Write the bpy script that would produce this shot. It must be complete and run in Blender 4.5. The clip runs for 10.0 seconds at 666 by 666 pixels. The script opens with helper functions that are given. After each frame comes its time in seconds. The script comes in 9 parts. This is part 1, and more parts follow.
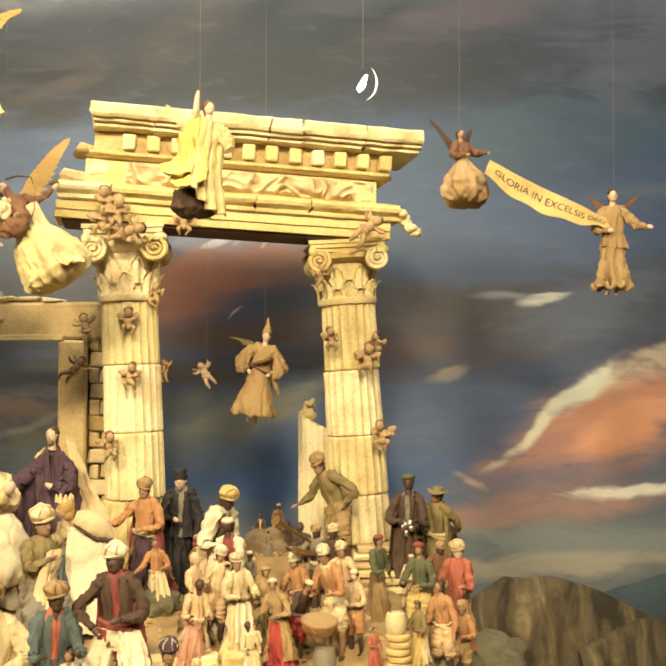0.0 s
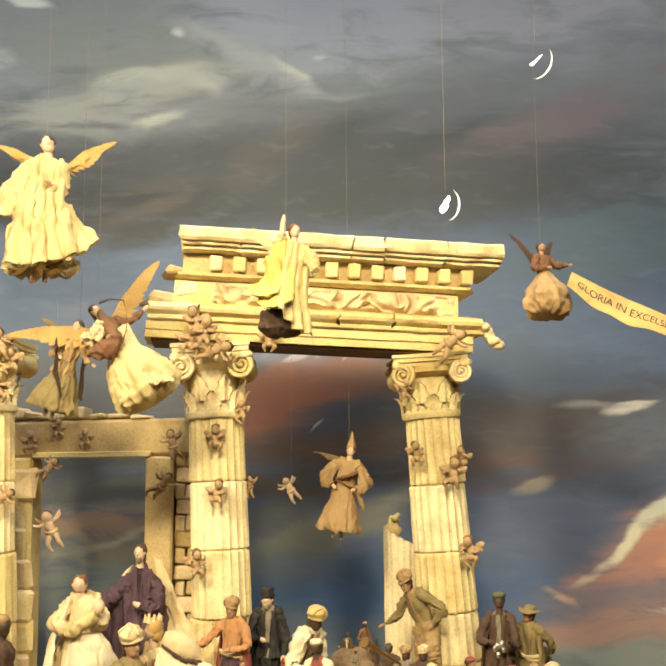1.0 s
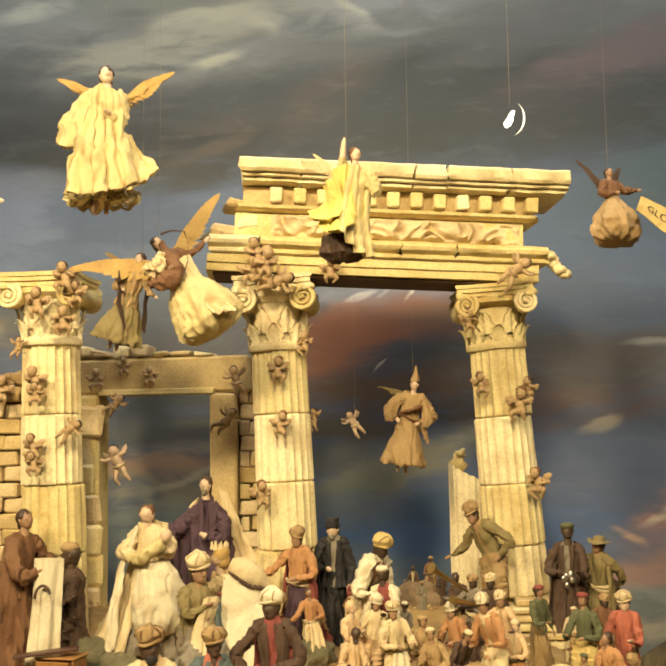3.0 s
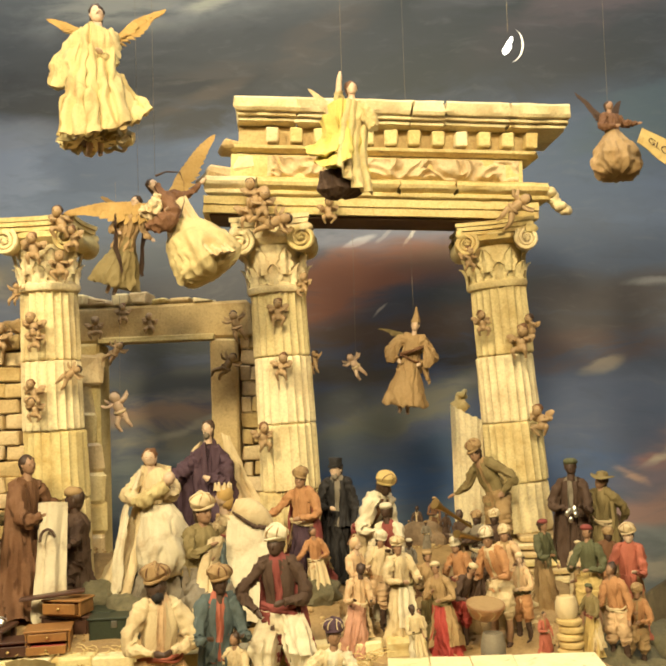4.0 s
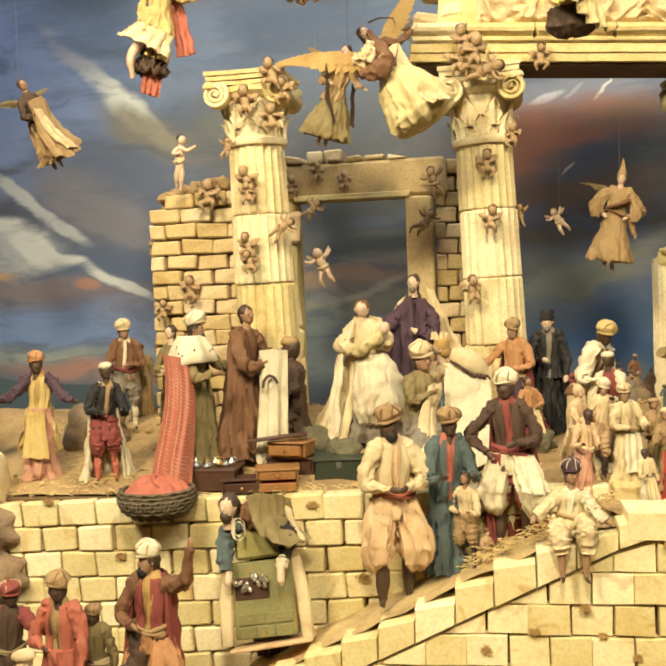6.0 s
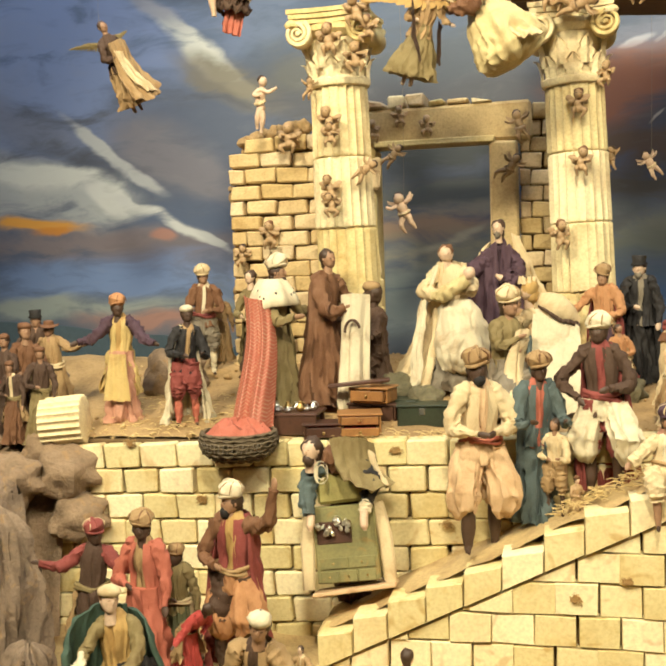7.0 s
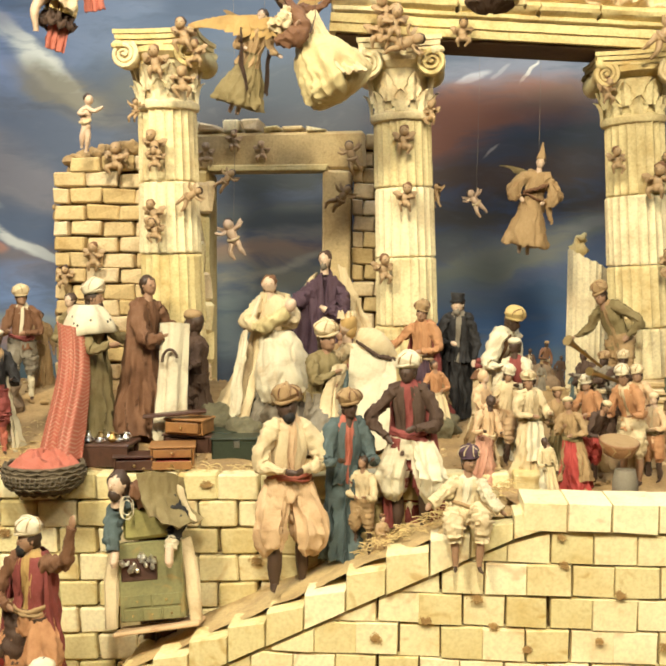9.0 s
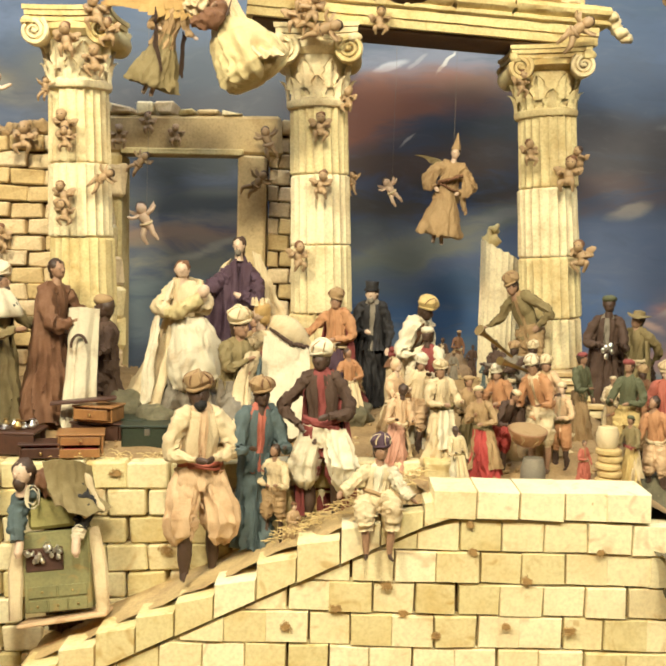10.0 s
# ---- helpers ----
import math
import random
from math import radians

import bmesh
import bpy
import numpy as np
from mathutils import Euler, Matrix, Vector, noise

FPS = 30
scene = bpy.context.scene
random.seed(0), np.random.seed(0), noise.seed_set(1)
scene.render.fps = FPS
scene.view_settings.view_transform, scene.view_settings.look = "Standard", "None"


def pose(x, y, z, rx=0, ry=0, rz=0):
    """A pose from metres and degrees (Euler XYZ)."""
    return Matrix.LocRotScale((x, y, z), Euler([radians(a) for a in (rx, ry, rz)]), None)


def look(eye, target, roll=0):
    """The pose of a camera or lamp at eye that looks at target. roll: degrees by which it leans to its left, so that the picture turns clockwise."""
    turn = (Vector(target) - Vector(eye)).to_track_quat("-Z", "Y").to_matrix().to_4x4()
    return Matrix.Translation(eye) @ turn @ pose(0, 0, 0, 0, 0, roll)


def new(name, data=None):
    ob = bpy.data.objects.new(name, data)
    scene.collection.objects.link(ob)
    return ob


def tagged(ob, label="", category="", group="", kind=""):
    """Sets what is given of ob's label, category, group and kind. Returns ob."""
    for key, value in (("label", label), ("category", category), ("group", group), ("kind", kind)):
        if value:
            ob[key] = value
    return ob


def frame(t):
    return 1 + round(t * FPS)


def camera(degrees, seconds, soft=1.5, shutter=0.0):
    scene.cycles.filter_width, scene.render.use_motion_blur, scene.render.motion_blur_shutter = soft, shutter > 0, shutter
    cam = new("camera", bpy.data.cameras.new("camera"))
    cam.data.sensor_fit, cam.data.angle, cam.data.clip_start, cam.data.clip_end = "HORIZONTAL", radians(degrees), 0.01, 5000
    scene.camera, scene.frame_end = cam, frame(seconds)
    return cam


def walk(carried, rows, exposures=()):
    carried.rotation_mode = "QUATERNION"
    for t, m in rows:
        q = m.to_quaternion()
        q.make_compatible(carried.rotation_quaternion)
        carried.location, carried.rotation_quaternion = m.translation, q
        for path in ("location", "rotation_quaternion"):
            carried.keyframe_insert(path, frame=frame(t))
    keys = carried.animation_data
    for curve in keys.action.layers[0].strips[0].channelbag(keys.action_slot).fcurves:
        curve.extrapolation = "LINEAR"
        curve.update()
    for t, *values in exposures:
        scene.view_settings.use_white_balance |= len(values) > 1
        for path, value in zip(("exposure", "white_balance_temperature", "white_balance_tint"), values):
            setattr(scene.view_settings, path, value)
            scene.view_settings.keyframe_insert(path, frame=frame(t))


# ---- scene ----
cam = camera(36.6, 10.0, soft=2.3)
PATH = [
    (0, (0.44, -0.019, 1.882), (0.628, 1.971, 1.954), -0.2),
    (0.2, (0.434, -0.021, 1.892), (0.591, 1.968, 2.029), -0.4),
    (0.5, (0.424, -0.025, 1.906), (0.509, 1.961, 2.124), -0.5),
    (1, (0.415, -0.032, 1.91), (0.457, 1.948, 2.187), -0.7),
    (1.5, (0.399, -0.038, 1.903), (0.351, 1.93, 2.255), -0.9),
    (2, (0.393, -0.027, 1.893), (0.34, 1.948, 2.203), -0.7),
    (2.5, (0.396, -0.019, 1.874), (0.329, 1.964, 2.123), -0.8),
    (2.7, (0.401, -0.012, 1.859), (0.327, 1.973, 2.093), -0.8),
    (3.8, (0.429, 0.035, 1.776), (0.335, 2.027, 1.922), -1.7),
    (4, (0.409, 0.023, 1.784), (0.326, 2.017, 1.916), -2.1),
    (4.5, (0.391, 0.032, 1.767), (0.282, 2.028, 1.844), -2.5),
    (4.8, (0.364, 0.025, 1.75), (0.149, 2.011, 1.833), -3.1),
    (5, (0.346, 0.02, 1.738), (0.089, 2.003, 1.777), -3.2),
    (5.2, (0.311, 0.015, 1.728), (0.08, 2.001, 1.711), -3.0),
    (5.5, (0.259, 0.007, 1.714), (0.084, 1.999, 1.67), -2.1),
    (5.8, (0.212, 0.003, 1.712), (0.017, 1.993, 1.65), -1.9),
    (6, (0.181, 0.001, 1.711), (-0.134, 1.974, 1.627), -2.1),
    (6.2, (0.18, 0.011, 1.71), (-0.221, 1.968, 1.62), -2.1),
    (7.3, (0.119, 0.034, 1.649), (-0.322, 1.976, 1.463), -1.9),
    (7.5, (0.126, 0.03, 1.659), (-0.308, 1.971, 1.449), -2.0),
    (8, (0.177, 0.044, 1.691), (-0.148, 2.006, 1.48), -1.0),
    (8.5, (0.214, 0.072, 1.71), (-0.035, 2.047, 1.513), -0.3),
    (9, (0.237, 0.076, 1.709), (0.05, 2.063, 1.575), 0.3),
    (9.2, (0.236, 0.083, 1.707), (0.117, 2.075, 1.575), 1.0),
    (9.5, (0.234, 0.094, 1.704), (0.236, 2.089, 1.565), 1.8),
    (10, (0.241, 0.087, 1.709), (0.221, 2.081, 1.552), 1.3),
]
walk(cam, [(t, look(eye, target, roll)) for t, eye, target, roll in PATH],
     [(0.0, 0.15, 6750, 10), (1.0, 0.16, 6550, 10), (2.5, -0.06, 7150, 10), (4.0, -0.11, 6800, 10), (4.5, -0.07, 6680, 10), (5.5, 0.0, 6400, 10), (7.5, 0.13, 5800, 10), (10.0, 0.13, 5650, 10)])


LAMP_A = (-1.15, 0.25, 3.35)
LAMP_B = (1.55, 0.15, 3.45)
LAMP_C = (0.25, -0.30, 3.60)


def aim_lamp(name, spot, target, watts, colour, size=0.15, cone=75):
    data = bpy.data.lights.new(name, "SPOT")
    data.energy, data.color, data.shadow_soft_size = watts, colour, size
    data.spot_size, data.spot_blend = radians(cone), 0.6
    ob = new(name, data)
    ob.matrix_world = look(spot, target)
    return ob


WARM = (1.0, 0.84, 0.54)
aim_lamp("spot_lamp", LAMP_A, (0.0, 2.3, 1.7), 330, WARM, 0.27)
aim_lamp("spot_lamp", LAMP_B, (0.35, 2.3, 1.8), 170, WARM, 0.27)
aim_lamp("spot_lamp", LAMP_C, (0.15, 2.0, 1.20), 345, WARM, 0.18)
# cool unseen strip added above the painted sky to brighten it
strip = bpy.data.lights.new("sky_fill_strip", "AREA")
strip.shape, strip.size, strip.size_y, strip.energy, strip.color = "RECTANGLE", 5.0, 0.25, 42, (0.92, 0.96, 1.0)
strip_ob = new("sky_fill_strip", strip)
strip_ob.matrix_world = look((0.1, 2.35, 3.75), (0.1, 3.3, 2.0))

world = bpy.data.worlds.new("dim_room")
world.use_nodes = True
world.node_tree.nodes["Background"].inputs[0].default_value = (1.0, 0.86, 0.66, 1)
world.node_tree.nodes["Background"].inputs[1].default_value = 0.19
scene.world = world


# ---------------------------------------------------------------- materials
def nodes_of(name):
    m = bpy.data.materials.new(name)
    m.use_nodes = True
    t = m.node_tree
    b = t.nodes["Principled BSDF"]
    return m, t, b


def tex_coord(t, kind="Object"):
    return t.nodes.new("ShaderNodeTexCoord").outputs[kind]


def noise_tex(t, vec, scale, detail=4.0, rough=0.55, distortion=0.0):
    n = t.nodes.new("ShaderNodeTexNoise")
    n.inputs["Scale"].default_value, n.inputs["Detail"].default_value = scale, detail
    n.inputs["Roughness"].default_value, n.inputs["Distortion"].default_value = rough, distortion
    t.links.new(vec, n.inputs["Vector"])
    return n.outputs["Fac"]


def ramp(t, fac, lo, hi, a=0.0, b=1.0):
    n = t.nodes.new("ShaderNodeMapRange")
    n.interpolation_type = "SMOOTHSTEP"
    for i, v in ((1, lo), (2, hi), (3, a), (4, b)):
        n.inputs[i].default_value = v
    t.links.new(fac, n.inputs[0])
    return n.outputs[0]


def mixed(t, fac, a, b, mode="MIX"):
    n = t.nodes.new("ShaderNodeMix")
    n.data_type, n.blend_type = "RGBA", mode
    if isinstance(fac, float):
        n.inputs[0].default_value = fac
    else:
        t.links.new(fac, n.inputs[0])
    for k, v in ((6, a), (7, b)):
        if isinstance(v, tuple):
            n.inputs[k].default_value = (*v, 1)
        else:
            t.links.new(v, n.inputs[k])
    return n.outputs[2]


def bumped(t, b, fac, strength, dist):
    n = t.nodes.new("ShaderNodeBump")
    n.inputs["Strength"].default_value, n.inputs["Distance"].default_value = strength, dist
    t.links.new(fac, n.inputs["Height"])
    t.links.new(n.outputs[0], b.inputs["Normal"])


def surface(name, base, dark, rough=0.8, big=9.0, fine=120.0, amount=0.7, bump=0.5, depth=0.002, vary=0.0, metal=0.0, stain=None):
    """Worn painted surface: patches of dark over base at two scales, fine relief, and a difference from piece to piece."""
    m, t, b = nodes_of(name)
    vec = tex_coord(t)
    info = t.nodes.new("ShaderNodeObjectInfo").outputs["Random"]
    off = t.nodes.new("ShaderNodeVectorMath")
    off.operation = "ADD"
    sc = t.nodes.new("ShaderNodeMath")
    sc.operation = "MULTIPLY"
    sc.inputs[1].default_value = 37.0
    t.links.new(info, sc.inputs[0])
    t.links.new(vec, off.inputs[0])
    t.links.new(sc.outputs[0], off.inputs[1])
    vec = off.outputs[0]
    n1 = noise_tex(t, vec, big, 5.0, 0.6)
    n2 = noise_tex(t, vec, fine, 4.0, 0.65)
    n3 = noise_tex(t, vec, big * 4.5, 3.0, 0.6, 0.6)
    col = mixed(t, ramp(t, n1, 0.42, 0.78, 0.0, amount), base, dark)
    col = mixed(t, ramp(t, n3, 0.55, 0.75, 0.0, amount * 0.55), col, dark)
    col = mixed(t, ramp(t, n2, 0.35, 0.75, 0.0, 0.28), col, tuple(v * 0.55 for v in dark))
    if stain:
        n4 = noise_tex(t, vec, big * 1.7, 2.0, 0.5, 1.5)
        col = mixed(t, ramp(t, n4, 0.58, 0.72, 0.0, 0.6), col, stain)
    if vary:
        h = t.nodes.new("ShaderNodeHueSaturation")
        t.links.new(ramp(t, info, 0.0, 1.0, 1.0 - vary, 1.0 + vary * 0.6), h.inputs["Value"])
        t.links.new(ramp(t, info, 0.0, 1.0, 1.15, 0.85), h.inputs["Saturation"])
        t.links.new(col, h.inputs["Color"])
        col = h.outputs[0]
    t.links.new(col, b.inputs["Base Color"])
    b.inputs["Roughness"].default_value, b.inputs["Metallic"].default_value = rough, metal
    bumped(t, b, mixed(t, 0.6, n2, n3), bump, depth)
    return m


STONE = surface("warm_plaster_stone", (0.82, 0.70, 0.39), (0.46, 0.29, 0.10), 0.85, 11, 160, 0.7, 0.6, 0.002, 0.10)
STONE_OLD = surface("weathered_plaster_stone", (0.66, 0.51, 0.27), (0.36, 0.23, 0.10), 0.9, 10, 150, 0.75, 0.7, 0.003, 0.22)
STONE_MID = surface("dusty_plaster_stone", (0.70, 0.54, 0.29), (0.36, 0.23, 0.09), 0.9, 10, 150, 0.7, 0.7, 0.003, 0.15)
BLOCK = surface("pale_ashlar", (0.84, 0.74, 0.43), (0.64, 0.45, 0.17), 0.88, 8, 140, 0.6, 0.6, 0.002, 0.16, stain=(0.52, 0.33, 0.12))
JOINT = surface("dark_mortar", (0.16, 0.10, 0.04), (0.08, 0.05, 0.02), 0.95, 20, 200, 0.6, 0.5, 0.002)
EARTH = surface("straw_strewn_earth", (0.43, 0.29, 0.13), (0.19, 0.12, 0.05), 0.95, 9, 130, 0.8, 0.9, 0.006)
SAND = surface("pale_trodden_sand", (0.58, 0.43, 0.20), (0.30, 0.19, 0.08), 0.95, 10, 130, 0.8, 0.9, 0.006)
CORK = surface("grey_cork_bark", (0.27, 0.20, 0.14), (0.10, 0.07, 0.05), 0.95, 16, 110, 0.8, 1.0, 0.008, stain=(0.36, 0.24, 0.12))
ROCK = surface("cork_rock", (0.30, 0.21, 0.13), (0.13, 0.09, 0.055), 0.95, 14, 110, 0.8, 1.0, 0.008, stain=(0.35, 0.22, 0.10))

# ---------------------------------------------------------------- mesh building
def rot(rx=0, ry=0, rz=0):
    return pose(0, 0, 0, rx, ry, rz).to_3x3()


class Build:
    """Gathers vertices and faces of one mesh."""

    def __init__(self, seed=0):
        self.v, self.f, self.m = [], [], []
        self.slot = 0
        self.rng, self.paints, self.seed = random.Random(seed), [], seed

    def add(self, verts, faces, mat=None):
        o = len(self.v)
        self.v.extend(tuple(p) for p in verts)
        self.f.extend(tuple(i + o for i in q) for q in faces)
        self.m.extend([self.slot if mat is None else mat] * len(faces))

    def box(self, c, size, r=None, ch=0.002, jit=0.0, mat=None, rng=random):
        """A block with chamfered edges and slightly uneven corners."""
        h = [s / 2 for s in size]
        ch = min(ch, min(h) * 0.6)
        vs, idx = [], {}
        for sx in (-1, 1):
            for sy in (-1, 1):
                for sz in (-1, 1):
                    j = [rng.uniform(-jit, jit) for _ in range(3)]
                    for ax in range(3):
                        p = [sx * h[0] + j[0], sy * h[1] + j[1], sz * h[2] + j[2]]
                        for k, s in enumerate((sx, sy, sz)):
                            if k != ax:
                                p[k] -= s * ch
                        idx[sx, sy, sz, ax] = len(vs)
                        vs.append(p)
        fs = []
        for ax in range(3):
            a, b = [k for k in range(3) if k != ax]
            for s in (-1, 1):
                q = []
                for u, w in ((-1, -1), (1, -1), (1, 1), (-1, 1)):
                    key = [0, 0, 0]
                    key[ax], key[a], key[b] = s, u, w
                    q.append(idx[(*key, ax)])
                if (s > 0) == (ax == 1):
                    q.reverse()
                fs.append(q)
            # edges along ax
            for u in (-1, 1):
                for w in (-1, 1):
                    k0, k1 = [0, 0, 0], [0, 0, 0]
                    k0[ax], k1[ax] = -1, 1
                    k0[a] = k1[a] = u
                    k0[b] = k1[b] = w
                    q = [idx[(*k0, a)], idx[(*k1, a)], idx[(*k1, b)], idx[(*k0, b)]]
                    if (u * w > 0) == (ax == 1):
                        q.reverse()
                    fs.append(q)
        for sx in (-1, 1):
            for sy in (-1, 1):
                for sz in (-1, 1):
                    q = [idx[sx, sy, sz, k] for k in range(3)]
                    if sx * sy * sz < 0:
                        q.reverse()
                    fs.append(q)
        R = r or Matrix.Identity(3)
        self.add([R @ Vector(p) + Vector(c) for p in vs], fs, mat)

    def lathe(self, prof, n=24, c=(0, 0, 0), fn=None, r=None, mat=None, caps=True, arc=None):
        """Turned form. prof: (radius, z) from below; fn(angle, level 0..1, radius) -> radius; arc: start and end in degrees."""
        R = r or Matrix.Identity(3)
        vs, fs = [], []
        a0, a1 = (0, 360) if arc is None else arc
        closed = arc is None
        cols = n if closed else n + 1
        for i, (rad, z) in enumerate(prof):
            lev = i / max(1, len(prof) - 1)
            for k in range(cols):
                a = radians(a0 + (a1 - a0) * k / n)
                q = fn(a, lev, rad) if fn else rad
                q, dz = q if isinstance(q, tuple) else (q, 0.0)
                vs.append(R @ Vector((q * math.cos(a), q * math.sin(a), z + dz)) + Vector(c))
        for i in range(len(prof) - 1):
            for k in range(n):
                k2 = (k + 1) % cols
                fs.append((i * cols + k, i * cols + k2, (i + 1) * cols + k2, (i + 1) * cols + k))
        if caps and closed:
            fs.append(tuple(reversed(range(cols))))
            fs.append(tuple((len(prof) - 1) * cols + k for k in range(cols)))
        self.add(vs, fs, mat)

    def tube(self, pts, radii, n=8, flat=1.0, mat=None, caps=True, fold=0.0):
        """A limb or roll through points with its own thickness at each."""
        pts = [Vector(p) for p in pts]
        vs, fs = [], []
        for i, p in enumerate(pts):
            d = (pts[min(i + 1, len(pts) - 1)] - pts[max(i - 1, 0)]).normalized()
            u = d.cross(Vector((0, 1, 0.13))).normalized()
            w = d.cross(u)
            rad = radii[i] if isinstance(radii, (list, tuple)) else radii
            for k in range(n):
                a = 2 * math.pi * k / n
                q = rad
                if fold:
                    q *= 1 + fold * (noise.noise(Vector((math.cos(a) * 2.2 + self.seed, math.sin(a) * 2.2, i * 0.32))) + 0.6 * noise.noise(Vector((math.cos(a) * 5, math.sin(a) * 5 + self.seed, i * 0.6))))
                vs.append(p + q * (math.cos(a) * u + flat * math.sin(a) * w))
        for i in range(len(pts) - 1):
            for k in range(n):
                k2 = (k + 1) % n
                fs.append((i * n + k, i * n + k2, (i + 1) * n + k2, (i + 1) * n + k))
        if caps:
            fs.append(tuple(reversed(range(n))))
            fs.append(tuple((len(pts) - 1) * n + k for k in range(n)))
        self.add(vs, fs, mat)

    def blob(self, c, rad, n=12, m=8, lump=0.0, freq=30.0, r=None, mat=None):
        """A rounded, uneven mass."""
        R = r or Matrix.Identity(3)
        rad = rad if isinstance(rad, (list, tuple)) else (rad,) * 3
        vs, fs = [], []
        for i in range(m + 1):
            th = math.pi * i / m
            for k in range(n):
                a = 2 * math.pi * k / n
                d = Vector((math.sin(th) * math.cos(a), math.sin(th) * math.sin(a), -math.cos(th)))
                p = R @ Vector((d.x * rad[0], d.y * rad[1], d.z * rad[2])) + Vector(c)
                if lump:
                    p += (R @ Vector((d.x * rad[0], d.y * rad[1], d.z * rad[2]))) * lump * noise.noise(p * freq)
                vs.append(p)
        for i in range(m):
            for k in range(n):
                k2 = (k + 1) % n
                fs.append((i * n + k, i * n + k2, (i + 1) * n + k2, (i + 1) * n + k))
        self.add(vs, fs, mat)

    def sheet(self, fn, nu, nv, mat=None, thick=0.0):
        """A draped surface fn(u, v) for u, v from 0 to 1, with a thickness along y."""
        vs = [Vector(fn(i / nu, j / nv)) for i in range(nu + 1) for j in range(nv + 1)]
        w = nv + 1
        fs = [(i * w + j, (i + 1) * w + j, (i + 1) * w + j + 1, i * w + j + 1) for i in range(nu) for j in range(nv)]
        if thick:
            o = len(vs)
            vs += [p + Vector((0, thick, 0)) for p in vs]
            fs += [tuple(o + i for i in reversed(q)) for q in list(fs)]
            rim = [i * w for i in range(nu)] + [nu * w + j for j in range(nv)] + [i * w + nv for i in range(nu, 0, -1)] + [j for j in range(nv, 0, -1)]
            fs += [(a, o + a, o + b, b) for a, b in zip(rim, rim[1:] + rim[:1])]
        self.add(vs, fs, mat)

    def mesh(self, name, mats, smooth=True, sharp=35):
        me = bpy.data.meshes.new(name)
        me.from_pydata([tuple(p) for p in self.v], [], self.f)
        for mt in mats if isinstance(mats, (list, tuple)) else [mats]:
            me.materials.append(mt)
        me.polygons.foreach_set("material_index", self.m)
        if smooth:
            me.polygons.foreach_set("use_smooth", [True] * len(me.polygons))
            me.set_sharp_from_angle(angle=radians(sharp))
        me.validate()
        me.update()
        return me


def part(name, b, mats, parent=None, label="", smooth=True, sharp=35, loc=None):
    ob = new(name, b.mesh(name, mats, smooth, sharp) if isinstance(b, Build) else b)
    if loc is not None:
        ob.location = loc
    if parent is not None:
        ob.parent = parent
    return tagged(ob, label)


def thing(name, label, category, at=(0, 0, 0), group="", kind=""):
    ob = new(name)
    ob.empty_display_size = 0.02
    ob.location = at
    return tagged(ob, label, category, group, kind)


def solo(name, b, mats, label, category, at=(0, 0, 0), group="", kind="", smooth=True, sharp=35):
    ob = new(name, b.mesh(name, mats, smooth, sharp))
    ob.location = at
    return tagged(ob, label, category, group, kind)

# ---------------------------------------------------------------- the room and the case
def slab(name, x0, x1, y0, y1, z0, z1, mat, label, category):
    b = Build()
    b.box(((x0 + x1) / 2, (y0 + y1) / 2, (z0 + z1) / 2), (x1 - x0, y1 - y0, z1 - z0), ch=0.004)
    return solo(name, b, mat, label, category, kind="structure")


WALLPAINT = surface("matt_room_paint", (0.30, 0.26, 0.21), (0.24, 0.20, 0.16), 0.9, 2, 60, 0.4, 0.2, 0.001)
slab("floor", -4, 4, -3, 4.2, -0.1, 0.0, WALLPAINT, "plain dull floor of the exhibition room", "floor")
slab("ceiling", -4, 4, -3, 4.2, 4.1, 4.2, WALLPAINT, "plain ceiling of the exhibition room", "ceiling")
slab("wall_south", -4, 4, -3.1, -3.0, 0, 4.1, WALLPAINT, "plain painted room wall", "wall")
slab("wall_west", -4.1, -4, -3, 4.2, 0, 4.1, WALLPAINT, "plain painted room wall", "wall")
slab("wall_east", 4, 4.1, -3, 4.2, 0, 4.1, WALLPAINT, "plain painted room wall", "wall")
slab("wall_north", -4, 4, 4.2, 4.3, 0, 4.1, WALLPAINT, "plain painted room wall behind the backdrop", "wall")
slab("plinth", -1.62, 1.62, 1.42, 3.25, 0.0, 0.70, WALLPAINT, "plain painted plinth under the crib scene", "plinth")


SKY_TINT = (0.86, 0.88, 0.88)


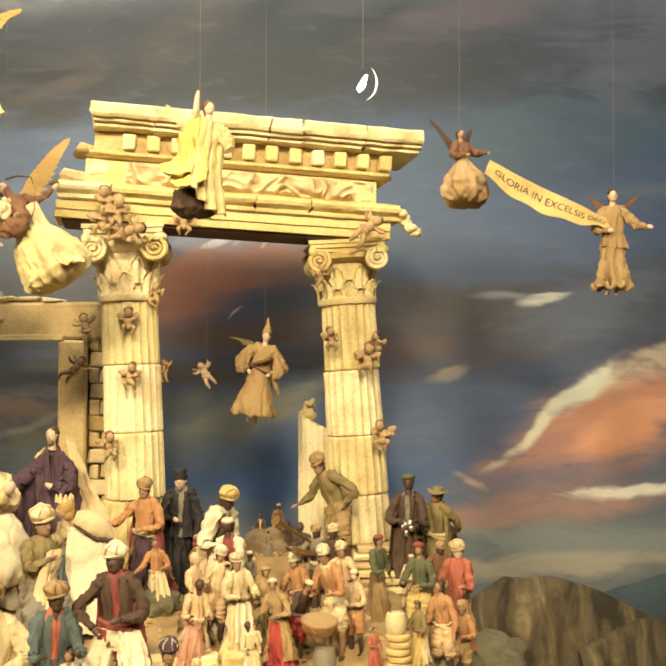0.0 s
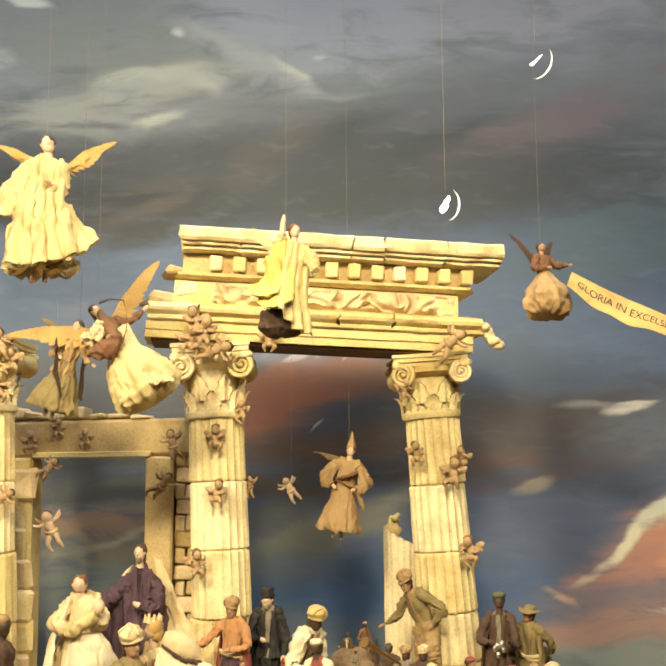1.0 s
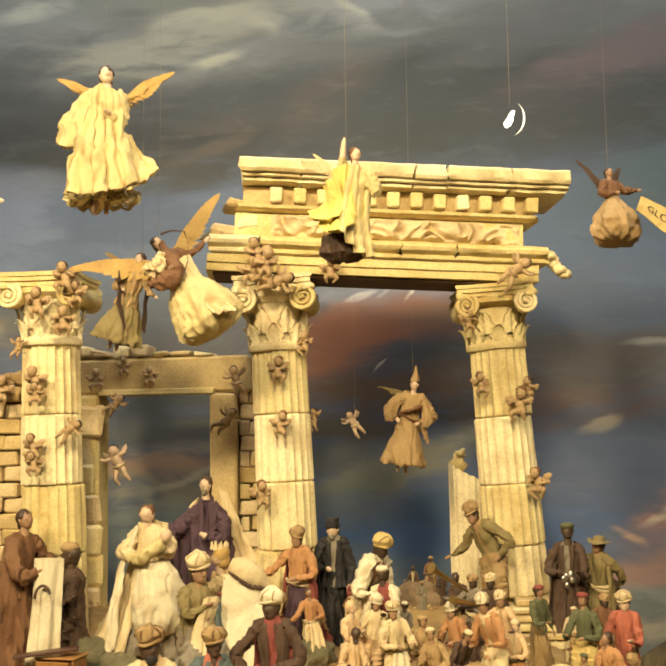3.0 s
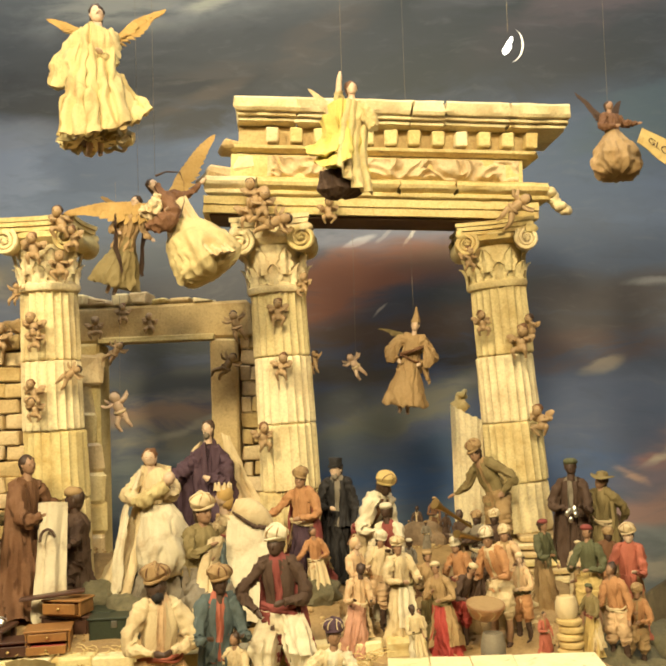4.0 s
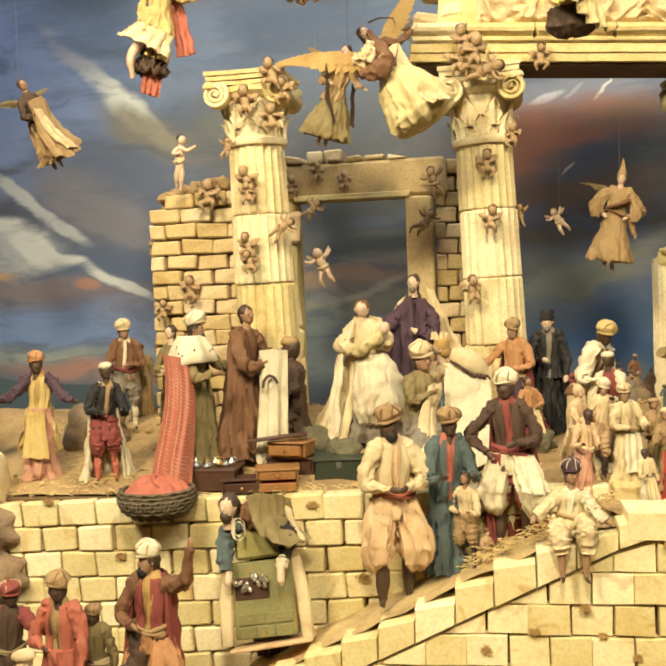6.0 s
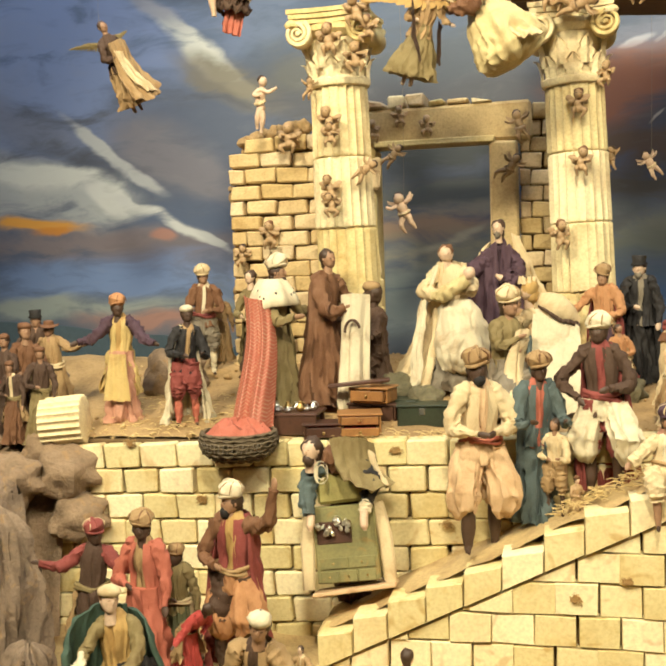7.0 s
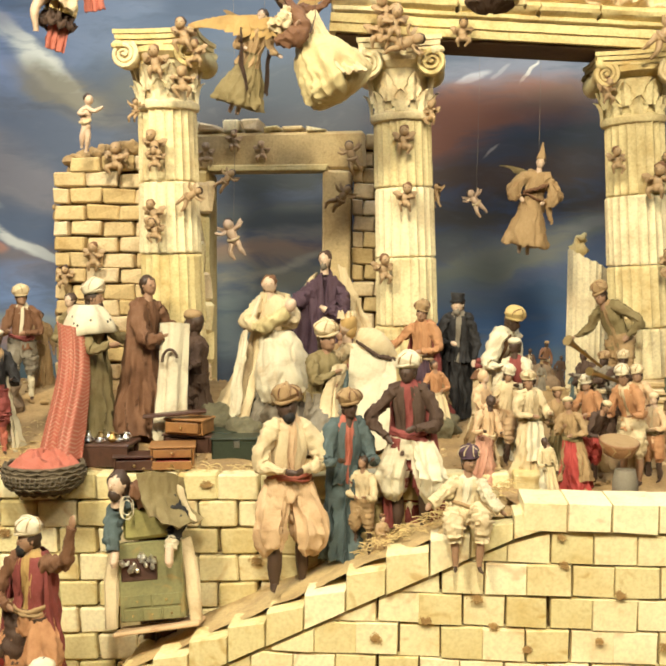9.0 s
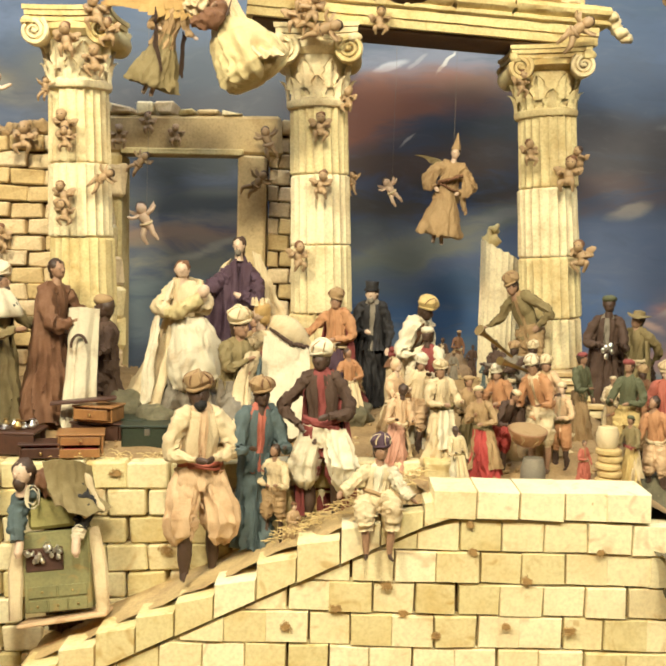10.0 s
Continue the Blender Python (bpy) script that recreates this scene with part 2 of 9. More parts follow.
def painted_sky():
    """Oil-painted storm sky: a graded ground, broad soft patches, then clouds with a crisp crest and a fading body."""
    m, t, b = nodes_of("painted_stormy_sky")
    sep = t.nodes.new("ShaderNodeSeparateXYZ")
    t.links.new(tex_coord(t), sep.inputs[0])
    com = t.nodes.new("ShaderNodeCombineXYZ")
    t.links.new(sep.outputs[0], com.inputs[0])
    t.links.new(sep.outputs[2], com.inputs[1])
    flat = com.outputs[0]

    def tone(r, g, b):
        """A paint colour given in display values, as the albedo that the warm lamps need."""
        lin = [((v / 255 + 0.055) / 1.055) ** 2.4 for v in (r, g, b)]
        return (lin[0] * SKY_TINT[0], lin[1] * SKY_TINT[1], lin[2] * SKY_TINT[2])

    def warp(vec, scale, amount, stretch):
        mp = t.nodes.new("ShaderNodeMapping")
        mp.inputs["Scale"].default_value = (stretch, 1, 1)
        t.links.new(vec, mp.inputs[0])
        n = t.nodes.new("ShaderNodeTexNoise")
        n.inputs["Scale"].default_value, n.inputs["Detail"].default_value = scale, 4
        t.links.new(mp.outputs[0], n.inputs["Vector"])
        s = t.nodes.new("ShaderNodeVectorMath")
        s.operation = "SUBTRACT"
        s.inputs[1].default_value = (0.5, 0.5, 0.5)
        t.links.new(n.outputs["Color"], s.inputs[0])
        k = t.nodes.new("ShaderNodeVectorMath")
        k.operation = "MULTIPLY_ADD"
        k.inputs[1].default_value = (amount * 1.5, amount, 0)
        t.links.new(s.outputs[0], k.inputs[0])
        t.links.new(vec, k.inputs[2])
        return k.outputs[0]

    soft = warp(warp(warp(flat, 1.8, 0.10, 0.6), 5.0, 0.07, 0.6), 13.0, 0.035, 0.5)
    grad = t.nodes.new("ShaderNodeSeparateXYZ")
    t.links.new(soft, grad.inputs[0])
    high = grad.outputs[1]
    lie = t.nodes.new("ShaderNodeMapping")
    lie.inputs["Rotation"].default_value = (0, 0, radians(-8))
    lie.inputs["Scale"].default_value = (0.55, 1.9, 1)
    t.links.new(soft, lie.inputs[0])
    drift = noise_tex(t, lie.outputs[0], 3.2, 5.0, 0.58, 0.35)
    torn = noise_tex(t, lie.outputs[0], 5.5, 6.0, 0.6, 0.5)
    ragged = ramp(t, torn, 0.25, 0.75, 0.25, 1.75)

    col = mixed(t, ramp(t, high, 1.2, 1.7), tone(112, 118, 122), tone(84, 98, 126))
    col = mixed(t, ramp(t, high, 1.75, 2.15), col, tone(82, 84, 92))
    col = mixed(t, ramp(t, high, 2.15, 2.45), col, tone(88, 104, 130))
    col = mixed(t, ramp(t, high, 2.62, 2.86), col, tone(64, 68, 70))
    col = mixed(t, ramp(t, high, 2.98, 3.28), col, tone(102, 105, 103))
    col = mixed(t, ramp(t, high, 3.45, 3.75), col, tone(126, 128, 130))
    col = mixed(t, ramp(t, drift, 0.50, 0.74, 0.0, 0.34), col, tone(66, 68, 72))
    col = mixed(t, ramp(t, drift, 0.22, 0.44, 0.24, 0.0), col, tone(120, 118, 114))
    state = {"col": col}

    def stroke(x, z, rx, rz, angle, colour, strength, below=1.0, edge=0.55):
        """Soft patch round (x, z); its lower side reaches `below` times as far as its upper side."""
        mp = t.nodes.new("ShaderNodeMapping")
        mp.vector_type = "TEXTURE"
        mp.inputs["Location"].default_value = (x, z, 0)
        mp.inputs["Rotation"].default_value = (0, 0, radians(angle))
        mp.inputs["Scale"].default_value = (rx * 1.38, rz * 1.65, 1)
        t.links.new(soft, mp.inputs[0])
        vec = mp.outputs[0]
        if below != 1.0:
            s = t.nodes.new("ShaderNodeSeparateXYZ")
            t.links.new(vec, s.inputs[0])
            under = t.nodes.new("ShaderNodeMath")
            under.operation = "MULTIPLY"
            under.inputs[1].default_value = -1.0 / below
            t.links.new(s.outputs[1], under.inputs[0])
            far = t.nodes.new("ShaderNodeMath")
            far.operation = "MAXIMUM"
            t.links.new(s.outputs[1], far.inputs[0])
            t.links.new(under.outputs[0], far.inputs[1])
            c = t.nodes.new("ShaderNodeCombineXYZ")
            t.links.new(s.outputs[0], c.inputs[0])
            t.links.new(far.outputs[0], c.inputs[1])
            vec = c.outputs[0]
        g = t.nodes.new("ShaderNodeTexGradient")
        g.gradient_type = "SPHERICAL"
        t.links.new(vec, g.inputs[0])
        k = t.nodes.new("ShaderNodeMath")
        k.operation = "MULTIPLY"
        t.links.new(ragged, k.inputs[0])
        t.links.new(g.outputs["Fac"], k.inputs[1])
        state["col"] = mixed(t, ramp(t, k.outputs[0], 0.02, edge + 0.24, 0.0, min(1.0, strength * 1.08)), state["col"], tone(*colour))

    # high grey clouds with cream crests
    stroke(-0.20, 3.34, 0.75, 0.26, 0, (142, 144, 142), 0.8)
    stroke(0.42, 3.44, 0.50, 0.20, 0, (150, 152, 154), 0.7)
    stroke(1.1, 3.62, 0.70, 0.26, 4, (146, 142, 146), 0.7)
    stroke(0.45, 3.58, 0.40, 0.20, 0, (140, 144, 150), 0.7)
    stroke(-0.55, 3.50, 0.55, 0.22, -4, (120, 124, 120), 0.75)
    stroke(-0.15, 3.36, 0.50, 0.12, -5, (122, 124, 112), 0.7)
    stroke(0.22, 3.47, 0.16, 0.10, -30, (150, 152, 156), 0.6)
    stroke(-0.18, 3.29, 0.20, 0.020, 6, (196, 192, 166), 0.80, 1.6, 0.8)
    stroke(0.03, 3.25, 0.08, 0.022, -40, (190, 186, 162), 0.75, 1.6, 0.8)
    stroke(-0.35, 3.21, 0.20, 0.030, 12, (160, 160, 144), 0.8)
    stroke(0.15, 3.38, 0.13, 0.014, -32, (168, 168, 154), 0.7, 1.6, 0.8)
    stroke(0.37, 3.275, 0.10, 0.018, -36, (192, 190, 172), 0.8, 1.6, 0.8)
    stroke(-0.12, 3.135, 0.10, 0.016, 6, (184, 182, 160), 0.8, 1.8, 0.8)
    stroke(-0.46, 3.10, 0.18, 0.030, -8, (150, 150, 138), 0.7)
    stroke(-0.74, 3.33, 0.13, 0.035, 10, (176, 176, 164), 0.8)
    stroke(-0.56, 3.545, 0.07, 0.016, -10, (200, 198, 184), 0.9)
    # pale dots painted in for small glints, not cloud
    stroke(-0.02, 3.435, 0.030, 0.014, -10, (206, 202, 186), 0.8, 1.0, 1.0)
    stroke(0.455, 3.33, 0.022, 0.014, 0, (186, 182, 170), 0.7, 1.0, 1.0)
    stroke(-0.42, 3.27, 0.10, 0.06, 0, (98, 100, 98), 0.6)
    stroke(-0.05, 3.20, 0.12, 0.025, 4, (98, 100, 96), 0.7)
    stroke(0.30, 3.13, 0.30, 0.06, -6, (104, 104, 102), 0.7)
    stroke(-0.10, 3.26, 0.34, 0.055, 4, (164, 162, 146), 0.7)
    stroke(0.20, 3.34, 0.26, 0.040, -30, (156, 156, 150), 0.65)
    stroke(-0.35, 3.18, 0.34, 0.050, 8, (154, 152, 138), 0.7)
    # storm-dark belt with brown and mauve breaks
    stroke(0.75, 2.95, 0.55, 0.17, 4, (58, 63, 62), 0.92)
    stroke(-0.05, 2.93, 0.55, 0.12, 2, (64, 68, 70), 0.88)
    stroke(-0.75, 2.82, 0.50, 0.09, -4, (56, 60, 64), 0.92)
    stroke(0.26, 2.98, 0.22, 0.07, 30, (92, 84, 76), 0.5)
    stroke(-0.22, 2.84, 0.24, 0.05, 14, (104, 92, 80), 0.6)
    stroke(1.28, 3.10, 0.50, 0.075, 24, (106, 92, 92), 0.85)
    stroke(0.95, 3.18, 0.35, 0.07, 24, (92, 92, 94), 0.6)
    stroke(1.02, 2.90, 0.22, 0.10, 20, (64, 66, 68), 0.8)
    stroke(1.62, 2.72, 0.55, 0.16, 14, (84, 102, 112), 0.85)
    stroke(1.95, 3.05, 0.50, 0.22, 20, (108, 108, 112), 0.7)
    stroke(1.55, 2.36, 0.55, 0.14, 6, (92, 108, 136), 0.85)
    stroke(1.95, 2.50, 0.30, 0.04, 10, (126, 134, 134), 0.6)
    # blue gap above the western door
    stroke(-0.45, 2.82, 0.60, 0.10, 0, (44, 48, 51), 0.95)
    stroke(-0.15, 2.74, 0.36, 0.06, 8, (54, 56, 58), 0.9)
    stroke(-0.14, 2.80, 0.16, 0.028, 22, (84, 76, 68), 0.7)
    stroke(-0.50, 2.56, 0.42, 0.10, 0, (74, 90, 116), 0.9)
    stroke(-0.86, 2.55, 0.22, 0.16, 0, (112, 126, 152), 0.85)
    stroke(-0.25, 2.30, 0.34, 0.09, -4, (84, 92, 102), 0.7)
    stroke(-0.78, 2.70, 0.28, 0.05, -6, (110, 118, 134), 0.6)
    # behind the portico
    stroke(0.47, 2.31, 0.34, 0.05, 2, (128, 132, 148), 0.85)
    stroke(0.37, 2.295, 0.055, 0.010, 24, (188, 188, 196), 0.9, 1.3, 0.45)
    stroke(0.46, 2.315, 0.035, 0.005, 36, (160, 160, 168), 0.8, 1.3, 0.45)
    stroke(0.54, 2.305, 0.045, 0.0035, 52, (214, 212, 206), 0.9, 1.3, 0.4)
    stroke(0.48, 2.21, 0.36, 0.07, 5, (152, 102, 80), 0.9, 1.1, 0.7)
    stroke(0.28, 2.12, 0.20, 0.10, 26, (150, 98, 74), 0.9, 1.0, 0.7)
    stroke(0.68, 2.22, 0.20, 0.05, 4, (130, 102, 84), 0.75)
    stroke(0.70, 2.07, 0.32, 0.075, 14, (74, 76, 78), 0.9)
    stroke(0.46, 1.97, 0.40, 0.070, 8, (100, 80, 66), 0.9)
    stroke(0.64, 1.90, 0.36, 0.055, 6, (72, 66, 60), 0.9)
    stroke(0.30, 1.86, 0.26, 0.060, 2, (88, 80, 70), 0.85)
    stroke(0.28, 1.76, 0.26, 0.045, 4, (92, 94, 92), 0.85)
    stroke(0.52, 1.765, 0.36, 0.042, 20, (128, 126, 112), 0.9, 1.5)
    stroke(0.36, 1.69, 0.20, 0.035, 20, (114, 116, 104), 0.85)
    stroke(0.72, 1.835, 0.12, 0.020, 14, (142, 142, 136), 0.75)
    stroke(0.64, 1.62, 0.34, 0.07, 10, (62, 86, 116), 0.9)
    stroke(0.28, 1.60, 0.22, 0.06, 6, (92, 104, 116), 0.85)
    stroke(0.50, 1.50, 0.50, 0.08, 0, (66, 98, 140), 0.9)
    stroke(0.45, 1.40, 0.46, 0.06, 0, (94, 114, 132), 0.8)
    stroke(0.42, 2.045, 0.026, 0.0035, 36, (188, 176, 160), 0.8, 1.3, 0.4)
    # inside the door
    stroke(-0.28, 2.00, 0.36, 0.11, 0, (54, 60, 64), 0.95)
    stroke(-0.28, 1.865, 0.36, 0.045, 0, (107, 109, 104), 0.85)
    stroke(-0.26, 1.815, 0.26, 0.022, 3, (162, 155, 138), 0.85)
    stroke(-0.33, 1.765, 0.24, 0.040, 4, (182, 152, 125), 0.9)
    stroke(-0.30, 1.685, 0.36, 0.060, 6, (157, 152, 130), 0.9)
    stroke(-0.24, 1.725, 0.12, 0.014, 22, (201, 190, 163), 0.7)
    stroke(-0.28, 1.58, 0.36, 0.07, 0, (138, 147, 145), 0.9)
    stroke(-0.25, 1.47, 0.36, 0.07, 0, (143, 152, 151), 0.85)
    # east side: dark band, wisps, sunset
    stroke(1.12, 2.24, 0.36, 0.07, 2, (81, 95, 119), 0.85)
    stroke(1.20, 2.06, 0.55, 0.085, 4, (84, 79, 81), 0.9)
    stroke(1.10, 1.93, 0.40, 0.055, 4, (106, 88, 84), 0.75)
    stroke(1.75, 2.10, 0.40, 0.10, 12, (108, 117, 134), 0.7)
    stroke(1.48, 2.125, 0.09, 0.012, 10, (218, 213, 202), 0.9, 1.7, 0.45)
    stroke(1.36, 2.13, 0.12, 0.014, -4, (150, 150, 152), 0.7)
    stroke(1.15, 1.873, 0.07, 0.014, 16, (161, 150, 136), 0.75, 1.5)
    stroke(1.15, 1.68, 0.36, 0.13, 0, (90, 101, 128), 0.85)
    stroke(1.02, 1.52, 0.26, 0.11, 0, (79, 101, 141), 0.85)
    stroke(1.74, 1.72, 0.46, 0.135, 24, (205, 147, 123), 0.95, 1.1, 0.45)
    stroke(1.82, 1.71, 0.26, 0.06, 26, (232, 167, 130), 0.8)
    stroke(1.42, 1.60, 0.20, 0.06, 24, (176, 132, 121), 0.8)
    stroke(1.50, 1.735, 0.26, 0.018, 38, (227, 222, 198), 0.9, 1.4, 0.45)
    stroke(1.62, 1.815, 0.12, 0.032, 34, (232, 232, 211), 0.9, 1.4, 0.45)
    stroke(1.86, 1.925, 0.24, 0.030, 27, (218, 202, 174), 0.85, 1.8)
    stroke(1.42, 1.52, 0.36, 0.05, 6, (114, 114, 134), 0.7)
    stroke(1.45, 1.42, 0.50, 0.055, 6, (165, 134, 128), 0.9)
    stroke(1.78, 1.475, 0.26, 0.012, 3, (232, 227, 213), 0.9, 1.9, 0.45)
    stroke(1.23, 1.525, 0.060, 0.012, -28, (194, 163, 147), 0.85)
    stroke(1.55, 1.31, 0.50, 0.050, 0, (136, 143, 145), 0.85)
    stroke(1.50, 1.225, 0.60, 0.038, 2, (174, 165, 150), 0.8)
    # west side: blue sky and torn white clouds
    stroke(-1.62, 2.42, 0.60, 0.30, -8, (128, 144, 184), 0.9)
    stroke(-2.25, 2.30, 0.55, 0.45, -10, (134, 146, 176), 0.9)
    stroke(-1.00, 2.12, 0.36, 0.13, -12, (88, 98, 120), 0.85)
    stroke(-1.14, 2.02, 0.26, 0.09, -30, (120, 118, 128), 0.85)
    stroke(-1.75, 2.20, 0.30, 0.06, -20, (122, 128, 148), 0.7)
    stroke(-1.10, 1.70, 0.45, 0.07, -4, (118, 110, 116), 0.8)
    stroke(-1.62, 1.76, 0.40, 0.055, 0, (134, 124, 128), 0.85)
    stroke(-1.40, 1.625, 0.75, 0.075, 0, (116, 138, 182), 0.95)
    stroke(-1.55, 1.525, 0.60, 0.034, 0, (152, 160, 156), 0.9)
    stroke(-1.22, 1.47, 0.30, 0.036, -2, (172, 130, 116), 0.85)
    stroke(-1.86, 1.965, 0.40, 0.095, -4, (168, 172, 178), 0.95, 1.2, 0.4)
    stroke(-1.56, 1.945, 0.28, 0.070, -18, (176, 180, 182), 0.95, 1.2, 0.4)
    stroke(-1.62, 2.005, 0.28, 0.026, -8, (212, 214, 208), 0.95, 1.9, 0.4)
    stroke(-1.38, 1.905, 0.12, 0.030, -36, (206, 208, 204), 0.95, 1.3, 0.4)
    stroke(-1.17, 1.815, 0.22, 0.011, -25, (202, 204, 202), 0.95, 1.8, 0.4)
    stroke(-1.00, 1.735, 0.10, 0.010, -32, (188, 190, 190), 0.85, 1.6, 0.4)
    stroke(-1.40, 2.08, 0.18, 0.014, -40, (184, 186, 186), 0.95, 1.5, 0.4)
    stroke(-1.27, 1.965, 0.10, 0.018, -38, (176, 178, 180), 0.9, 1.4, 0.4)
    stroke(-1.06, 2.41, 0.18, 0.026, -40, (216, 216, 206), 0.95, 1.8, 0.4)
    stroke(-0.92, 2.29, 0.14, 0.018, -36, (178, 178, 164), 0.9, 2.0, 0.45)
    stroke(-1.22, 2.55, 0.16, 0.034, -40, (150, 152, 164), 0.85)
    stroke(-0.93, 2.27, 0.22, 0.055, -24, (124, 116, 98), 0.75)
    stroke(-0.70, 2.30, 0.16, 0.06, -20, (104, 104, 96), 0.6)
    stroke(-1.70, 1.832, 0.22, 0.016, -3, (222, 162, 72), 0.95, 1.4, 0.5)
    stroke(-1.60, 1.805, 0.08, 0.012, 4, (214, 142, 50), 0.8)
    stroke(-1.19, 1.765, 0.05, 0.016, 0, (176, 128, 110), 0.75)

    fine = noise_tex(t, lie.outputs[0], 14, 5.0, 0.62, 0.5)
    col = mixed(t, ramp(t, fine, 0.52, 0.74, 0.0, 0.10), state["col"], tone(150, 150, 148))
    col = mixed(t, ramp(t, fine, 0.28, 0.46, 0.12, 0.0), col, tone(56, 58, 62))
    t.links.new(col, b.inputs["Base Color"])
    b.inputs["Roughness"].default_value = 0.6
    bumped(t, b, noise_tex(t, flat, 70, 4.0, 0.6), 0.06, 0.001)
    return m


def backdrop():
    b = Build()
    R, Y = 1.6, 3.3
    cols = []
    for i in range(13):
        a = radians(90 * i / 12)
        cols.append((-1.9 - R * math.cos(a), Y - R + R * math.sin(a)))
    for i in range(1, 13):
        cols.append((-1.9 + 4.0 * i / 12, Y))
    for i in range(1, 13):
        a = radians(90 - 90 * i / 12)
        cols.append((2.1 + R * math.cos(a), Y - R + R * math.sin(a)))
    vs = [(x, y, z) for x, y in cols for z in (0.3, 1.2, 2.1, 3.0, 3.9)]
    fs = [(i * 5 + j, (i + 1) * 5 + j, (i + 1) * 5 + j + 1, i * 5 + j + 1) for i in range(len(cols) - 1) for j in range(4)]
    b.add(vs, fs)
    return solo("backdrop", b, painted_sky(), "curved backdrop painted with a stormy sunset sky", "backdrop", kind="structure", sharp=60)


backdrop()


def fbm(x, y, z, oct=4):
    s, a = 0.0, 1.0
    for _ in range(oct):
        s += a * noise.noise(Vector((x, y, z)))
        x, y, z, a = x * 2.1, y * 2.1, z * 2.1, a * 0.5
    return s


# painted hills that stand before the backdrop
def hill(x0, x1, y, top, mat, label, seed):
    b = Build()

    def fn(u, v):
        x = x0 + (x1 - x0) * u
        zt = top(x) + 0.02 * fbm(x * 3 + seed, 1.3, 0.2)
        z = 0.5 + (zt - 0.5) * v
        bulge = 0.16 * (1 - v) ** 0.7 + 0.035 * fbm(x * 5 + seed, z * 5, 0.5) * (1 - v * 0.7)
        return (x, y - bulge, z)

    b.sheet(fn, 48, 24, thick=0.02)
    return solo("hill", b, mat, label, "hill", kind="structure")


def hill_paint():
    """Broad brush strokes running down the slope, light ochre over dark umber."""
    m, t, b = nodes_of("painted_hill")
    vec = tex_coord(t)
    slant = t.nodes.new("ShaderNodeMapping")
    slant.inputs["Rotation"].default_value = (0, radians(-52), 0)
    slant.inputs["Scale"].default_value = (11, 4, 3.2)
    t.links.new(vec, slant.inputs[0])
    stroke = noise_tex(t, slant.outputs[0], 1.0, 4.0, 0.55, 1.2)
    grain = noise_tex(t, vec, 70, 4.0, 0.6)
    col = mixed(t, ramp(t, stroke, 0.36, 0.66, 0.0, 1.0), (0.030, 0.024, 0.013), (0.14, 0.105, 0.052))
    col = mixed(t, ramp(t, stroke, 0.60, 0.76, 0.0, 0.7), col, (0.33, 0.26, 0.14))
    col = mixed(t, ramp(t, grain, 0.45, 0.75, 0.0, 0.35), col, (0.06, 0.045, 0.025))
    t.links.new(col, b.inputs["Base Color"])
    b.inputs["Roughness"].default_value = 0.9
    bumped(t, b, mixed(t, 0.2, stroke, grain), 0.6, 0.012)
    return m


HILL = hill_paint()
HILL_FAR = surface("painted_far_hill", (0.045, 0.070, 0.085), (0.03, 0.045, 0.05), 0.9, 4, 60, 0.6, 0.3, 0.003)
HILL_X, HILL_Z = (1.05, 1.207, 1.289, 1.426, 1.563, 1.701, 1.784, 2.2), (1.06, 1.176, 1.227, 1.224, 1.180, 1.110, 1.068, 0.98)
hill(1.05, 2.2, 3.16, lambda x: float(np.interp(x, HILL_X, HILL_Z)), HILL, "brown-green painted hill before the sky backdrop", 3.1)
hill(1.50, 2.5, 3.06, lambda x: 1.00 + 0.10 * math.sin(min(1.0, (x - 1.50) / 0.26) * math.pi / 2), HILL, "ochre painted foothill before the larger hill", 6.2)
hill(1.45, 3.0, 3.25, lambda x: 1.153 + 0.217 * (x - 1.66), HILL_FAR, "dark blue painted mountain before the sky backdrop", 8.4)
hill(-2.9, -0.45, 3.2, lambda x: 1.462 - 0.03 * (x + 1.7) ** 2 - 0.10 * max(0.0, x + 1.55), HILL_FAR, "dark blue-green painted ridge before the sky backdrop", 5.7)


# ---------------------------------------------------------------- grounds
def ramp_line(x):
    return min(1.244, 1.180 + 0.478 * (x - 0.298))


def terrace_z(x, y):
    return 1.272 + 0.25 * max(0.0, min(y, 2.55) - 2.02) + 0.008 * fbm(x * 9, y * 9, 0.7)


def terrace():
    b = Build()

    def front(x):
        s = min(1.0, max(0.0, (x - 0.36) / 0.05))
        return 2.075 * (1 - s) + 1.885 * s

    def fn(u, v):
        x = -1.9 + 2.85 * u
        y = front(x) + (3.1 - front(x)) * v
        z = terrace_z(x, y)
        z -= 0.5 * max(0.0, x - 0.80) + 0.12 * max(0.0, y - 2.62) - 0.02 * max(0.0, -0.9 - x)
        return (x, y, z)

    b.sheet(fn, 160, 60)
    ob = solo("ground", b, EARTH, "trodden earth terrace strewn with straw", "ground", kind="structure", sharp=80)
    b = Build()
    b.sheet(lambda u, v: (-0.34 + 0.78 * u, 1.885 + 0.20 * v, min(1.262, ramp_line(-0.34 + 0.78 * u) + 0.062) + 0.008 * fbm(u * 9, v * 4, 0.3)), 60, 14)
    solo("ground", b, SAND, "dusty sloping ramp of earth between the two walls", "ramp", kind="structure", sharp=80)
    b = Build()
    b.sheet(lambda u, v: (-2.2 + 4.6 * u, 1.15 + 2.0 * v, 0.76 + 0.02 * fbm(u * 12, v * 6, 0.9)), 70, 30)
    solo("ground", b, SAND, "sandy earth of the lower ground", "ground", kind="structure", sharp=80)
    return ob


terrace()


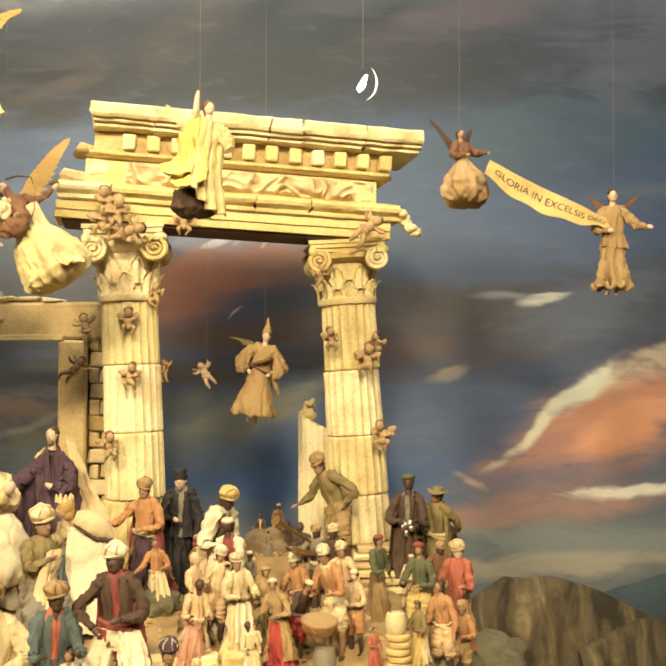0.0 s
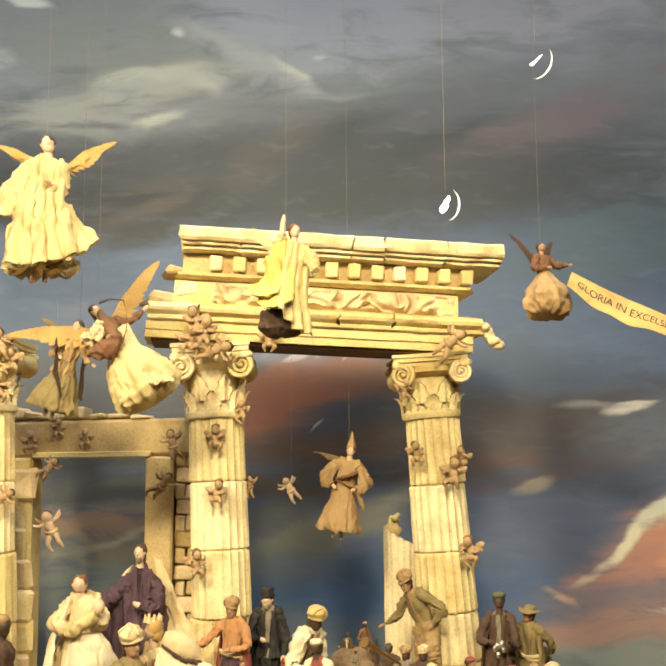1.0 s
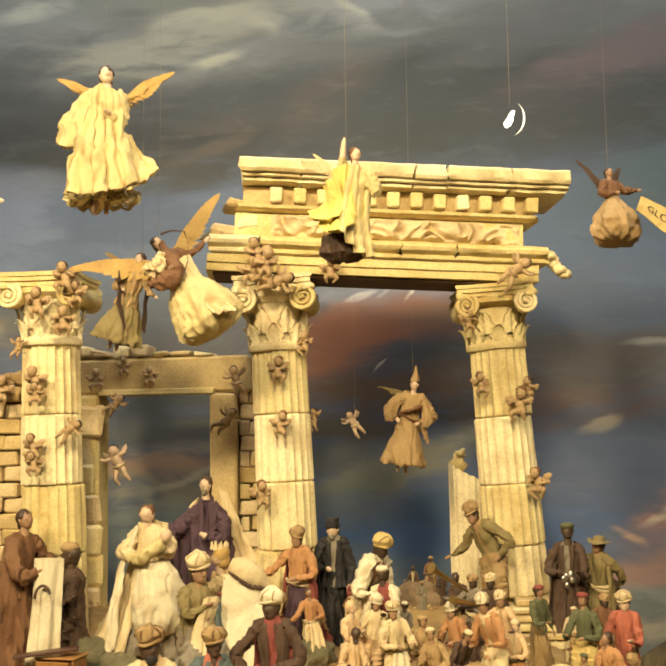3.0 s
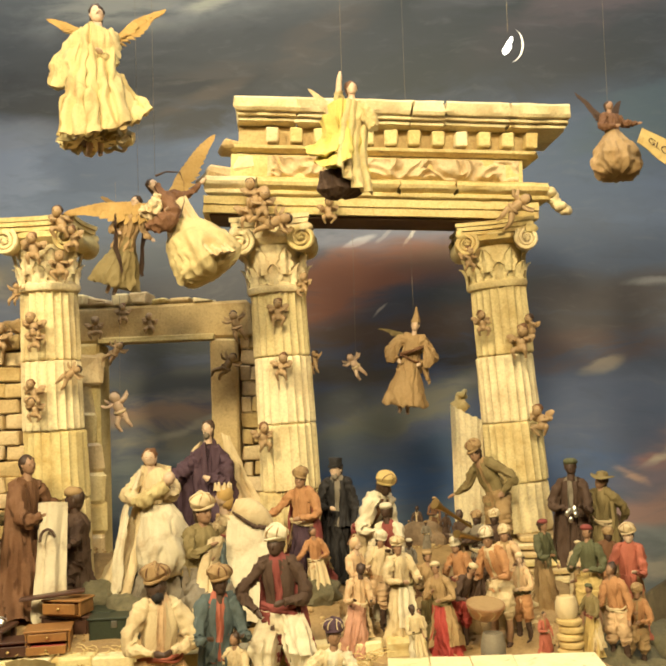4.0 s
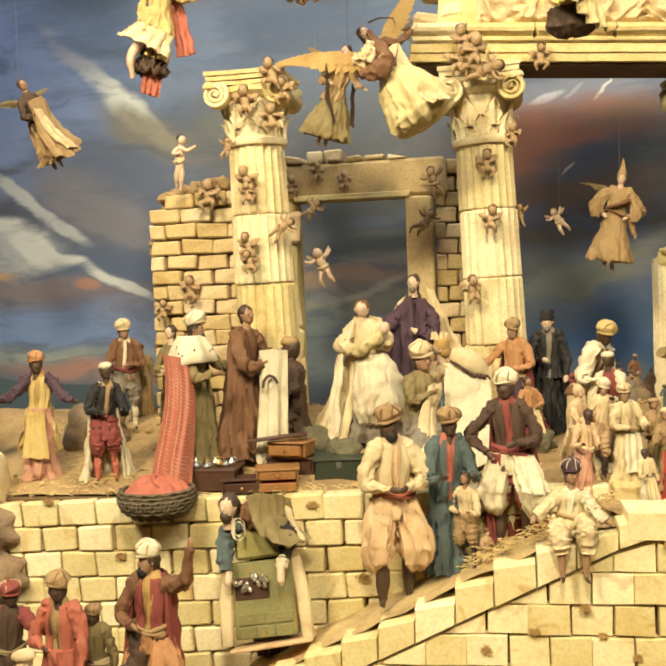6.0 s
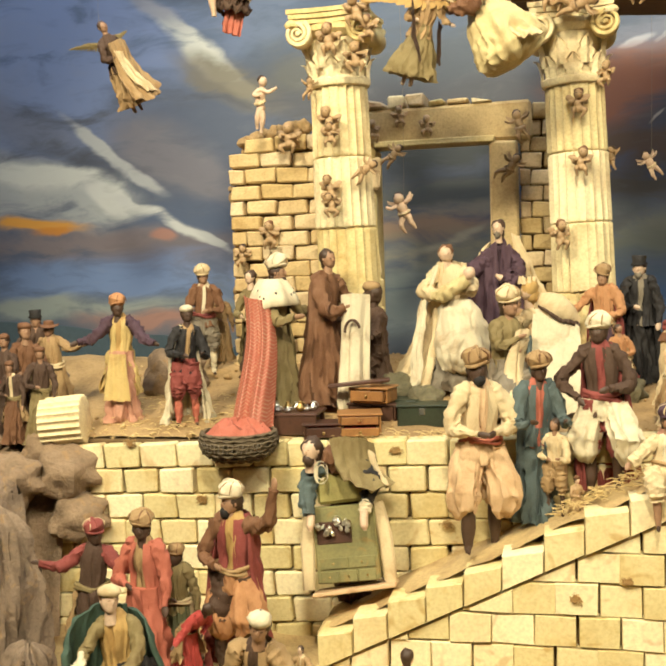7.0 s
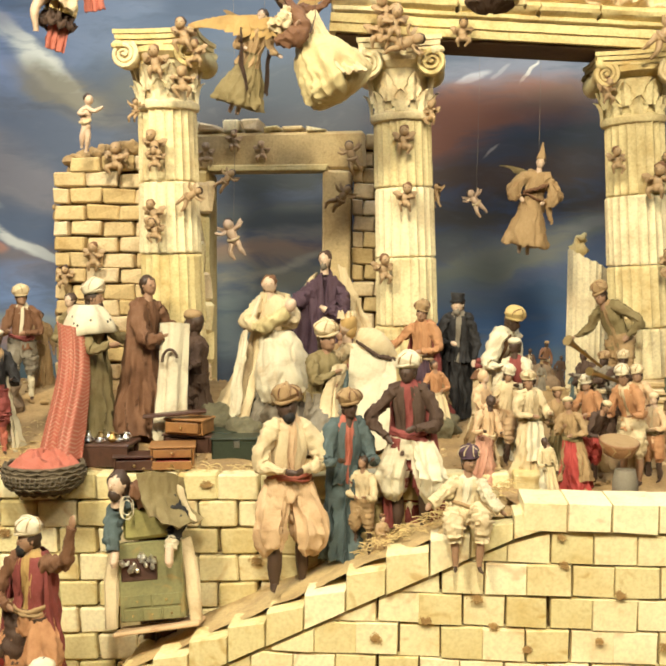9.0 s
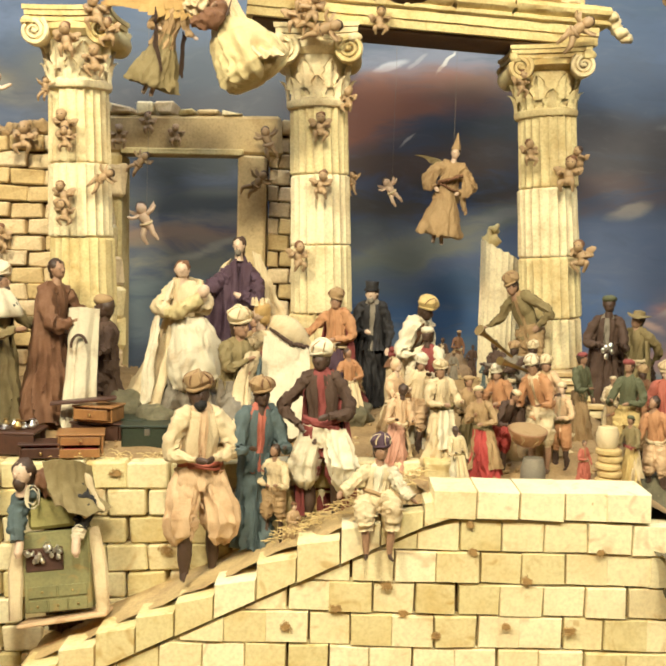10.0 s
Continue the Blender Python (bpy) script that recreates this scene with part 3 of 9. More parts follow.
def block_mesh(seed, w, h, d):
    rng = random.Random(seed)
    b = Build()
    b.box((0, 0, 0), (w, d, h), ch=0.0035, jit=0.0022, rng=rng)
    return b.mesh("block", BLOCK, True, 25)


BLOCKS = [block_mesh(k, 0.074, 0.0515, 0.05) for k in range(8)]


def prism(name, pts, y0, y1, mat, parent):
    """A block whose outline in the wall's plane is given by its corners, counter-clockwise as seen from the front."""
    b = Build()
    n = len(pts)
    cx, cz = sum(p[0] for p in pts) / n, sum(p[1] for p in pts) / n
    front = [(cx + (x - cx) * 0.965, y0, cz + (z - cz) * 0.95) for x, z in pts]
    mid = [(x, y0 + 0.004, z) for x, z in pts]
    back = [(x, y1, z) for x, z in pts]
    fs = [tuple(range(n))]
    for o in (0, n):
        fs += [(o + i, o + n + i, o + n + (i + 1) % n, o + (i + 1) % n) for i in range(n)]
    b.add(front + mid + back, fs)
    return part(name, b, mat, parent, sharp=25)


def clip_below(poly):
    """Cuts a course's outline along the sloping line of the ramp."""
    out = []
    for (x0, z0), (x1, z1) in zip(poly, poly[1:] + poly[:1]):
        a, c = z0 - ramp_line(x0) + 0.006, z1 - ramp_line(x1) + 0.006
        if a <= 0:
            out.append((x0, z0))
        if (a < 0) != (c < 0):
            s = a / (a - c)
            out.append((x0 + (x1 - x0) * s, z0 + (z1 - z0) * s))
    return out


def front_walls():
    rng = random.Random(11)
    b = Build()
    b.box((-0.30, 2.095, 1.00), (1.40, 0.05, 0.56), ch=0.004)
    left = solo("wall_left", b, JOINT, "retaining wall of pale cut stone under the terrace", "wall", kind="structure")
    pitch, wide = 0.0555, 0.0835
    for row in range(10):
        k = 0
        while True:
            x = -0.93 - (wide if row > 1 else 0.0) + wide * k + (wide * 0.5 if row % 2 else 0.0) - (wide if row == 1 else 0.0)
            k += 1
            if x > 0.41:
                break
            w = wide + rng.uniform(-0.006, 0.006)
            mid = x + wide / 2
            z = 1.292 + 0.026 * (mid + 0.17) - pitch * row
            ob = part("block", rng.choice(BLOCKS), None, left)
            ob.location = (mid, 2.066 + rng.uniform(-0.004, 0.004), z - pitch / 2)
            ob.scale = ((w - 0.0045) / 0.074, 1, (pitch - 0.0028) / 0.0515 * rng.uniform(0.97, 1.0))
            ob.rotation_euler = (0, -0.026 + rng.uniform(-0.008, 0.008) + (math.pi if rng.random() < 0.5 else 0), 0)
    b = Build()
    b.add([(-0.30, 1.886, 0.7), (0.79, 1.886, 0.7), (0.79, 1.886, 1.286), (0.44, 1.886, 1.286), (0.43, 1.886, 1.24), (0.298, 1.886, 1.16), (-0.30, 1.886, 0.90)], [tuple(range(7))])
    o = [(x, y + 0.03, z) for x, y, z in b.v]
    b.add(o, [tuple(reversed(range(7)))])
    b.f += [(i, i + 7, (i + 1) % 7 + 7, (i + 1) % 7) for i in range(7)]
    b.m += [0] * 7
    right = solo("wall_right", b, JOINT, "ashlar wall of pale stone along the ramp", "wall", kind="structure", sharp=20)
    tops = [1.296, 1.242, 1.182, 1.123, 1.064, 1.004, 0.945, 0.886, 0.827, 0.768, 0.710]
    for r, (zt, zb) in enumerate(zip(tops, tops[1:])):
        wide = 0.0772 if r == 0 else 0.0765
        x = 0.409 if r == 0 else -0.384 + (wide / 2 if r % 2 == 0 else 0.0)
        end = 0.80 if r == 0 else 0.86
        while x < end - 0.02:
            w = min(wide, end - x)
            j = lambda: rng.uniform(-0.0018, 0.0018)
            l, q = x + 0.0011 + 1.6 * j(), x + w - 0.0011 + 1.6 * j()
            poly = [(l, zb + 0.0016 + j()), (q, zb + 0.0016 + j()), (q + j(), zt - 0.0016 + j()), (l + j(), zt - 0.0016 + j())]
            if r:
                poly = clip_below(poly)
            if len(poly) > 2:
                prism("block", poly, 1.857 - (0.006 if r == 0 else 0.0) + rng.uniform(-0.004, 0.004), 1.905 if r else 1.96, BLOCK, right)
            x += w
    x = -0.33
    k = 0
    while x < 0.43:
        w = rng.uniform(0.066, 0.080)
        if x + w > 0.43:
            w = 0.445 - x
        h = rng.uniform(0.054, 0.066) if x < 0.30 else 0.045
        z0, z1 = ramp_line(x) + 0.001, ramp_line(x + w) + 0.001
        s = (z1 - z0) * 0.45
        zt = (z0 + z1) / 2 + h * 0.92
        q = rng.uniform(-0.003, 0.003)
        poly = [(x + 0.001, z0), (x + w - 0.001, z1), (x + w - 0.001 + q * 0.5, zt + 0.006 + q), (x + 0.001 + q * 0.3, zt - 0.006 + rng.uniform(-0.002, 0.002))]
        prism("block", poly, 1.849 + rng.uniform(-0.004, 0.004), 1.925, BLOCK, right)
        x += w
        k += 1


front_walls()


# ---------------------------------------------------------------- columns
def flutes(depth, worn, seed, R):
    def fn(a, lev, rad):
        wear = 0.45 + 0.55 * noise.noise(Vector((math.cos(a) * 1.7 + seed, math.sin(a) * 1.7, lev * 1.5 + seed)))
        wear = max(0.12, min(1.0, wear + worn))
        cut = depth * wear * abs(math.sin(a * 11)) ** 0.6
        chip = 0.0
        if lev < 0.06 or lev > 0.94:
            chip = 0.004 * max(0.0, noise.noise(Vector((math.cos(a) * 4 + seed, math.sin(a) * 4, lev * 3))))
        return rad - cut - chip + 0.0012 * noise.noise(Vector((math.cos(a) * 6, math.sin(a) * 6, lev * 5 + seed)))

    return fn


def drum(parent, z0, z1, r0, r1, seed, off=(0, 0), mat=STONE):
    b = Build()
    prof = [(r0 * 0.955, z0 + 0.0015), (r0, z0 + 0.005)]
    prof += [(r0 + (r1 - r0) * i / 7, z0 + 0.008 + (z1 - z0 - 0.016) * i / 7) for i in range(8)]
    prof += [(r1, z1 - 0.004), (r1 * 0.955, z1)]
    b.lathe(prof, 132, (off[0], off[1], 0), flutes(0.0082, 0.12, seed * 1.37, r0))
    return part("drum", b, mat, parent, sharp=50)


def volute(b, c, R, sx):
    """Spiral roll that faces the front, with a bolster running back."""
    pts, rad = [], []
    for i in range(40):
        a = i / 39 * 4.6 * math.pi
        q = R * (1 - i / 39 * 0.82)
        pts.append((c[0] + sx * q * math.cos(a + 2.2), c[1] - 0.006 - 0.004 * i / 39, c[2] + q * math.sin(a + 2.2)))
        rad.append(0.0062 * (1 - 0.6 * i / 39))
    b.tube(pts, rad, 6)
    b.lathe([(R * 0.98, -0.002), (R * 0.98, 0.03), (R * 0.72, 0.07), (R * 0.72, 0.10), (R * 0.98, 0.14), (R * 0.98, 0.172)], 20, c, r=rot(-90, 0, 0))
    b.blob((c[0], c[1] - 0.007, c[2]), 0.006, 8, 6)


def capital(parent, z0, z1, r, half, seed, mat=STONE):
    h = z1 - z0
    b = Build()
    b.lathe([(r * 0.98, z0 - 0.012), (r * 1.06, z0 - 0.010), (r * 1.10, z0 - 0.004), (r * 1.10, z0 + 0.004), (r * 1.0, z0 + 0.009), (r * 0.93, z0 + 0.012)], 40)
    part("astragal", b, mat, parent)
    b = Build()
    b.lathe([(r * 0.93, z0 + 0.008), (r * 0.95, z0 + h * 0.3), (r * 1.03, z0 + h * 0.6), (r * 1.18, z0 + h * 0.82)], 40)
    rng = random.Random(seed)
    for tier, (zz, hh, n, rr) in enumerate(((0.03, 0.34, 8, 1.0), (0.18, 0.42, 8, 1.03))):
        for k in range(n):
            a = 2 * math.pi * (k + 0.5 * tier) / n
            d, s = Vector((math.cos(a), math.sin(a), 0)), Vector((-math.sin(a), math.cos(a), 0))

            def leaf(u, v, d=d, s=s, zz=zz, hh=hh, rr=rr, k=k):
                w = 0.020 * math.sin(math.pi * min(1, 0.18 + 0.82 * u) ** 0.8) * (1 + 0.22 * math.sin(u * 22))
                out = r * rr + 0.003 + 0.020 * u ** 3 + 0.004 * math.cos((v - 0.5) * 9) - 0.004 * (u > 0.92)
                return d * out + s * (v - 0.5) * 2 * w + Vector((0, 0, z0 + h * (zz + hh * (u - 0.14 * max(0, u - 0.8) * 5))))

            b.sheet(leaf, 10, 6)
    part("bell", b, mat, parent, "bell carved with acanthus leaves", sharp=60)
    for sx in (-1, 1):
        b = Build()
        volute(b, (sx * half * 0.76, -half * 0.86, z0 + h * 0.66), h * 0.185, sx)
        part("volute", b, mat, parent)
    b = Build()
    b.lathe([(r * 1.1, z0 + h * 0.62), (r * 1.32, z0 + h * 0.70), (r * 1.30, z0 + h * 0.78)], 36, fn=lambda a, l, q: q * (1 + 0.03 * math.sin(a * 18)))
    for zz, k in ((0.80, 0.90), (0.87, 0.96), (0.94, 1.0)):
        pts = []
        n = 9
        for side in range(4):
            for i in range(n):
                u = -1 + 2 * i / n
                p = Vector((u * half * k, -half * k * (0.90 + 0.10 * u * u), 0))
                pts.append(rot(0, 0, 90 * side) @ p)
        m = len(pts)
        lo, hi = z0 + h * zz, z0 + h * (zz + 0.062)
        vs = [(p.x, p.y, lo) for p in pts] + [(p.x, p.y, hi) for p in pts]
        b.add(vs, [tuple(reversed(range(m))), tuple(range(m, 2 * m))] + [(i, (i + 1) % m, (i + 1) % m + m, i + m) for i in range(m)])
    for sx in (-1, 1):
        for sy in (-1, 1):
            b.blob((sx * half * 0.88, sy * half * 0.88, z0 + h * 0.80), (0.016, 0.016, 0.012), 8, 6, 0.5, 60)
    part("abacus", b, mat, parent, "chipped square top slab", sharp=40)


def column(at, base, joints, top, cap_top, r0, r1, half, seed, lean=(0, 0), label=""):
    """at: axis; joints: heights between drums; all heights in the world."""
    ob = thing("column", label, "column", (at[0], at[1], base), "columns of the ruined portico")
    zs = [base] + joints + [top]
    n = len(zs) - 1
    for i in range(n):
        ra = r0 + (r1 - r0) * (zs[i] - base) / (top - base)
        rb = r0 + (r1 - r0) * (zs[i + 1] - base) / (top - base)
        rng = random.Random(seed + i)
        drum(ob, zs[i] - base, zs[i + 1] - base, ra, rb, seed + i * 3, (rng.uniform(-0.003, 0.003), rng.uniform(-0.003, 0.003)))
    capital(ob, top - base + 0.004, cap_top - base, r1, half, seed)
    ob.rotation_euler = (radians(lean[0]), radians(lean[1]), 0)
    return ob


column((-0.362, 2.425), 1.36, [1.57, 1.733, 1.900], 2.074, 2.240, 0.079, 0.068, 0.098, 5, (0, -1.2), "pale fluted column with cherubs and a scrolled capital")
column((0.190, 2.525), 1.40, [1.565, 1.728, 1.894], 2.058, 2.236, 0.076, 0.069, 0.098, 21, (0, -1.8), "pale fluted column carrying the entablature")
column((0.762, 2.585), 1.44, [1.562, 1.713, 1.880], 2.056, 2.212, 0.078, 0.070, 0.098, 43, (0, -3.6), "leaning worn fluted column carrying the entablature")


def entablature():
    ob = thing("entablature", "broken classical entablature with dentils and carved frieze", "entablature", (0.286, 2.46, 2.238))
    ob.rotation_euler = (0, radians(2.6), radians(6.0))
    D = 0.17

    def run(name, prof, u0, u1, label="", mat=STONE, seg=60, chip=0.0025, seed=0):
        """Moulding: prof is (v, w) up the front; it runs from u0 to u1 and is closed behind."""
        b = Build()
        n = len(prof) + 2
        full = prof + [(D, prof[-1][1]), (D, prof[0][1])]
        vs = []
        for i in range(seg + 1):
            u = u0 + (u1 - u0) * i / seg
            for k, (v, w) in enumerate(full):
                q = chip * noise.noise(Vector((u * 28 + seed, w * 40, v * 12))) + chip * 1.6 * max(0, noise.noise(Vector((u * 9 + seed * 2, w * 11, 0.3))) - 0.25)
                e = 0.0
                if i in (0, seg):
                    e = 0.014 * noise.noise(Vector((w * 60, v * 60, seed))) * (1 if i else -1)
                vs.append((u + e, v + (q if k < n - 2 else 0), w + (0.6 * q if k < n - 2 else 0)))
        fs = [(i * n + k, (i + 1) * n + k, (i + 1) * n + (k + 1) % n, i * n + (k + 1) % n) for i in range(seg) for k in range(n)]
        fs += [tuple(reversed(range(n))), tuple(seg * n + k for k in range(n))]
        b.add(vs, fs)
        return part(name, b, mat, ob, label, sharp=30)

    run("architrave", [(0.004, 0.0), (0.002, 0.019), (-0.004, 0.020), (-0.005, 0.040)], -0.285, 0.545, "lower beam with two plain bands", seed=1)
    def stones(name, prof, cuts, label, seed, chip):
        for k, (a, c) in enumerate(zip(cuts, cuts[1:])):
            run(name, prof, a + 0.0012, c - 0.0012, label, seg=max(8, int((c - a) * 90)), chip=chip, seed=seed + 7 * k)

    stones("torus_moulding", [(-0.006, 0.0415), (-0.016, 0.045), (-0.018, 0.052), (-0.012, 0.055), (-0.020, 0.058), (-0.030, 0.064), (-0.034, 0.072), (-0.030, 0.080), (-0.020, 0.085), (0.02, 0.087)], (-0.28, -0.155, 0.005, 0.195, 0.33, 0.565), "rounded moulding with cracked joints", 2, 0.0035)
    run("frieze_bed", [(0.004, 0.0885), (0.003, 0.146)], -0.215, 0.50, "plain left end of the carved band", seed=3)
    b = Build()

    def relief(u, v):
        x, w = -0.13 + 0.625 * u, 0.092 + 0.052 * v
        q = Vector((x * 24, w * 30, 0.4))
        q += Vector((noise.noise(q * 0.7), noise.noise(q * 0.7 + Vector((5, 2, 1))), 0)) * 1.3
        ridge = 1 - abs(noise.noise(q))
        edge = min(1.0, 8 * v, 8 * (1 - v), 25 * u, 25 * (1 - u))
        return (x, 0.0035 - 0.026 * edge * max(0, ridge - 0.58) / 0.42, w)

    b.sheet(relief, 210, 26, thick=0.01)
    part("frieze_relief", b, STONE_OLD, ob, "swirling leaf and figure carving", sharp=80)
    run("dentil_ledge", [(0.0, 0.149), (-0.010, 0.151), (-0.022, 0.156), (-0.024, 0.163)], -0.215, 0.535, seed=4)
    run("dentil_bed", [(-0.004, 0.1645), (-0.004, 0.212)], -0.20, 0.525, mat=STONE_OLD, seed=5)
    rng = random.Random(4)
    for k in range(12):
        b = Build()
        b.box((-0.118 + 0.0578 * k, -0.018, 0.187), (0.030, 0.034, 0.037), rot(0, rng.uniform(-1.5, 1.5), rng.uniform(-2, 2)), 0.003, 0.0015, rng=rng)
        part("dentil", b, STONE, ob)
    stones("cornice", [(-0.020, 0.2135), (-0.044, 0.216), (-0.046, 0.222), (-0.036, 0.224), (-0.058, 0.226), (-0.060, 0.231), (-0.050, 0.233), (-0.070, 0.235), (-0.076, 0.242), (-0.078, 0.262), (-0.072, 0.268), (0.0, 0.270)], (-0.205, -0.06, 0.055, 0.215, 0.30, 0.455, 0.605), "projecting top moulding, chipped", 6, 0.006)
    # thin board added here; its dark brown is the shade under the beam
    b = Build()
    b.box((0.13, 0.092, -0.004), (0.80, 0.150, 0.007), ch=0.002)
    part("soffit", b, surface("shade_brown_soffit", (0.13, 0.075, 0.035), (0.06, 0.035, 0.018), 0.85, 12, 160, 0.7, 0.5, 0.002), ob, "thin board added under the beam, dark brown for its shade", sharp=25)
    # broken masonry at the left end
    for k, (u, w, su, sw, sv) in enumerate(((-0.245, 0.105, 0.07, 0.03, 0.10), (-0.19, 0.128, 0.05, 0.045, 0.12), (-0.225, 0.172, 0.05, 0.02, 0.10), (-0.275, 0.094, 0.045, 0.014, 0.1))):
        b = Build()
        b.box((u, 0.06, w), (su, sv, sw), rot(0, 4 - 3 * k, 6 * k), 0.006, 0.006, rng=rng)
        part("broken_stone", b, STONE_OLD if k != 1 else STONE, ob)
    b = Build()
    for k in range(5):
        b.blob((0.57 + 0.010 * k, -0.01 + 0.02 * rng.random(), 0.062 - 0.010 * k), (0.016, 0.02, 0.014), 9, 7, 0.6, 50)
    part("broken_scroll", b, STONE, ob, "crumbled end of the moulding", sharp=60)
    return ob


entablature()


# ---------------------------------------------------------------- rear doorway, tower, stump
def masonry(parent, x0, x1, z0, z1, y, w, h, d, seed, keep=None, mat=STONE_OLD):
    rng = random.Random(seed)
    shapes = []
    for k in range(5):
        b = Build()
        b.box((0, 0, 0), (w, d, h), ch=0.004, jit=0.0036, rng=rng)
        shapes.append(b.mesh("brick", mat, True, 25))
    z, row = z0, 0
    while z + h * 0.6 < z1:
        x = x0 - (w * 0.5 if row % 2 else 0.0)
        while x < x1 - 0.004:
            a, c = max(x, x0), min(x + w, x1)
            if c - a > 0.012 and (keep is None or keep((a + c) / 2, z + h / 2)):
                ob = part("brick", rng.choice(shapes), None, parent)
                ob.location = ((a + c) / 2, y + rng.uniform(-0.005, 0.005), z + h / 2)
                ob.scale = ((c - a - 0.0035) / w, 1, (h - 0.0035) / h)
                ob.rotation_euler = (0, rng.uniform(-0.02, 0.02), rng.uniform(-0.03, 0.03))
            x += w
        z += h
        row += 1


def doorway():
    ob = thing("ruined_doorway", "ruined stone doorway with a heavy lintel", "doorway", (0, 0, 0))

    def stone(name, x0, x1, z0, z1, y0, y1, mat, label="", ch=0.008, jit=0.004, seed=1, tilt=0.0):
        b = Build()
        b.box(((x0 + x1) / 2, (y0 + y1) / 2, (z0 + z1) / 2), (x1 - x0, y1 - y0, z1 - z0), rot(0, tilt, 0), ch, jit, rng=random.Random(seed))
        return part(name, b, mat, ob, label, sharp=25)

    stone("lintel", -0.475, 0.065, 1.966, 2.068, 2.80, 2.92, STONE_MID, "long worn lintel beam", seed=3)
    # paler stone puts the light along the lower edge into the colour
    stone("lintel_lip", -0.36, -0.035, 1.963, 1.979, 2.785, 2.80, STONE, "lower edge of the beam, in paler stone for the light on it", 0.003, 0.002, 4)
    rng = random.Random(8)
    x = -0.45
    for k, (w, h) in enumerate(((0.055, 0.035), (0.06, 0.022), (0.05, 0.036), (0.055, 0.034), (0.05, 0.012), (0.06, 0.014), (0.055, 0.010))):
        stone("capping_stone", x, x + w - 0.004, 2.070, 2.070 + h, 2.80, 2.90, STONE_OLD if k % 2 else STONE, "", 0.005, 0.004, 20 + k, rng.uniform(-3, 3))
        x += w + 0.004
    stone("jamb", -0.051, 0.026, 1.34, 1.964, 2.79, 2.90, STONE_MID, "smooth right jamb", 0.006, 0.002, 5)
    stone("jamb", -0.455, -0.361, 1.34, 1.964, 2.79, 2.90, STONE, "broken plastered left jamb", 0.008, 0.003, 6)
    for k in range(7):
        z = 1.40 + 0.082 * k
        w = 0.030 + 0.016 * rng.random() - (0.022 if k in (4, 5) else 0.0)
        stone("broken_plaster", -0.455, -0.361 + w - 0.028, z - 0.042, z + 0.040, 2.772 + 0.006 * rng.random(), 2.80, STONE if k % 3 else STONE_OLD, "", 0.010, 0.008, 60 + k, rng.uniform(-3, 3))
    masonry(ob, 0.028, 0.145, 1.36, 2.06, 2.86, 0.062, 0.044, 0.08, 31)
    b = Build()
    b.box((0.086, 2.875, 1.70), (0.11, 0.05, 0.68), ch=0.004)
    part("core", b, JOINT, ob)


doorway()


def tower():
    ob = thing("broken_tower", "broken brick tower wall with a ragged crumbling top", "wall", (0, 0, 0))
    edge = lambda z: -0.690 if z < 1.88 else -0.690 + (z - 1.88) * 0.5
    keep = lambda x, z: z < 1.90 or x > edge(z) - 0.005
    masonry(ob, -0.694, -0.43, 1.344, 1.985, 2.55, 0.083, 0.0395, 0.07, 17, keep, STONE_MID)
    b = Build()
    b.box((-0.560, 2.57, 1.61), (0.25, 0.06, 0.60), ch=0.004)
    b.box((-0.545, 2.57, 1.935), (0.18, 0.055, 0.08), ch=0.004)
    part("core", b, JOINT, ob)
    rng = random.Random(31)
    b = Build()
    for k in range(26):
        u = k / 25
        x = -0.655 + 0.165 * u
        b.blob((x, 2.535 + 0.03 * rng.random(), 1.965 + 0.028 * u + 0.012 * rng.random()), (rng.uniform(0.010, 0.020), 0.018, rng.uniform(0.008, 0.018)), 10, 7, 0.6, 60)
    for k in range(34):
        z = 1.36 + 0.0175 * k
        b.blob((edge(z) - 0.002 + rng.uniform(-0.006, 0.006), 2.545 + 0.03 * rng.random(), z), (rng.uniform(0.005, 0.011), 0.016, rng.uniform(0.007, 0.014)), 9, 6, 0.6, 70)
    part("crumbled_earth", b, EARTH, ob, "brown earth crumbled over the broken edges", sharp=50)


tower()


def stump():
    ob = thing("column_stump", "broken stump of a fluted column", "column", (0.668, 2.84, 1.36))
    b = Build()

    def fn(a, lev, rad):
        q = flutes(0.006, 0.3, 2.2, 0.06)(a, lev, rad)
        dz = (0.030 * math.cos(a - 3.1) * max(0, lev - 0.55) / 0.45 + 0.010 * noise.noise(Vector((math.cos(a) * 3, math.sin(a) * 3, 1)))) if lev > 0.55 else 0.0
        return q, dz

    b.lathe([(0.058, i * 0.365 / 10) for i in range(11)], 120, fn=fn)
    part("shaft", b, STONE, ob, sharp=50)
    b = Build()
    b.blob((-0.032, -0.012, 0.392), (0.020, 0.018, 0.030), 16, 12, 0.9, 60)
    b.blob((-0.024, -0.014, 0.424), (0.015, 0.013, 0.013), 14, 10, 0.9, 70)
    part("carved_fragment", b, STONE, ob, sharp=60)
    ob2 = thing("stepped_plinth", "stack of worn thin stone steps under a column", "steps", (0.775, 2.47, 1.345))
    rng = random.Random(2)
    for k in range(6):
        b = Build()
        b.box((0.006 * k, 0.016 * k, 0.009 + 0.0165 * k), (0.20 - 0.012 * k, 0.22 - 0.01 * k, 0.013), ch=0.003, jit=0.002, rng=rng)
        part("step", b, STONE_OLD if k % 2 else STONE, ob2, sharp=25)


stump()

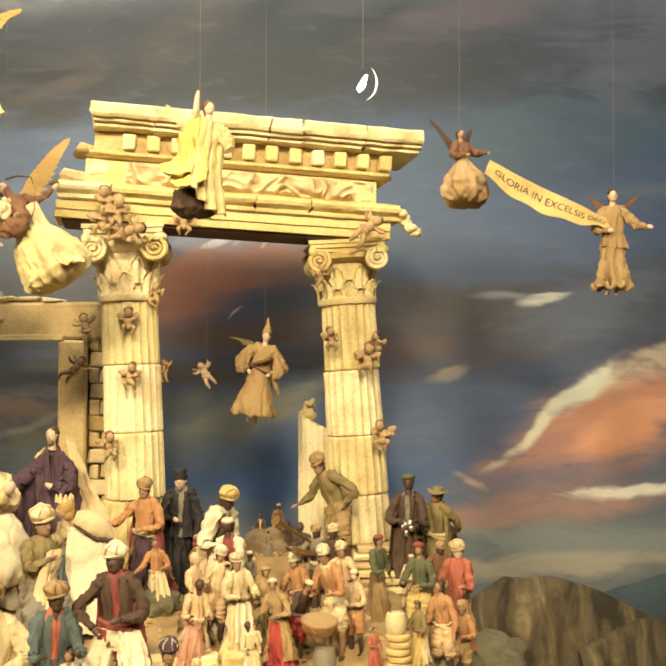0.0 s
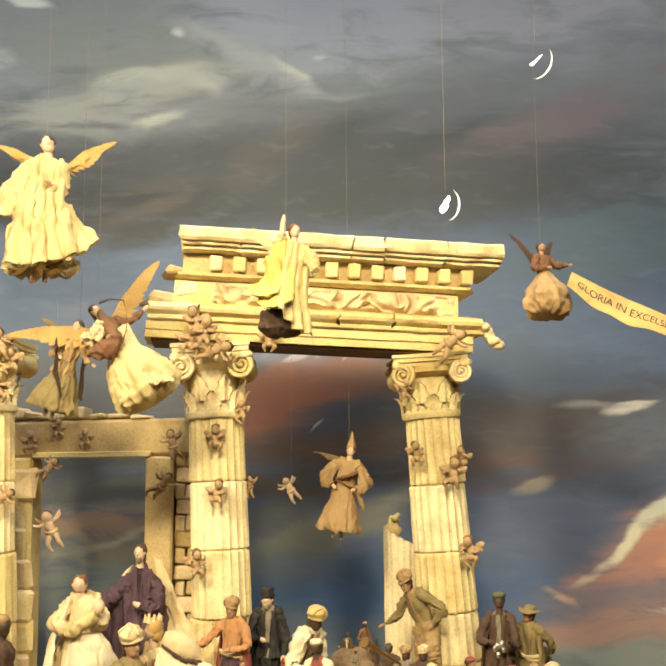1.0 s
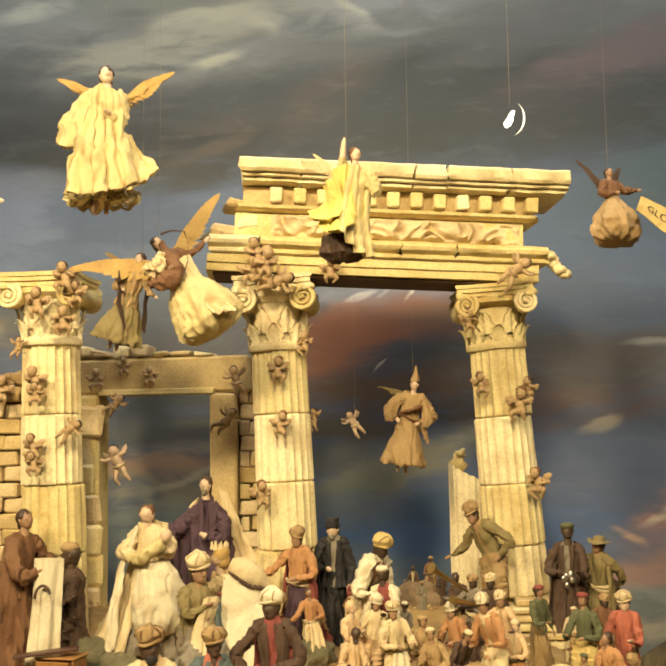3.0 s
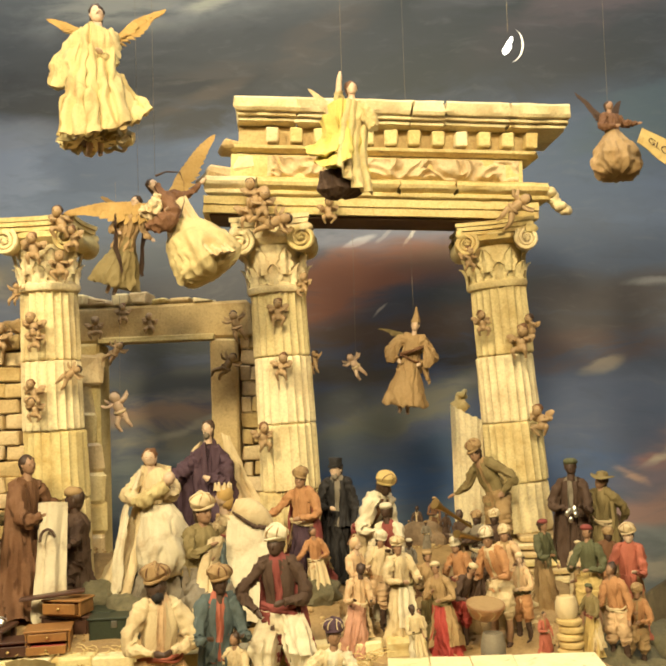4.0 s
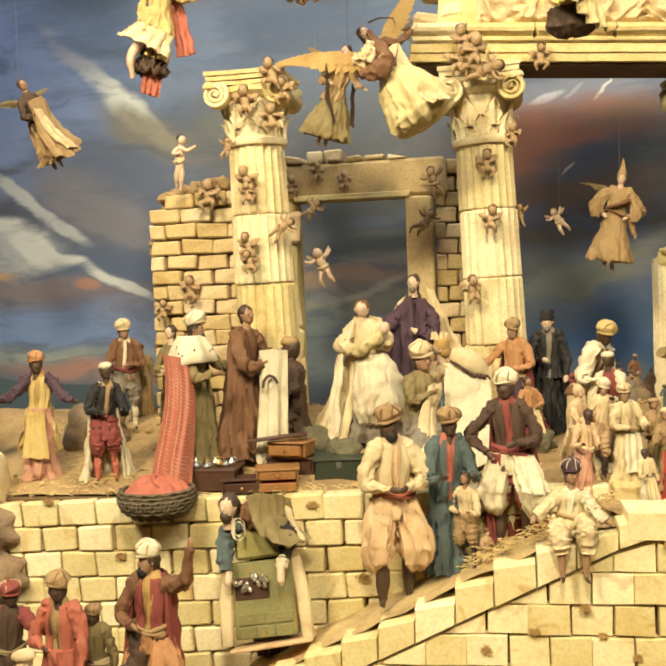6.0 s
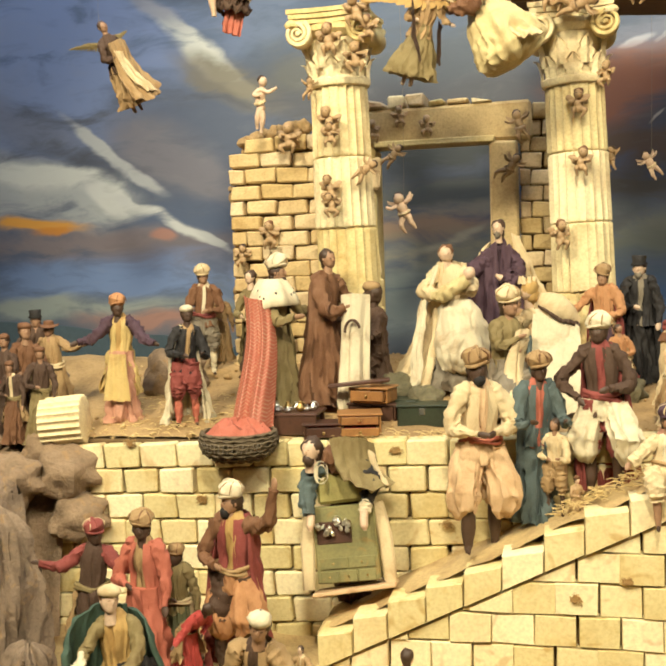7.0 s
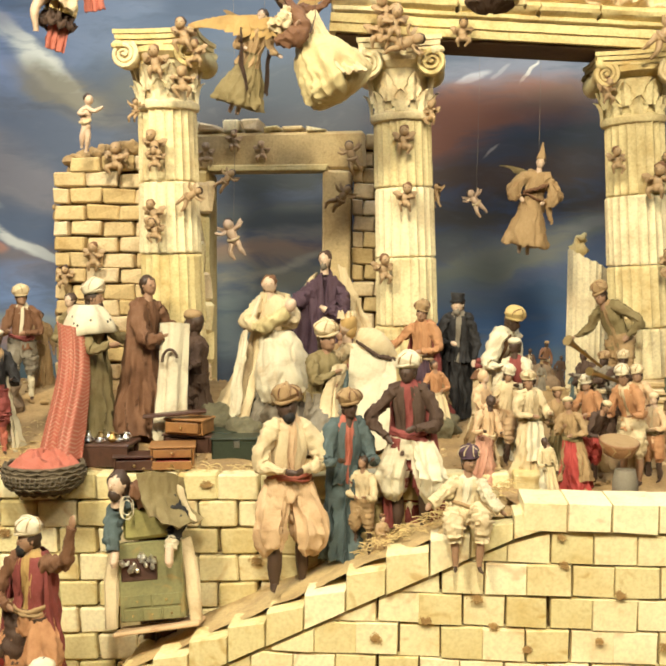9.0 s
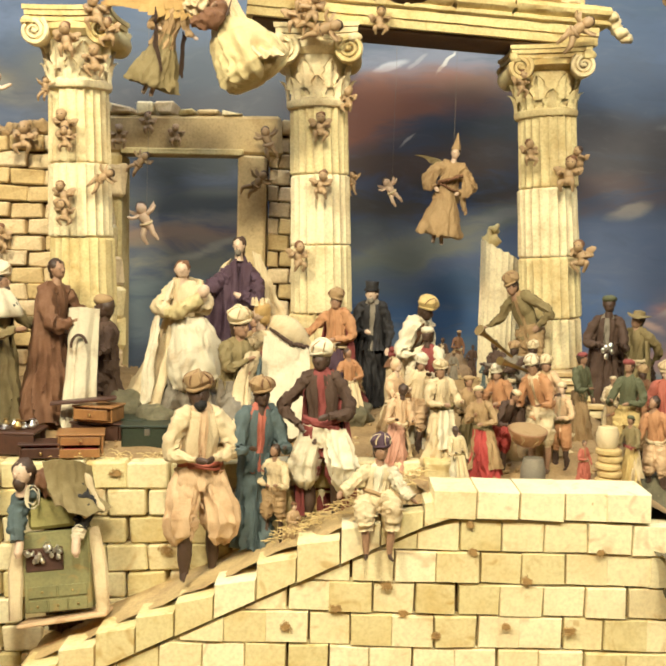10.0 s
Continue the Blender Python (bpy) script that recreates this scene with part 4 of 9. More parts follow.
# ---------------------------------------------------------------- figurines of painted clay and stiffened cloth
PALETTE = dict(
    white=(0.68, 0.61, 0.43), ivory=(0.57, 0.47, 0.23), cream=(0.64, 0.52, 0.31), peach=(0.63, 0.44, 0.25), brown=(0.17, 0.080, 0.035), umber=(0.075, 0.042, 0.025),
    purple=(0.075, 0.040, 0.060), maroon=(0.24, 0.055, 0.045), red=(0.38, 0.05, 0.04), coral=(0.43, 0.130, 0.082), orange=(0.45, 0.23, 0.10),
    yellow=(0.56, 0.42, 0.16), lemon=(0.64, 0.53, 0.15), olive=(0.22, 0.17, 0.07), green=(0.10, 0.105, 0.05), forest=(0.045, 0.082, 0.058), steel=(0.085, 0.115, 0.115),
    grey=(0.22, 0.19, 0.14), black=(0.018, 0.016, 0.016), tan=(0.36, 0.24, 0.11), pink=(0.52, 0.28, 0.19), gold=(0.46, 0.30, 0.10),
    fair=(0.66, 0.48, 0.33), dark=(0.080, 0.045, 0.028), mid=(0.36, 0.21, 0.12), hair=(0.06, 0.033, 0.018), clay=(0.42, 0.28, 0.14),
)
MADE = {}


def cloth(name, c):
    """Worn fabric: faded ridges, soiled patches and a small woven figure."""
    m, t, b = nodes_of(name)
    vec = tex_coord(t)
    patch = noise_tex(t, vec, 15, 5.0, 0.65, 0.6)
    fine = noise_tex(t, vec, 380, 3.0, 0.6)
    figure = t.nodes.new("ShaderNodeTexVoronoi")
    figure.inputs["Scale"].default_value = 150
    t.links.new(vec, figure.inputs["Vector"])
    lum = max(c)
    faded = tuple(min(0.85, v * 1.25 + 0.05) for v in c)
    soiled = (c[0] * 0.58, c[1] * 0.46, c[2] * 0.36)
    col = mixed(t, ramp(t, patch, 0.46, 0.74, 0.0, 0.75), c, soiled)
    col = mixed(t, ramp(t, patch, 0.20, 0.45, 0.55, 0.0), col, faded)
    col = mixed(t, ramp(t, figure.outputs["Distance"], 0.15, 0.45, 0.14 if lum < 0.4 else 0.05, 0.0), col, faded if lum < 0.4 else soiled)
    col = mixed(t, ramp(t, fine, 0.40, 0.80, 0.0, 0.18), col, soiled)
    t.links.new(col, b.inputs["Base Color"])
    b.inputs["Roughness"].default_value = 0.8
    hang = t.nodes.new("ShaderNodeMapping")
    hang.inputs["Scale"].default_value = (1.0, 1.0, 0.34)
    t.links.new(vec, hang.inputs[0])

    def ridge(scale, dist):
        n = noise_tex(t, hang.outputs[0], scale, 3.0, 0.55, dist)
        s1 = t.nodes.new("ShaderNodeMath")
        s1.operation = "SUBTRACT"
        s1.inputs[1].default_value = 0.5
        t.links.new(n, s1.inputs[0])
        s2 = t.nodes.new("ShaderNodeMath")
        s2.operation = "ABSOLUTE"
        t.links.new(s1.outputs[0], s2.inputs[0])
        return s2.outputs[0]

    crease = mixed(t, 0.5, ridge(46, 0.9), ridge(105, 0.5))
    bumped(t, b, mixed(t, 0.12, crease, fine), 0.75, 0.006)
    return m


def paint(key):
    if key not in MADE:
        c = PALETTE[key]
        if key in ("fair", "dark", "mid", "hair", "clay"):
            d = tuple(v * 0.66 for v in c)
            MADE[key] = surface("painted_" + key, c, d, 0.55, 40, 260, 0.55, 0.4, 0.0015)
        else:
            MADE[key] = cloth("cloth_" + key, c)
    return MADE[key]


ARMS = dict(
    down=((0.135, -0.02, 0.62), (0.14, -0.07, 0.47)),
    fold=((0.15, -0.04, 0.62), (0.04, -0.13, 0.60)),
    pray=((0.13, -0.07, 0.64), (0.03, -0.16, 0.70)),
    out=((0.20, -0.06, 0.66), (0.30, -0.12, 0.63)),
    reach=((0.19, -0.05, 0.70), (0.33, -0.08, 0.72)),
    up=((0.20, -0.04, 0.82), (0.25, -0.06, 0.98)),
    akimbo=((0.22, 0.0, 0.64), (0.12, -0.08, 0.55)),
    carry=((0.14, -0.08, 0.60), (0.10, -0.19, 0.62)),
    back=((0.16, 0.10, 0.66), (0.10, 0.16, 0.55)),
)


class Doll(Build):
    """One mesh in several paints; lengths are shares of the height."""

    crisp = 1.0

    def use(self, key):
        m = paint(key)
        if m not in self.paints:
            self.paints.append(m)
        self.slot = self.paints.index(m)

    def gown(self, key, prof, folds=9, depth=0.16, flat=0.8, c=(0, 0, 0), arc=None, n=84, rings=17):
        """Draped cloth: a turned form broken by deep, wandering folds."""
        self.use(key)
        s = self.seed * 1.7 + self.slot * 3.1
        zs, rs = [p[1] for p in prof], [p[0] for p in prof]
        fine = []
        for i in range(rings):
            z = zs[0] + (zs[-1] - zs[0]) * i / (rings - 1)
            fine.append((float(np.interp(z, zs, rs)), z))

        tw = self.rng.uniform(-0.7, 0.7)

        def fn(a, lev, rad):
            low = 1 - lev
            ca, sa = math.cos(a), math.sin(a)
            w = a + 0.55 * noise.noise(Vector((ca * 1.2 + s, sa * 1.2, lev * 1.4))) + tw * lev
            f = 0.62 * (0.9 - 2 * abs(math.sin(folds * 0.5 * w + s)) ** 0.8)
            f += 0.34 * (0.9 - 2 * abs(math.sin(folds * 0.9 * w + 2 * s + 1.5 * lev)) ** 0.9) * (0.5 + low)
            f += 0.8 * noise.noise(Vector((ca * 1.9 + s, sa * 1.9 + s, lev * 2.2)))
            f += 0.7 * (0.35 - 2 * abs(noise.noise(Vector((ca * 3.5 + s, sa * 3.5 - lev, lev * 5 + s)))))
            k = 1 + depth * f * (0.30 + 0.70 * low)
            e = 1 / math.sqrt(ca ** 2 + (sa / flat) ** 2)
            return rad * k * e, 0.03 * low * noise.noise(Vector((ca * 2 + s, sa * 2, 0.3)))

        self.lathe(fine, n, c, fn, arc=arc)

    def drape(self, key, tops, lows, folds=6, depth=0.022, bow=0.0, nu=26, nv=44, thick=0.010):
        """Hanging cloth between an upper and a lower edge, with folds that deepen as they fall."""
        self.use(key)
        s = self.seed * 1.3 + len(self.v) * 0.01

        def along(pts, v):
            pts = [Vector(p) for p in pts]
            u = v * (len(pts) - 1)
            i = min(int(u), len(pts) - 2)
            w = u - i
            a, b2 = pts[i], pts[i + 1]
            a0 = pts[i - 1] if i else a * 2 - b2
            b3 = pts[i + 2] if i + 2 < len(pts) else b2 * 2 - a
            return 0.5 * (2 * a + (b2 - a0) * w + (2 * a0 - 5 * a + 4 * b2 - b3) * w * w + (3 * a - a0 - 3 * b2 + b3) * w ** 3)

        up = [along(tops, j / nv) for j in range(nv + 1)]
        lo = [along(lows, j / nv) for j in range(nv + 1)]
        vs, back = [], []
        for i in range(nu + 1):
            u = i / nu
            for j in range(nv + 1):
                v = j / nv
                p = up[j].lerp(lo[j], u)
                run = up[min(j + 1, nv)].lerp(lo[min(j + 1, nv)], u) - up[max(j - 1, 0)].lerp(lo[max(j - 1, 0)], u)
                n = run.cross(lo[j] - up[j])
                n = n.normalized() if n.length > 1e-9 else Vector((0, -1, 0))
                w = v + 0.05 * noise.noise(Vector((v * 4 + s, u * 1.5, s)))
                q = 0.6 * (1 - 2 * abs(math.sin(math.pi * folds * w + s)) ** 0.75) + 0.5 * noise.noise(Vector((v * folds * 1.7, u * 1.6, s))) + 0.3 * (0.4 - 2 * abs(noise.noise(Vector((v * 9, u * 5, s + 3)))))
                p = p + n * (depth * (0.2 + 0.8 * u) * q + bow * math.sin(math.pi * u)) + Vector((0, 0, 0.02 * u * noise.noise(Vector((v * 6, s, 1.0)))))
                vs.append(p)
                back.append(p - n * thick)
        o, w = len(vs), nv + 1
        fs = [(i * w + j, (i + 1) * w + j, (i + 1) * w + j + 1, i * w + j + 1) for i in range(nu) for j in range(nv)]
        fs += [tuple(o + k for k in reversed(q)) for q in list(fs)]
        rim = [i * w for i in range(nu)] + [nu * w + j for j in range(nv)] + [i * w + nv for i in range(nu, 0, -1)] + [j for j in range(nv, 0, -1)]
        fs += [(a, o + a, o + b2, b2) for a, b2 in zip(rim, rim[1:] + rim[:1])]
        self.add(vs + back, fs)

    def limb(self, key, pts, radii, flat=1.0, fold=0.30):
        self.use(key)
        mid = [Vector(p) for p in pts]
        fine, rad = [], []
        last = len(mid) - 2
        for i in range(len(mid) - 1):
            a, b2 = mid[i], mid[i + 1]
            a0 = mid[i - 1] if i else a - (b2 - a)
            b3 = mid[i + 2] if i < last else b2 + (b2 - a)
            for k in range(14):
                u = k / 14
                p = 0.5 * ((2 * a) + (b2 - a0) * u + (2 * a0 - 5 * a + 4 * b2 - b3) * u * u + (3 * a - a0 - 3 * b2 + b3) * u ** 3)
                fine.append(p)
                rad.append(radii[i] + (radii[i + 1] - radii[i]) * u * u * (3 - 2 * u))
        fine.append(mid[-1])
        rad.append(radii[-1])
        skin = key in ("fair", "dark", "mid", "clay")
        if not skin:
            s = self.rng.uniform(0, 90)
            rad = [r * (1.03 - 0.12 * max(0.0, 1 - 3.0 * abs(noise.noise(Vector((i * 0.34, s, 0.5)))))) for i, r in enumerate(rad)]
        self.tube(fine, rad, 14 if skin else 26 if max(radii) > 0.06 else 20, flat, fold=0.06 if skin else fold)

    def pleated(self, key, pts, radii, folds=9, depth=0.20, n=64, rings=40):
        """A wide hanging leg or sleeve in long pleats; each ring lies level."""
        self.use(key)
        s = self.seed * 1.9 + len(self.v) * 0.013
        vs, fs = [], []
        at = [i / (len(pts) - 1) for i in range(len(pts))]
        for i in range(rings + 1):
            u = i / rings
            c = [float(np.interp(u, at, [p[j] for p in pts])) for j in range(3)]
            rad = float(np.interp(u, at, radii))
            for k in range(n):
                a = 2 * math.pi * k / n
                ca, sa = math.cos(a), math.sin(a)
                w = a + 0.5 * noise.noise(Vector((ca + s, sa, u * 1.5)))
                f = 0.7 * (0.7 - 2 * abs(math.sin(folds * 0.5 * w + s)) ** 0.7) + 0.6 * noise.noise(Vector((ca * 1.8 + s, sa * 1.8, u * 3.0)))
                q = rad * (1 + depth * f * (0.35 + 0.65 * math.sin(math.pi * min(1.0, u * 1.1))))
                vs.append((c[0] + q * ca, c[1] + 0.9 * q * sa, c[2] + 0.012 * noise.noise(Vector((ca * 2 + s, sa * 2, u * 4)))))
        for i in range(rings):
            for k in range(n):
                k2 = (k + 1) % n
                fs.append((i * n + k, (i + 1) * n + k, (i + 1) * n + k2, i * n + k2))
        fs.append(tuple(range(n)))
        fs.append(tuple(reversed([rings * n + k for k in range(n)])))
        self.add(vs, fs)

    def head(self, c, r, skin, hat, hatkey, hair="hair", turn=0.0, beard=None):
        c = Vector(c) + Vector((self.rng.uniform(-0.015, 0.015), self.rng.uniform(-0.02, 0.0), 0))
        turn += self.rng.uniform(-28, 28)
        x, y, z = c
        d = Vector((math.sin(radians(turn)), -math.cos(radians(turn)), 0))
        e, up = Vector((d.y, -d.x, 0)), Vector((0, 0, 1))
        self.use(skin)
        self.blob(c, (r * 0.76, r * 0.84, r * 1.0), 14, 10)
        self.blob(c + d * r * 0.20 - up * r * 0.42, (r * 0.60, r * 0.60, r * 0.62), 12, 9)
        self.blob(c + d * r * 0.86 - up * r * 0.06, (r * 0.13, r * 0.17, r * 0.26), 6, 5)
        for q in (-1, 1):
            self.blob(c + e * q * r * 0.76 - up * r * 0.05, (r * 0.12, r * 0.14, r * 0.22), 6, 5)
        self.tube([(x, y + 0.15 * r, z - r * 1.9), (x, y + 0.1 * r, z - r * 0.5)], [r * 0.60, r * 0.44], 9)
        # thin darker blobs paint the brow's shadow over the eye sockets
        self.use("mid" if skin == "fair" else "hair")
        for q in (-1, 1):
            self.blob(c + d * r * 0.72 + e * q * r * 0.28 + up * r * 0.12, (r * 0.13, r * 0.08, r * 0.04), 6, 5)
        if beard:
            self.use(beard)
            self.blob(c + d * r * 0.50 - up * r * 0.80, (r * 0.50, r * 0.46, r * 0.60), 10, 7, 0.3, 60)
        self.use(hair)
        self.blob(c - d * r * 0.24 + up * r * 0.24, (r * 0.92, r * 0.92, r * 0.94), 14, 9, 0.22, 60)
        self.blob(c - d * r * 0.45 - up * r * 0.30, (r * 0.74, r * 0.56, r * (1.3 if hat == "none" and skin == "fair" else 0.8)), 12, 8, 0.3, 50)
        top = Vector(c) + Vector((0, 0, r * 0.7))
        if hat == "turban":
            self.use(hatkey)
            ph, tw = self.rng.uniform(0, 6.3), self.rng.choice((-1, 1))
            wide, tall = self.rng.uniform(1.20, 1.34), self.rng.uniform(0.86, 1.02)
            ball = [(r * max(0.03, wide * math.sin(th) ** 0.85), -r * tall * math.cos(th)) for th in [0.55 + (math.pi - 0.55) * i / 26 for i in range(27)]]
            self.lathe(ball, 36, top + up * r * 0.46 - d * r * 0.16, lambda a, l, q: q * (1 + 0.14 * (0.5 - abs(math.sin(1.5 * tw * a + 7.0 * l + ph)) ** 0.5) + 0.05 * math.sin(2 * a + ph)), r=rot(self.rng.uniform(-6, 10), self.rng.uniform(-9, 9), 0))
            self.tube([top + Vector((r * 0.93 * math.cos(th), r * 0.98 * math.sin(th), r * (-0.06 + 0.20 * math.sin(th + ph)))) for th in [2 * math.pi * i / 20 for i in range(21)]], r * 0.17, 8, caps=False)
            self.tube([top + Vector((r * wide * 0.95 * math.cos(th) * math.cos(ph), r * wide * 0.95 * math.cos(th) * math.sin(ph), r * (0.46 + tall * 0.98 * math.sin(th)))) - d * r * 0.16 for th in [math.pi * i / 14 for i in range(15)]], [r * 0.10 + r * 0.10 * math.sin(math.pi * i / 14) for i in range(15)], 7)
            self.use("brown" if hatkey in ("tan", "orange", "yellow") else "cream" if hatkey in ("maroon", "purple") else "tan")
            for k in range(3):
                ax = ph + 1.1 + 0.9 * k
                side = Vector((-math.sin(ax), math.cos(ax), 0)) * r * 0.45
                self.tube([top + side + Vector((r * wide * 0.97 * math.cos(th) * math.cos(ax), r * wide * 0.97 * math.cos(th) * math.sin(ax), r * (0.44 + tall * 0.92 * math.sin(th)))) - d * r * 0.16 for th in [math.pi * (i - 1) / 14 for i in range(17)]], r * 0.075, 6)
        elif hat == "fez":
            self.use(hatkey)
            self.lathe([(r * 0.98, 0), (r * 0.93, r * 0.5), (r * 1.02, r * 1.15), (r * 0.9, r * 1.25), (r * 0.1, r * 1.25)], 18, top - Vector((0, 0, r * 0.15)))
            self.lathe([(r * 1.12, -0.002), (r * 1.12, r * 0.22)], 18, top - Vector((0, 0, r * 0.15)))
        elif hat == "brim":
            self.use(hatkey)
            self.lathe([(r * 1.8, 0), (r * 1.75, r * 0.15), (r * 0.9, r * 0.22), (r * 0.8, r * 0.8), (r * 0.3, r * 0.95)], 18, top, fn=lambda a, l, q: (q, 0.25 * r * math.sin(a * 2 + 1) * (l < 0.5)))
        elif hat == "cap":
            self.use(hatkey)
            self.blob(top + Vector((0, 0, r * 0.05)), (r * 1.03, r * 1.03, r * 0.62), 14, 8, 0.12, 60)
        elif hat == "cone":
            self.use(hatkey)
            self.lathe([(r * 0.95, -r * 0.2), (r * 0.75, r * 0.6), (r * 0.42, r * 1.6), (r * 0.12, r * 2.7)], 14, top, fn=lambda a, l, q: q * (1 + 0.1 * math.sin(5 * a)))
        elif hat == "veil":
            self.use(hatkey)
            self.blob(top + Vector((0, r * 0.25, -r * 0.4)), (r * 1.12, r * 1.0, r * 1.25), 14, 9, 0.15, 50)

    def arm(self, side, how, sleeve, skin, sh=0.772, w=0.100, fat=1.0):
        e, h = ARMS[how]
        s = 1 if side == "r" else -1
        pts = [(s * w * 0.8, 0.0, sh), (s * e[0], e[1], e[2] + sh - 0.780), (s * h[0], h[1], h[2] + sh - 0.780)]
        self.limb(sleeve, [(s * w * 0.25, 0.004, sh + 0.006)] + pts, [0.034, 0.046 * fat, 0.038 * fat, 0.022 + 0.012 * (fat - 1)], 1.0, 0.35)
        end = Vector(pts[2]) + (Vector(pts[2]) - Vector(pts[1])).normalized() * 0.018
        self.use(skin)
        way = (Vector(pts[2]) - Vector(pts[1])).normalized()
        self.tube([pts[2], end, end + way * 0.022, end + way * 0.040], [0.014, 0.019, 0.017, 0.007], 8, 0.55)
        self.tube([end, end + way * 0.014 + Vector((-s * 0.014, 0, 0.008))], [0.008, 0.005], 6)

    def wings(self, key, spread=0.42, rise=0.30, sweep=0.10, at=0.76, sides=(-1, 1)):
        """Each wing is a leading edge with two rows of broad overlapping feathers."""
        both = rise if isinstance(rise, tuple) else (rise, rise)
        for s, up in ((-1, both[0]), (1, both[1])):
            if s not in sides:
                continue
            self.use(key)
            ang = math.atan2(up, spread)
            ln = math.hypot(up, spread)
            along, across = Vector((s * math.cos(ang), 0, math.sin(ang))), Vector((s * math.sin(ang), 0, -math.cos(ang)))
            root = Vector((s * 0.03, 0.07, at))
            edge = [root + along * ln * u + across * (-0.07 * ln * math.sin(math.pi * u)) + Vector((0, sweep * u, 0)) for u in [i / 8 for i in range(9)]]
            self.tube(edge, [0.024 - 0.002 * i for i in range(9)], 7, 0.6)
            for row, (count, long, wide) in enumerate(((14, 0.29, 0.034), (12, 0.17, 0.034))):
                for k in range(count):
                    u = (k + 0.3) / count
                    a = edge[0].lerp(edge[-1], u) + across * (-0.06 * ln * math.sin(math.pi * u)) + Vector((0, 0.010 - 0.014 * row, 0))
                    q = ln * long * (0.75 + 0.35 * math.sin(math.pi * (0.15 + 0.6 * u)))
                    way = (across * (0.95 - 0.80 * u) + along * (0.35 + 0.85 * u)).normalized()
                    pts = [a, a + way * q * 0.35, a + way * q * 0.75, a + way * q]
                    r = wide * ln / 0.55
                    self.tube(pts, [r * 0.7, r, r * 0.75, r * 0.12], 7, 0.16)

    def set_down(self, name, at, height, label, category, face=0.0, lean=0.0, tip=0.0, group="", bend=(0, 0), hip=0.48):
        """Bends the body over the hips (forward, sideways), sways it a little and puts it in place."""
        k = self.seed * 3.3
        out = []
        sway, turn = self.rng.uniform(-5, 5), self.rng.uniform(-12, 12)
        for p in self.v:
            q = Vector(p)
            q += 0.009 * noise.noise_vector(q * 9 + Vector((k, k, k)))
            u = min(1.0, max(0.0, (q.z - hip + 0.06) / 0.26))
            u = u * u * (3 - 2 * u)
            o = Vector((0, 0, hip))
            q = Matrix.Rotation(radians(turn) * u, 3, "Z") @ q
            q = o + Matrix.Rotation(radians(bend[0]) * u, 3, "X") @ (q - o)
            q = o + Matrix.Rotation(radians(bend[1] + sway) * u, 3, "Y") @ (q - o)
            v = min(1.0, max(0.0, (q.z - 0.84) / 0.06)) * (1 if bend[0] < 15 else 0)
            q = Vector((0, 0, 0.84)) + Matrix.Rotation(radians(-sway * 1.4) * v, 3, "Y") @ (q - Vector((0, 0, 0.84)))
            out.append(q * height)
        self.v = out
        ob = solo(name, self, self.paints, label, category, at, group, sharp=60)
        ob.rotation_euler = (radians(tip), radians(lean), radians(face))
        self.crumple(ob.data, height)
        return ob

    def crumple(self, me, height):
        """Sharp creases and soft hollows in all that is cloth."""
        soft = {i for i, m in enumerate(self.paints) if m.name.startswith("cloth")}
        amount = [0.0] * len(me.vertices)
        for f in me.polygons:
            if f.material_index in soft:
                for i in f.vertices:
                    amount[i] = 1.0
        k = Vector((self.seed * 2.3, self.seed * 1.1, 0.0))
        spots = []
        for v, a in zip(me.vertices, amount):
            q = v.co / height
            if a:
                w = q + 0.03 * noise.noise_vector(q * 8 + k)
                p = Vector((w.x * 13, w.y * 13, w.z * 3.4)) + k
                r1 = max(0.0, 1.0 - 4.2 * abs(noise.noise(p)))
                r2 = max(0.0, 1.0 - 3.6 * abs(noise.noise(Vector((w.x * 22, w.y * 22, w.z * 9)) - k)))
                d = 0.5 * noise.noise(p * 0.6) - 1.0 * r1 ** 1.2 - 0.25 * r2 ** 1.2
                d *= 0.0135 * self.crisp * min(1.0, 0.30 + max(0.0, 0.88 - q.z) * 4)
                spots.append(v.co + v.normal * d * height)
            else:
                spots.append(v.co.copy())
        for v, c in zip(me.vertices, spots):
            v.co = c
        me.update()


GROUP = "figurines of the crib scene"


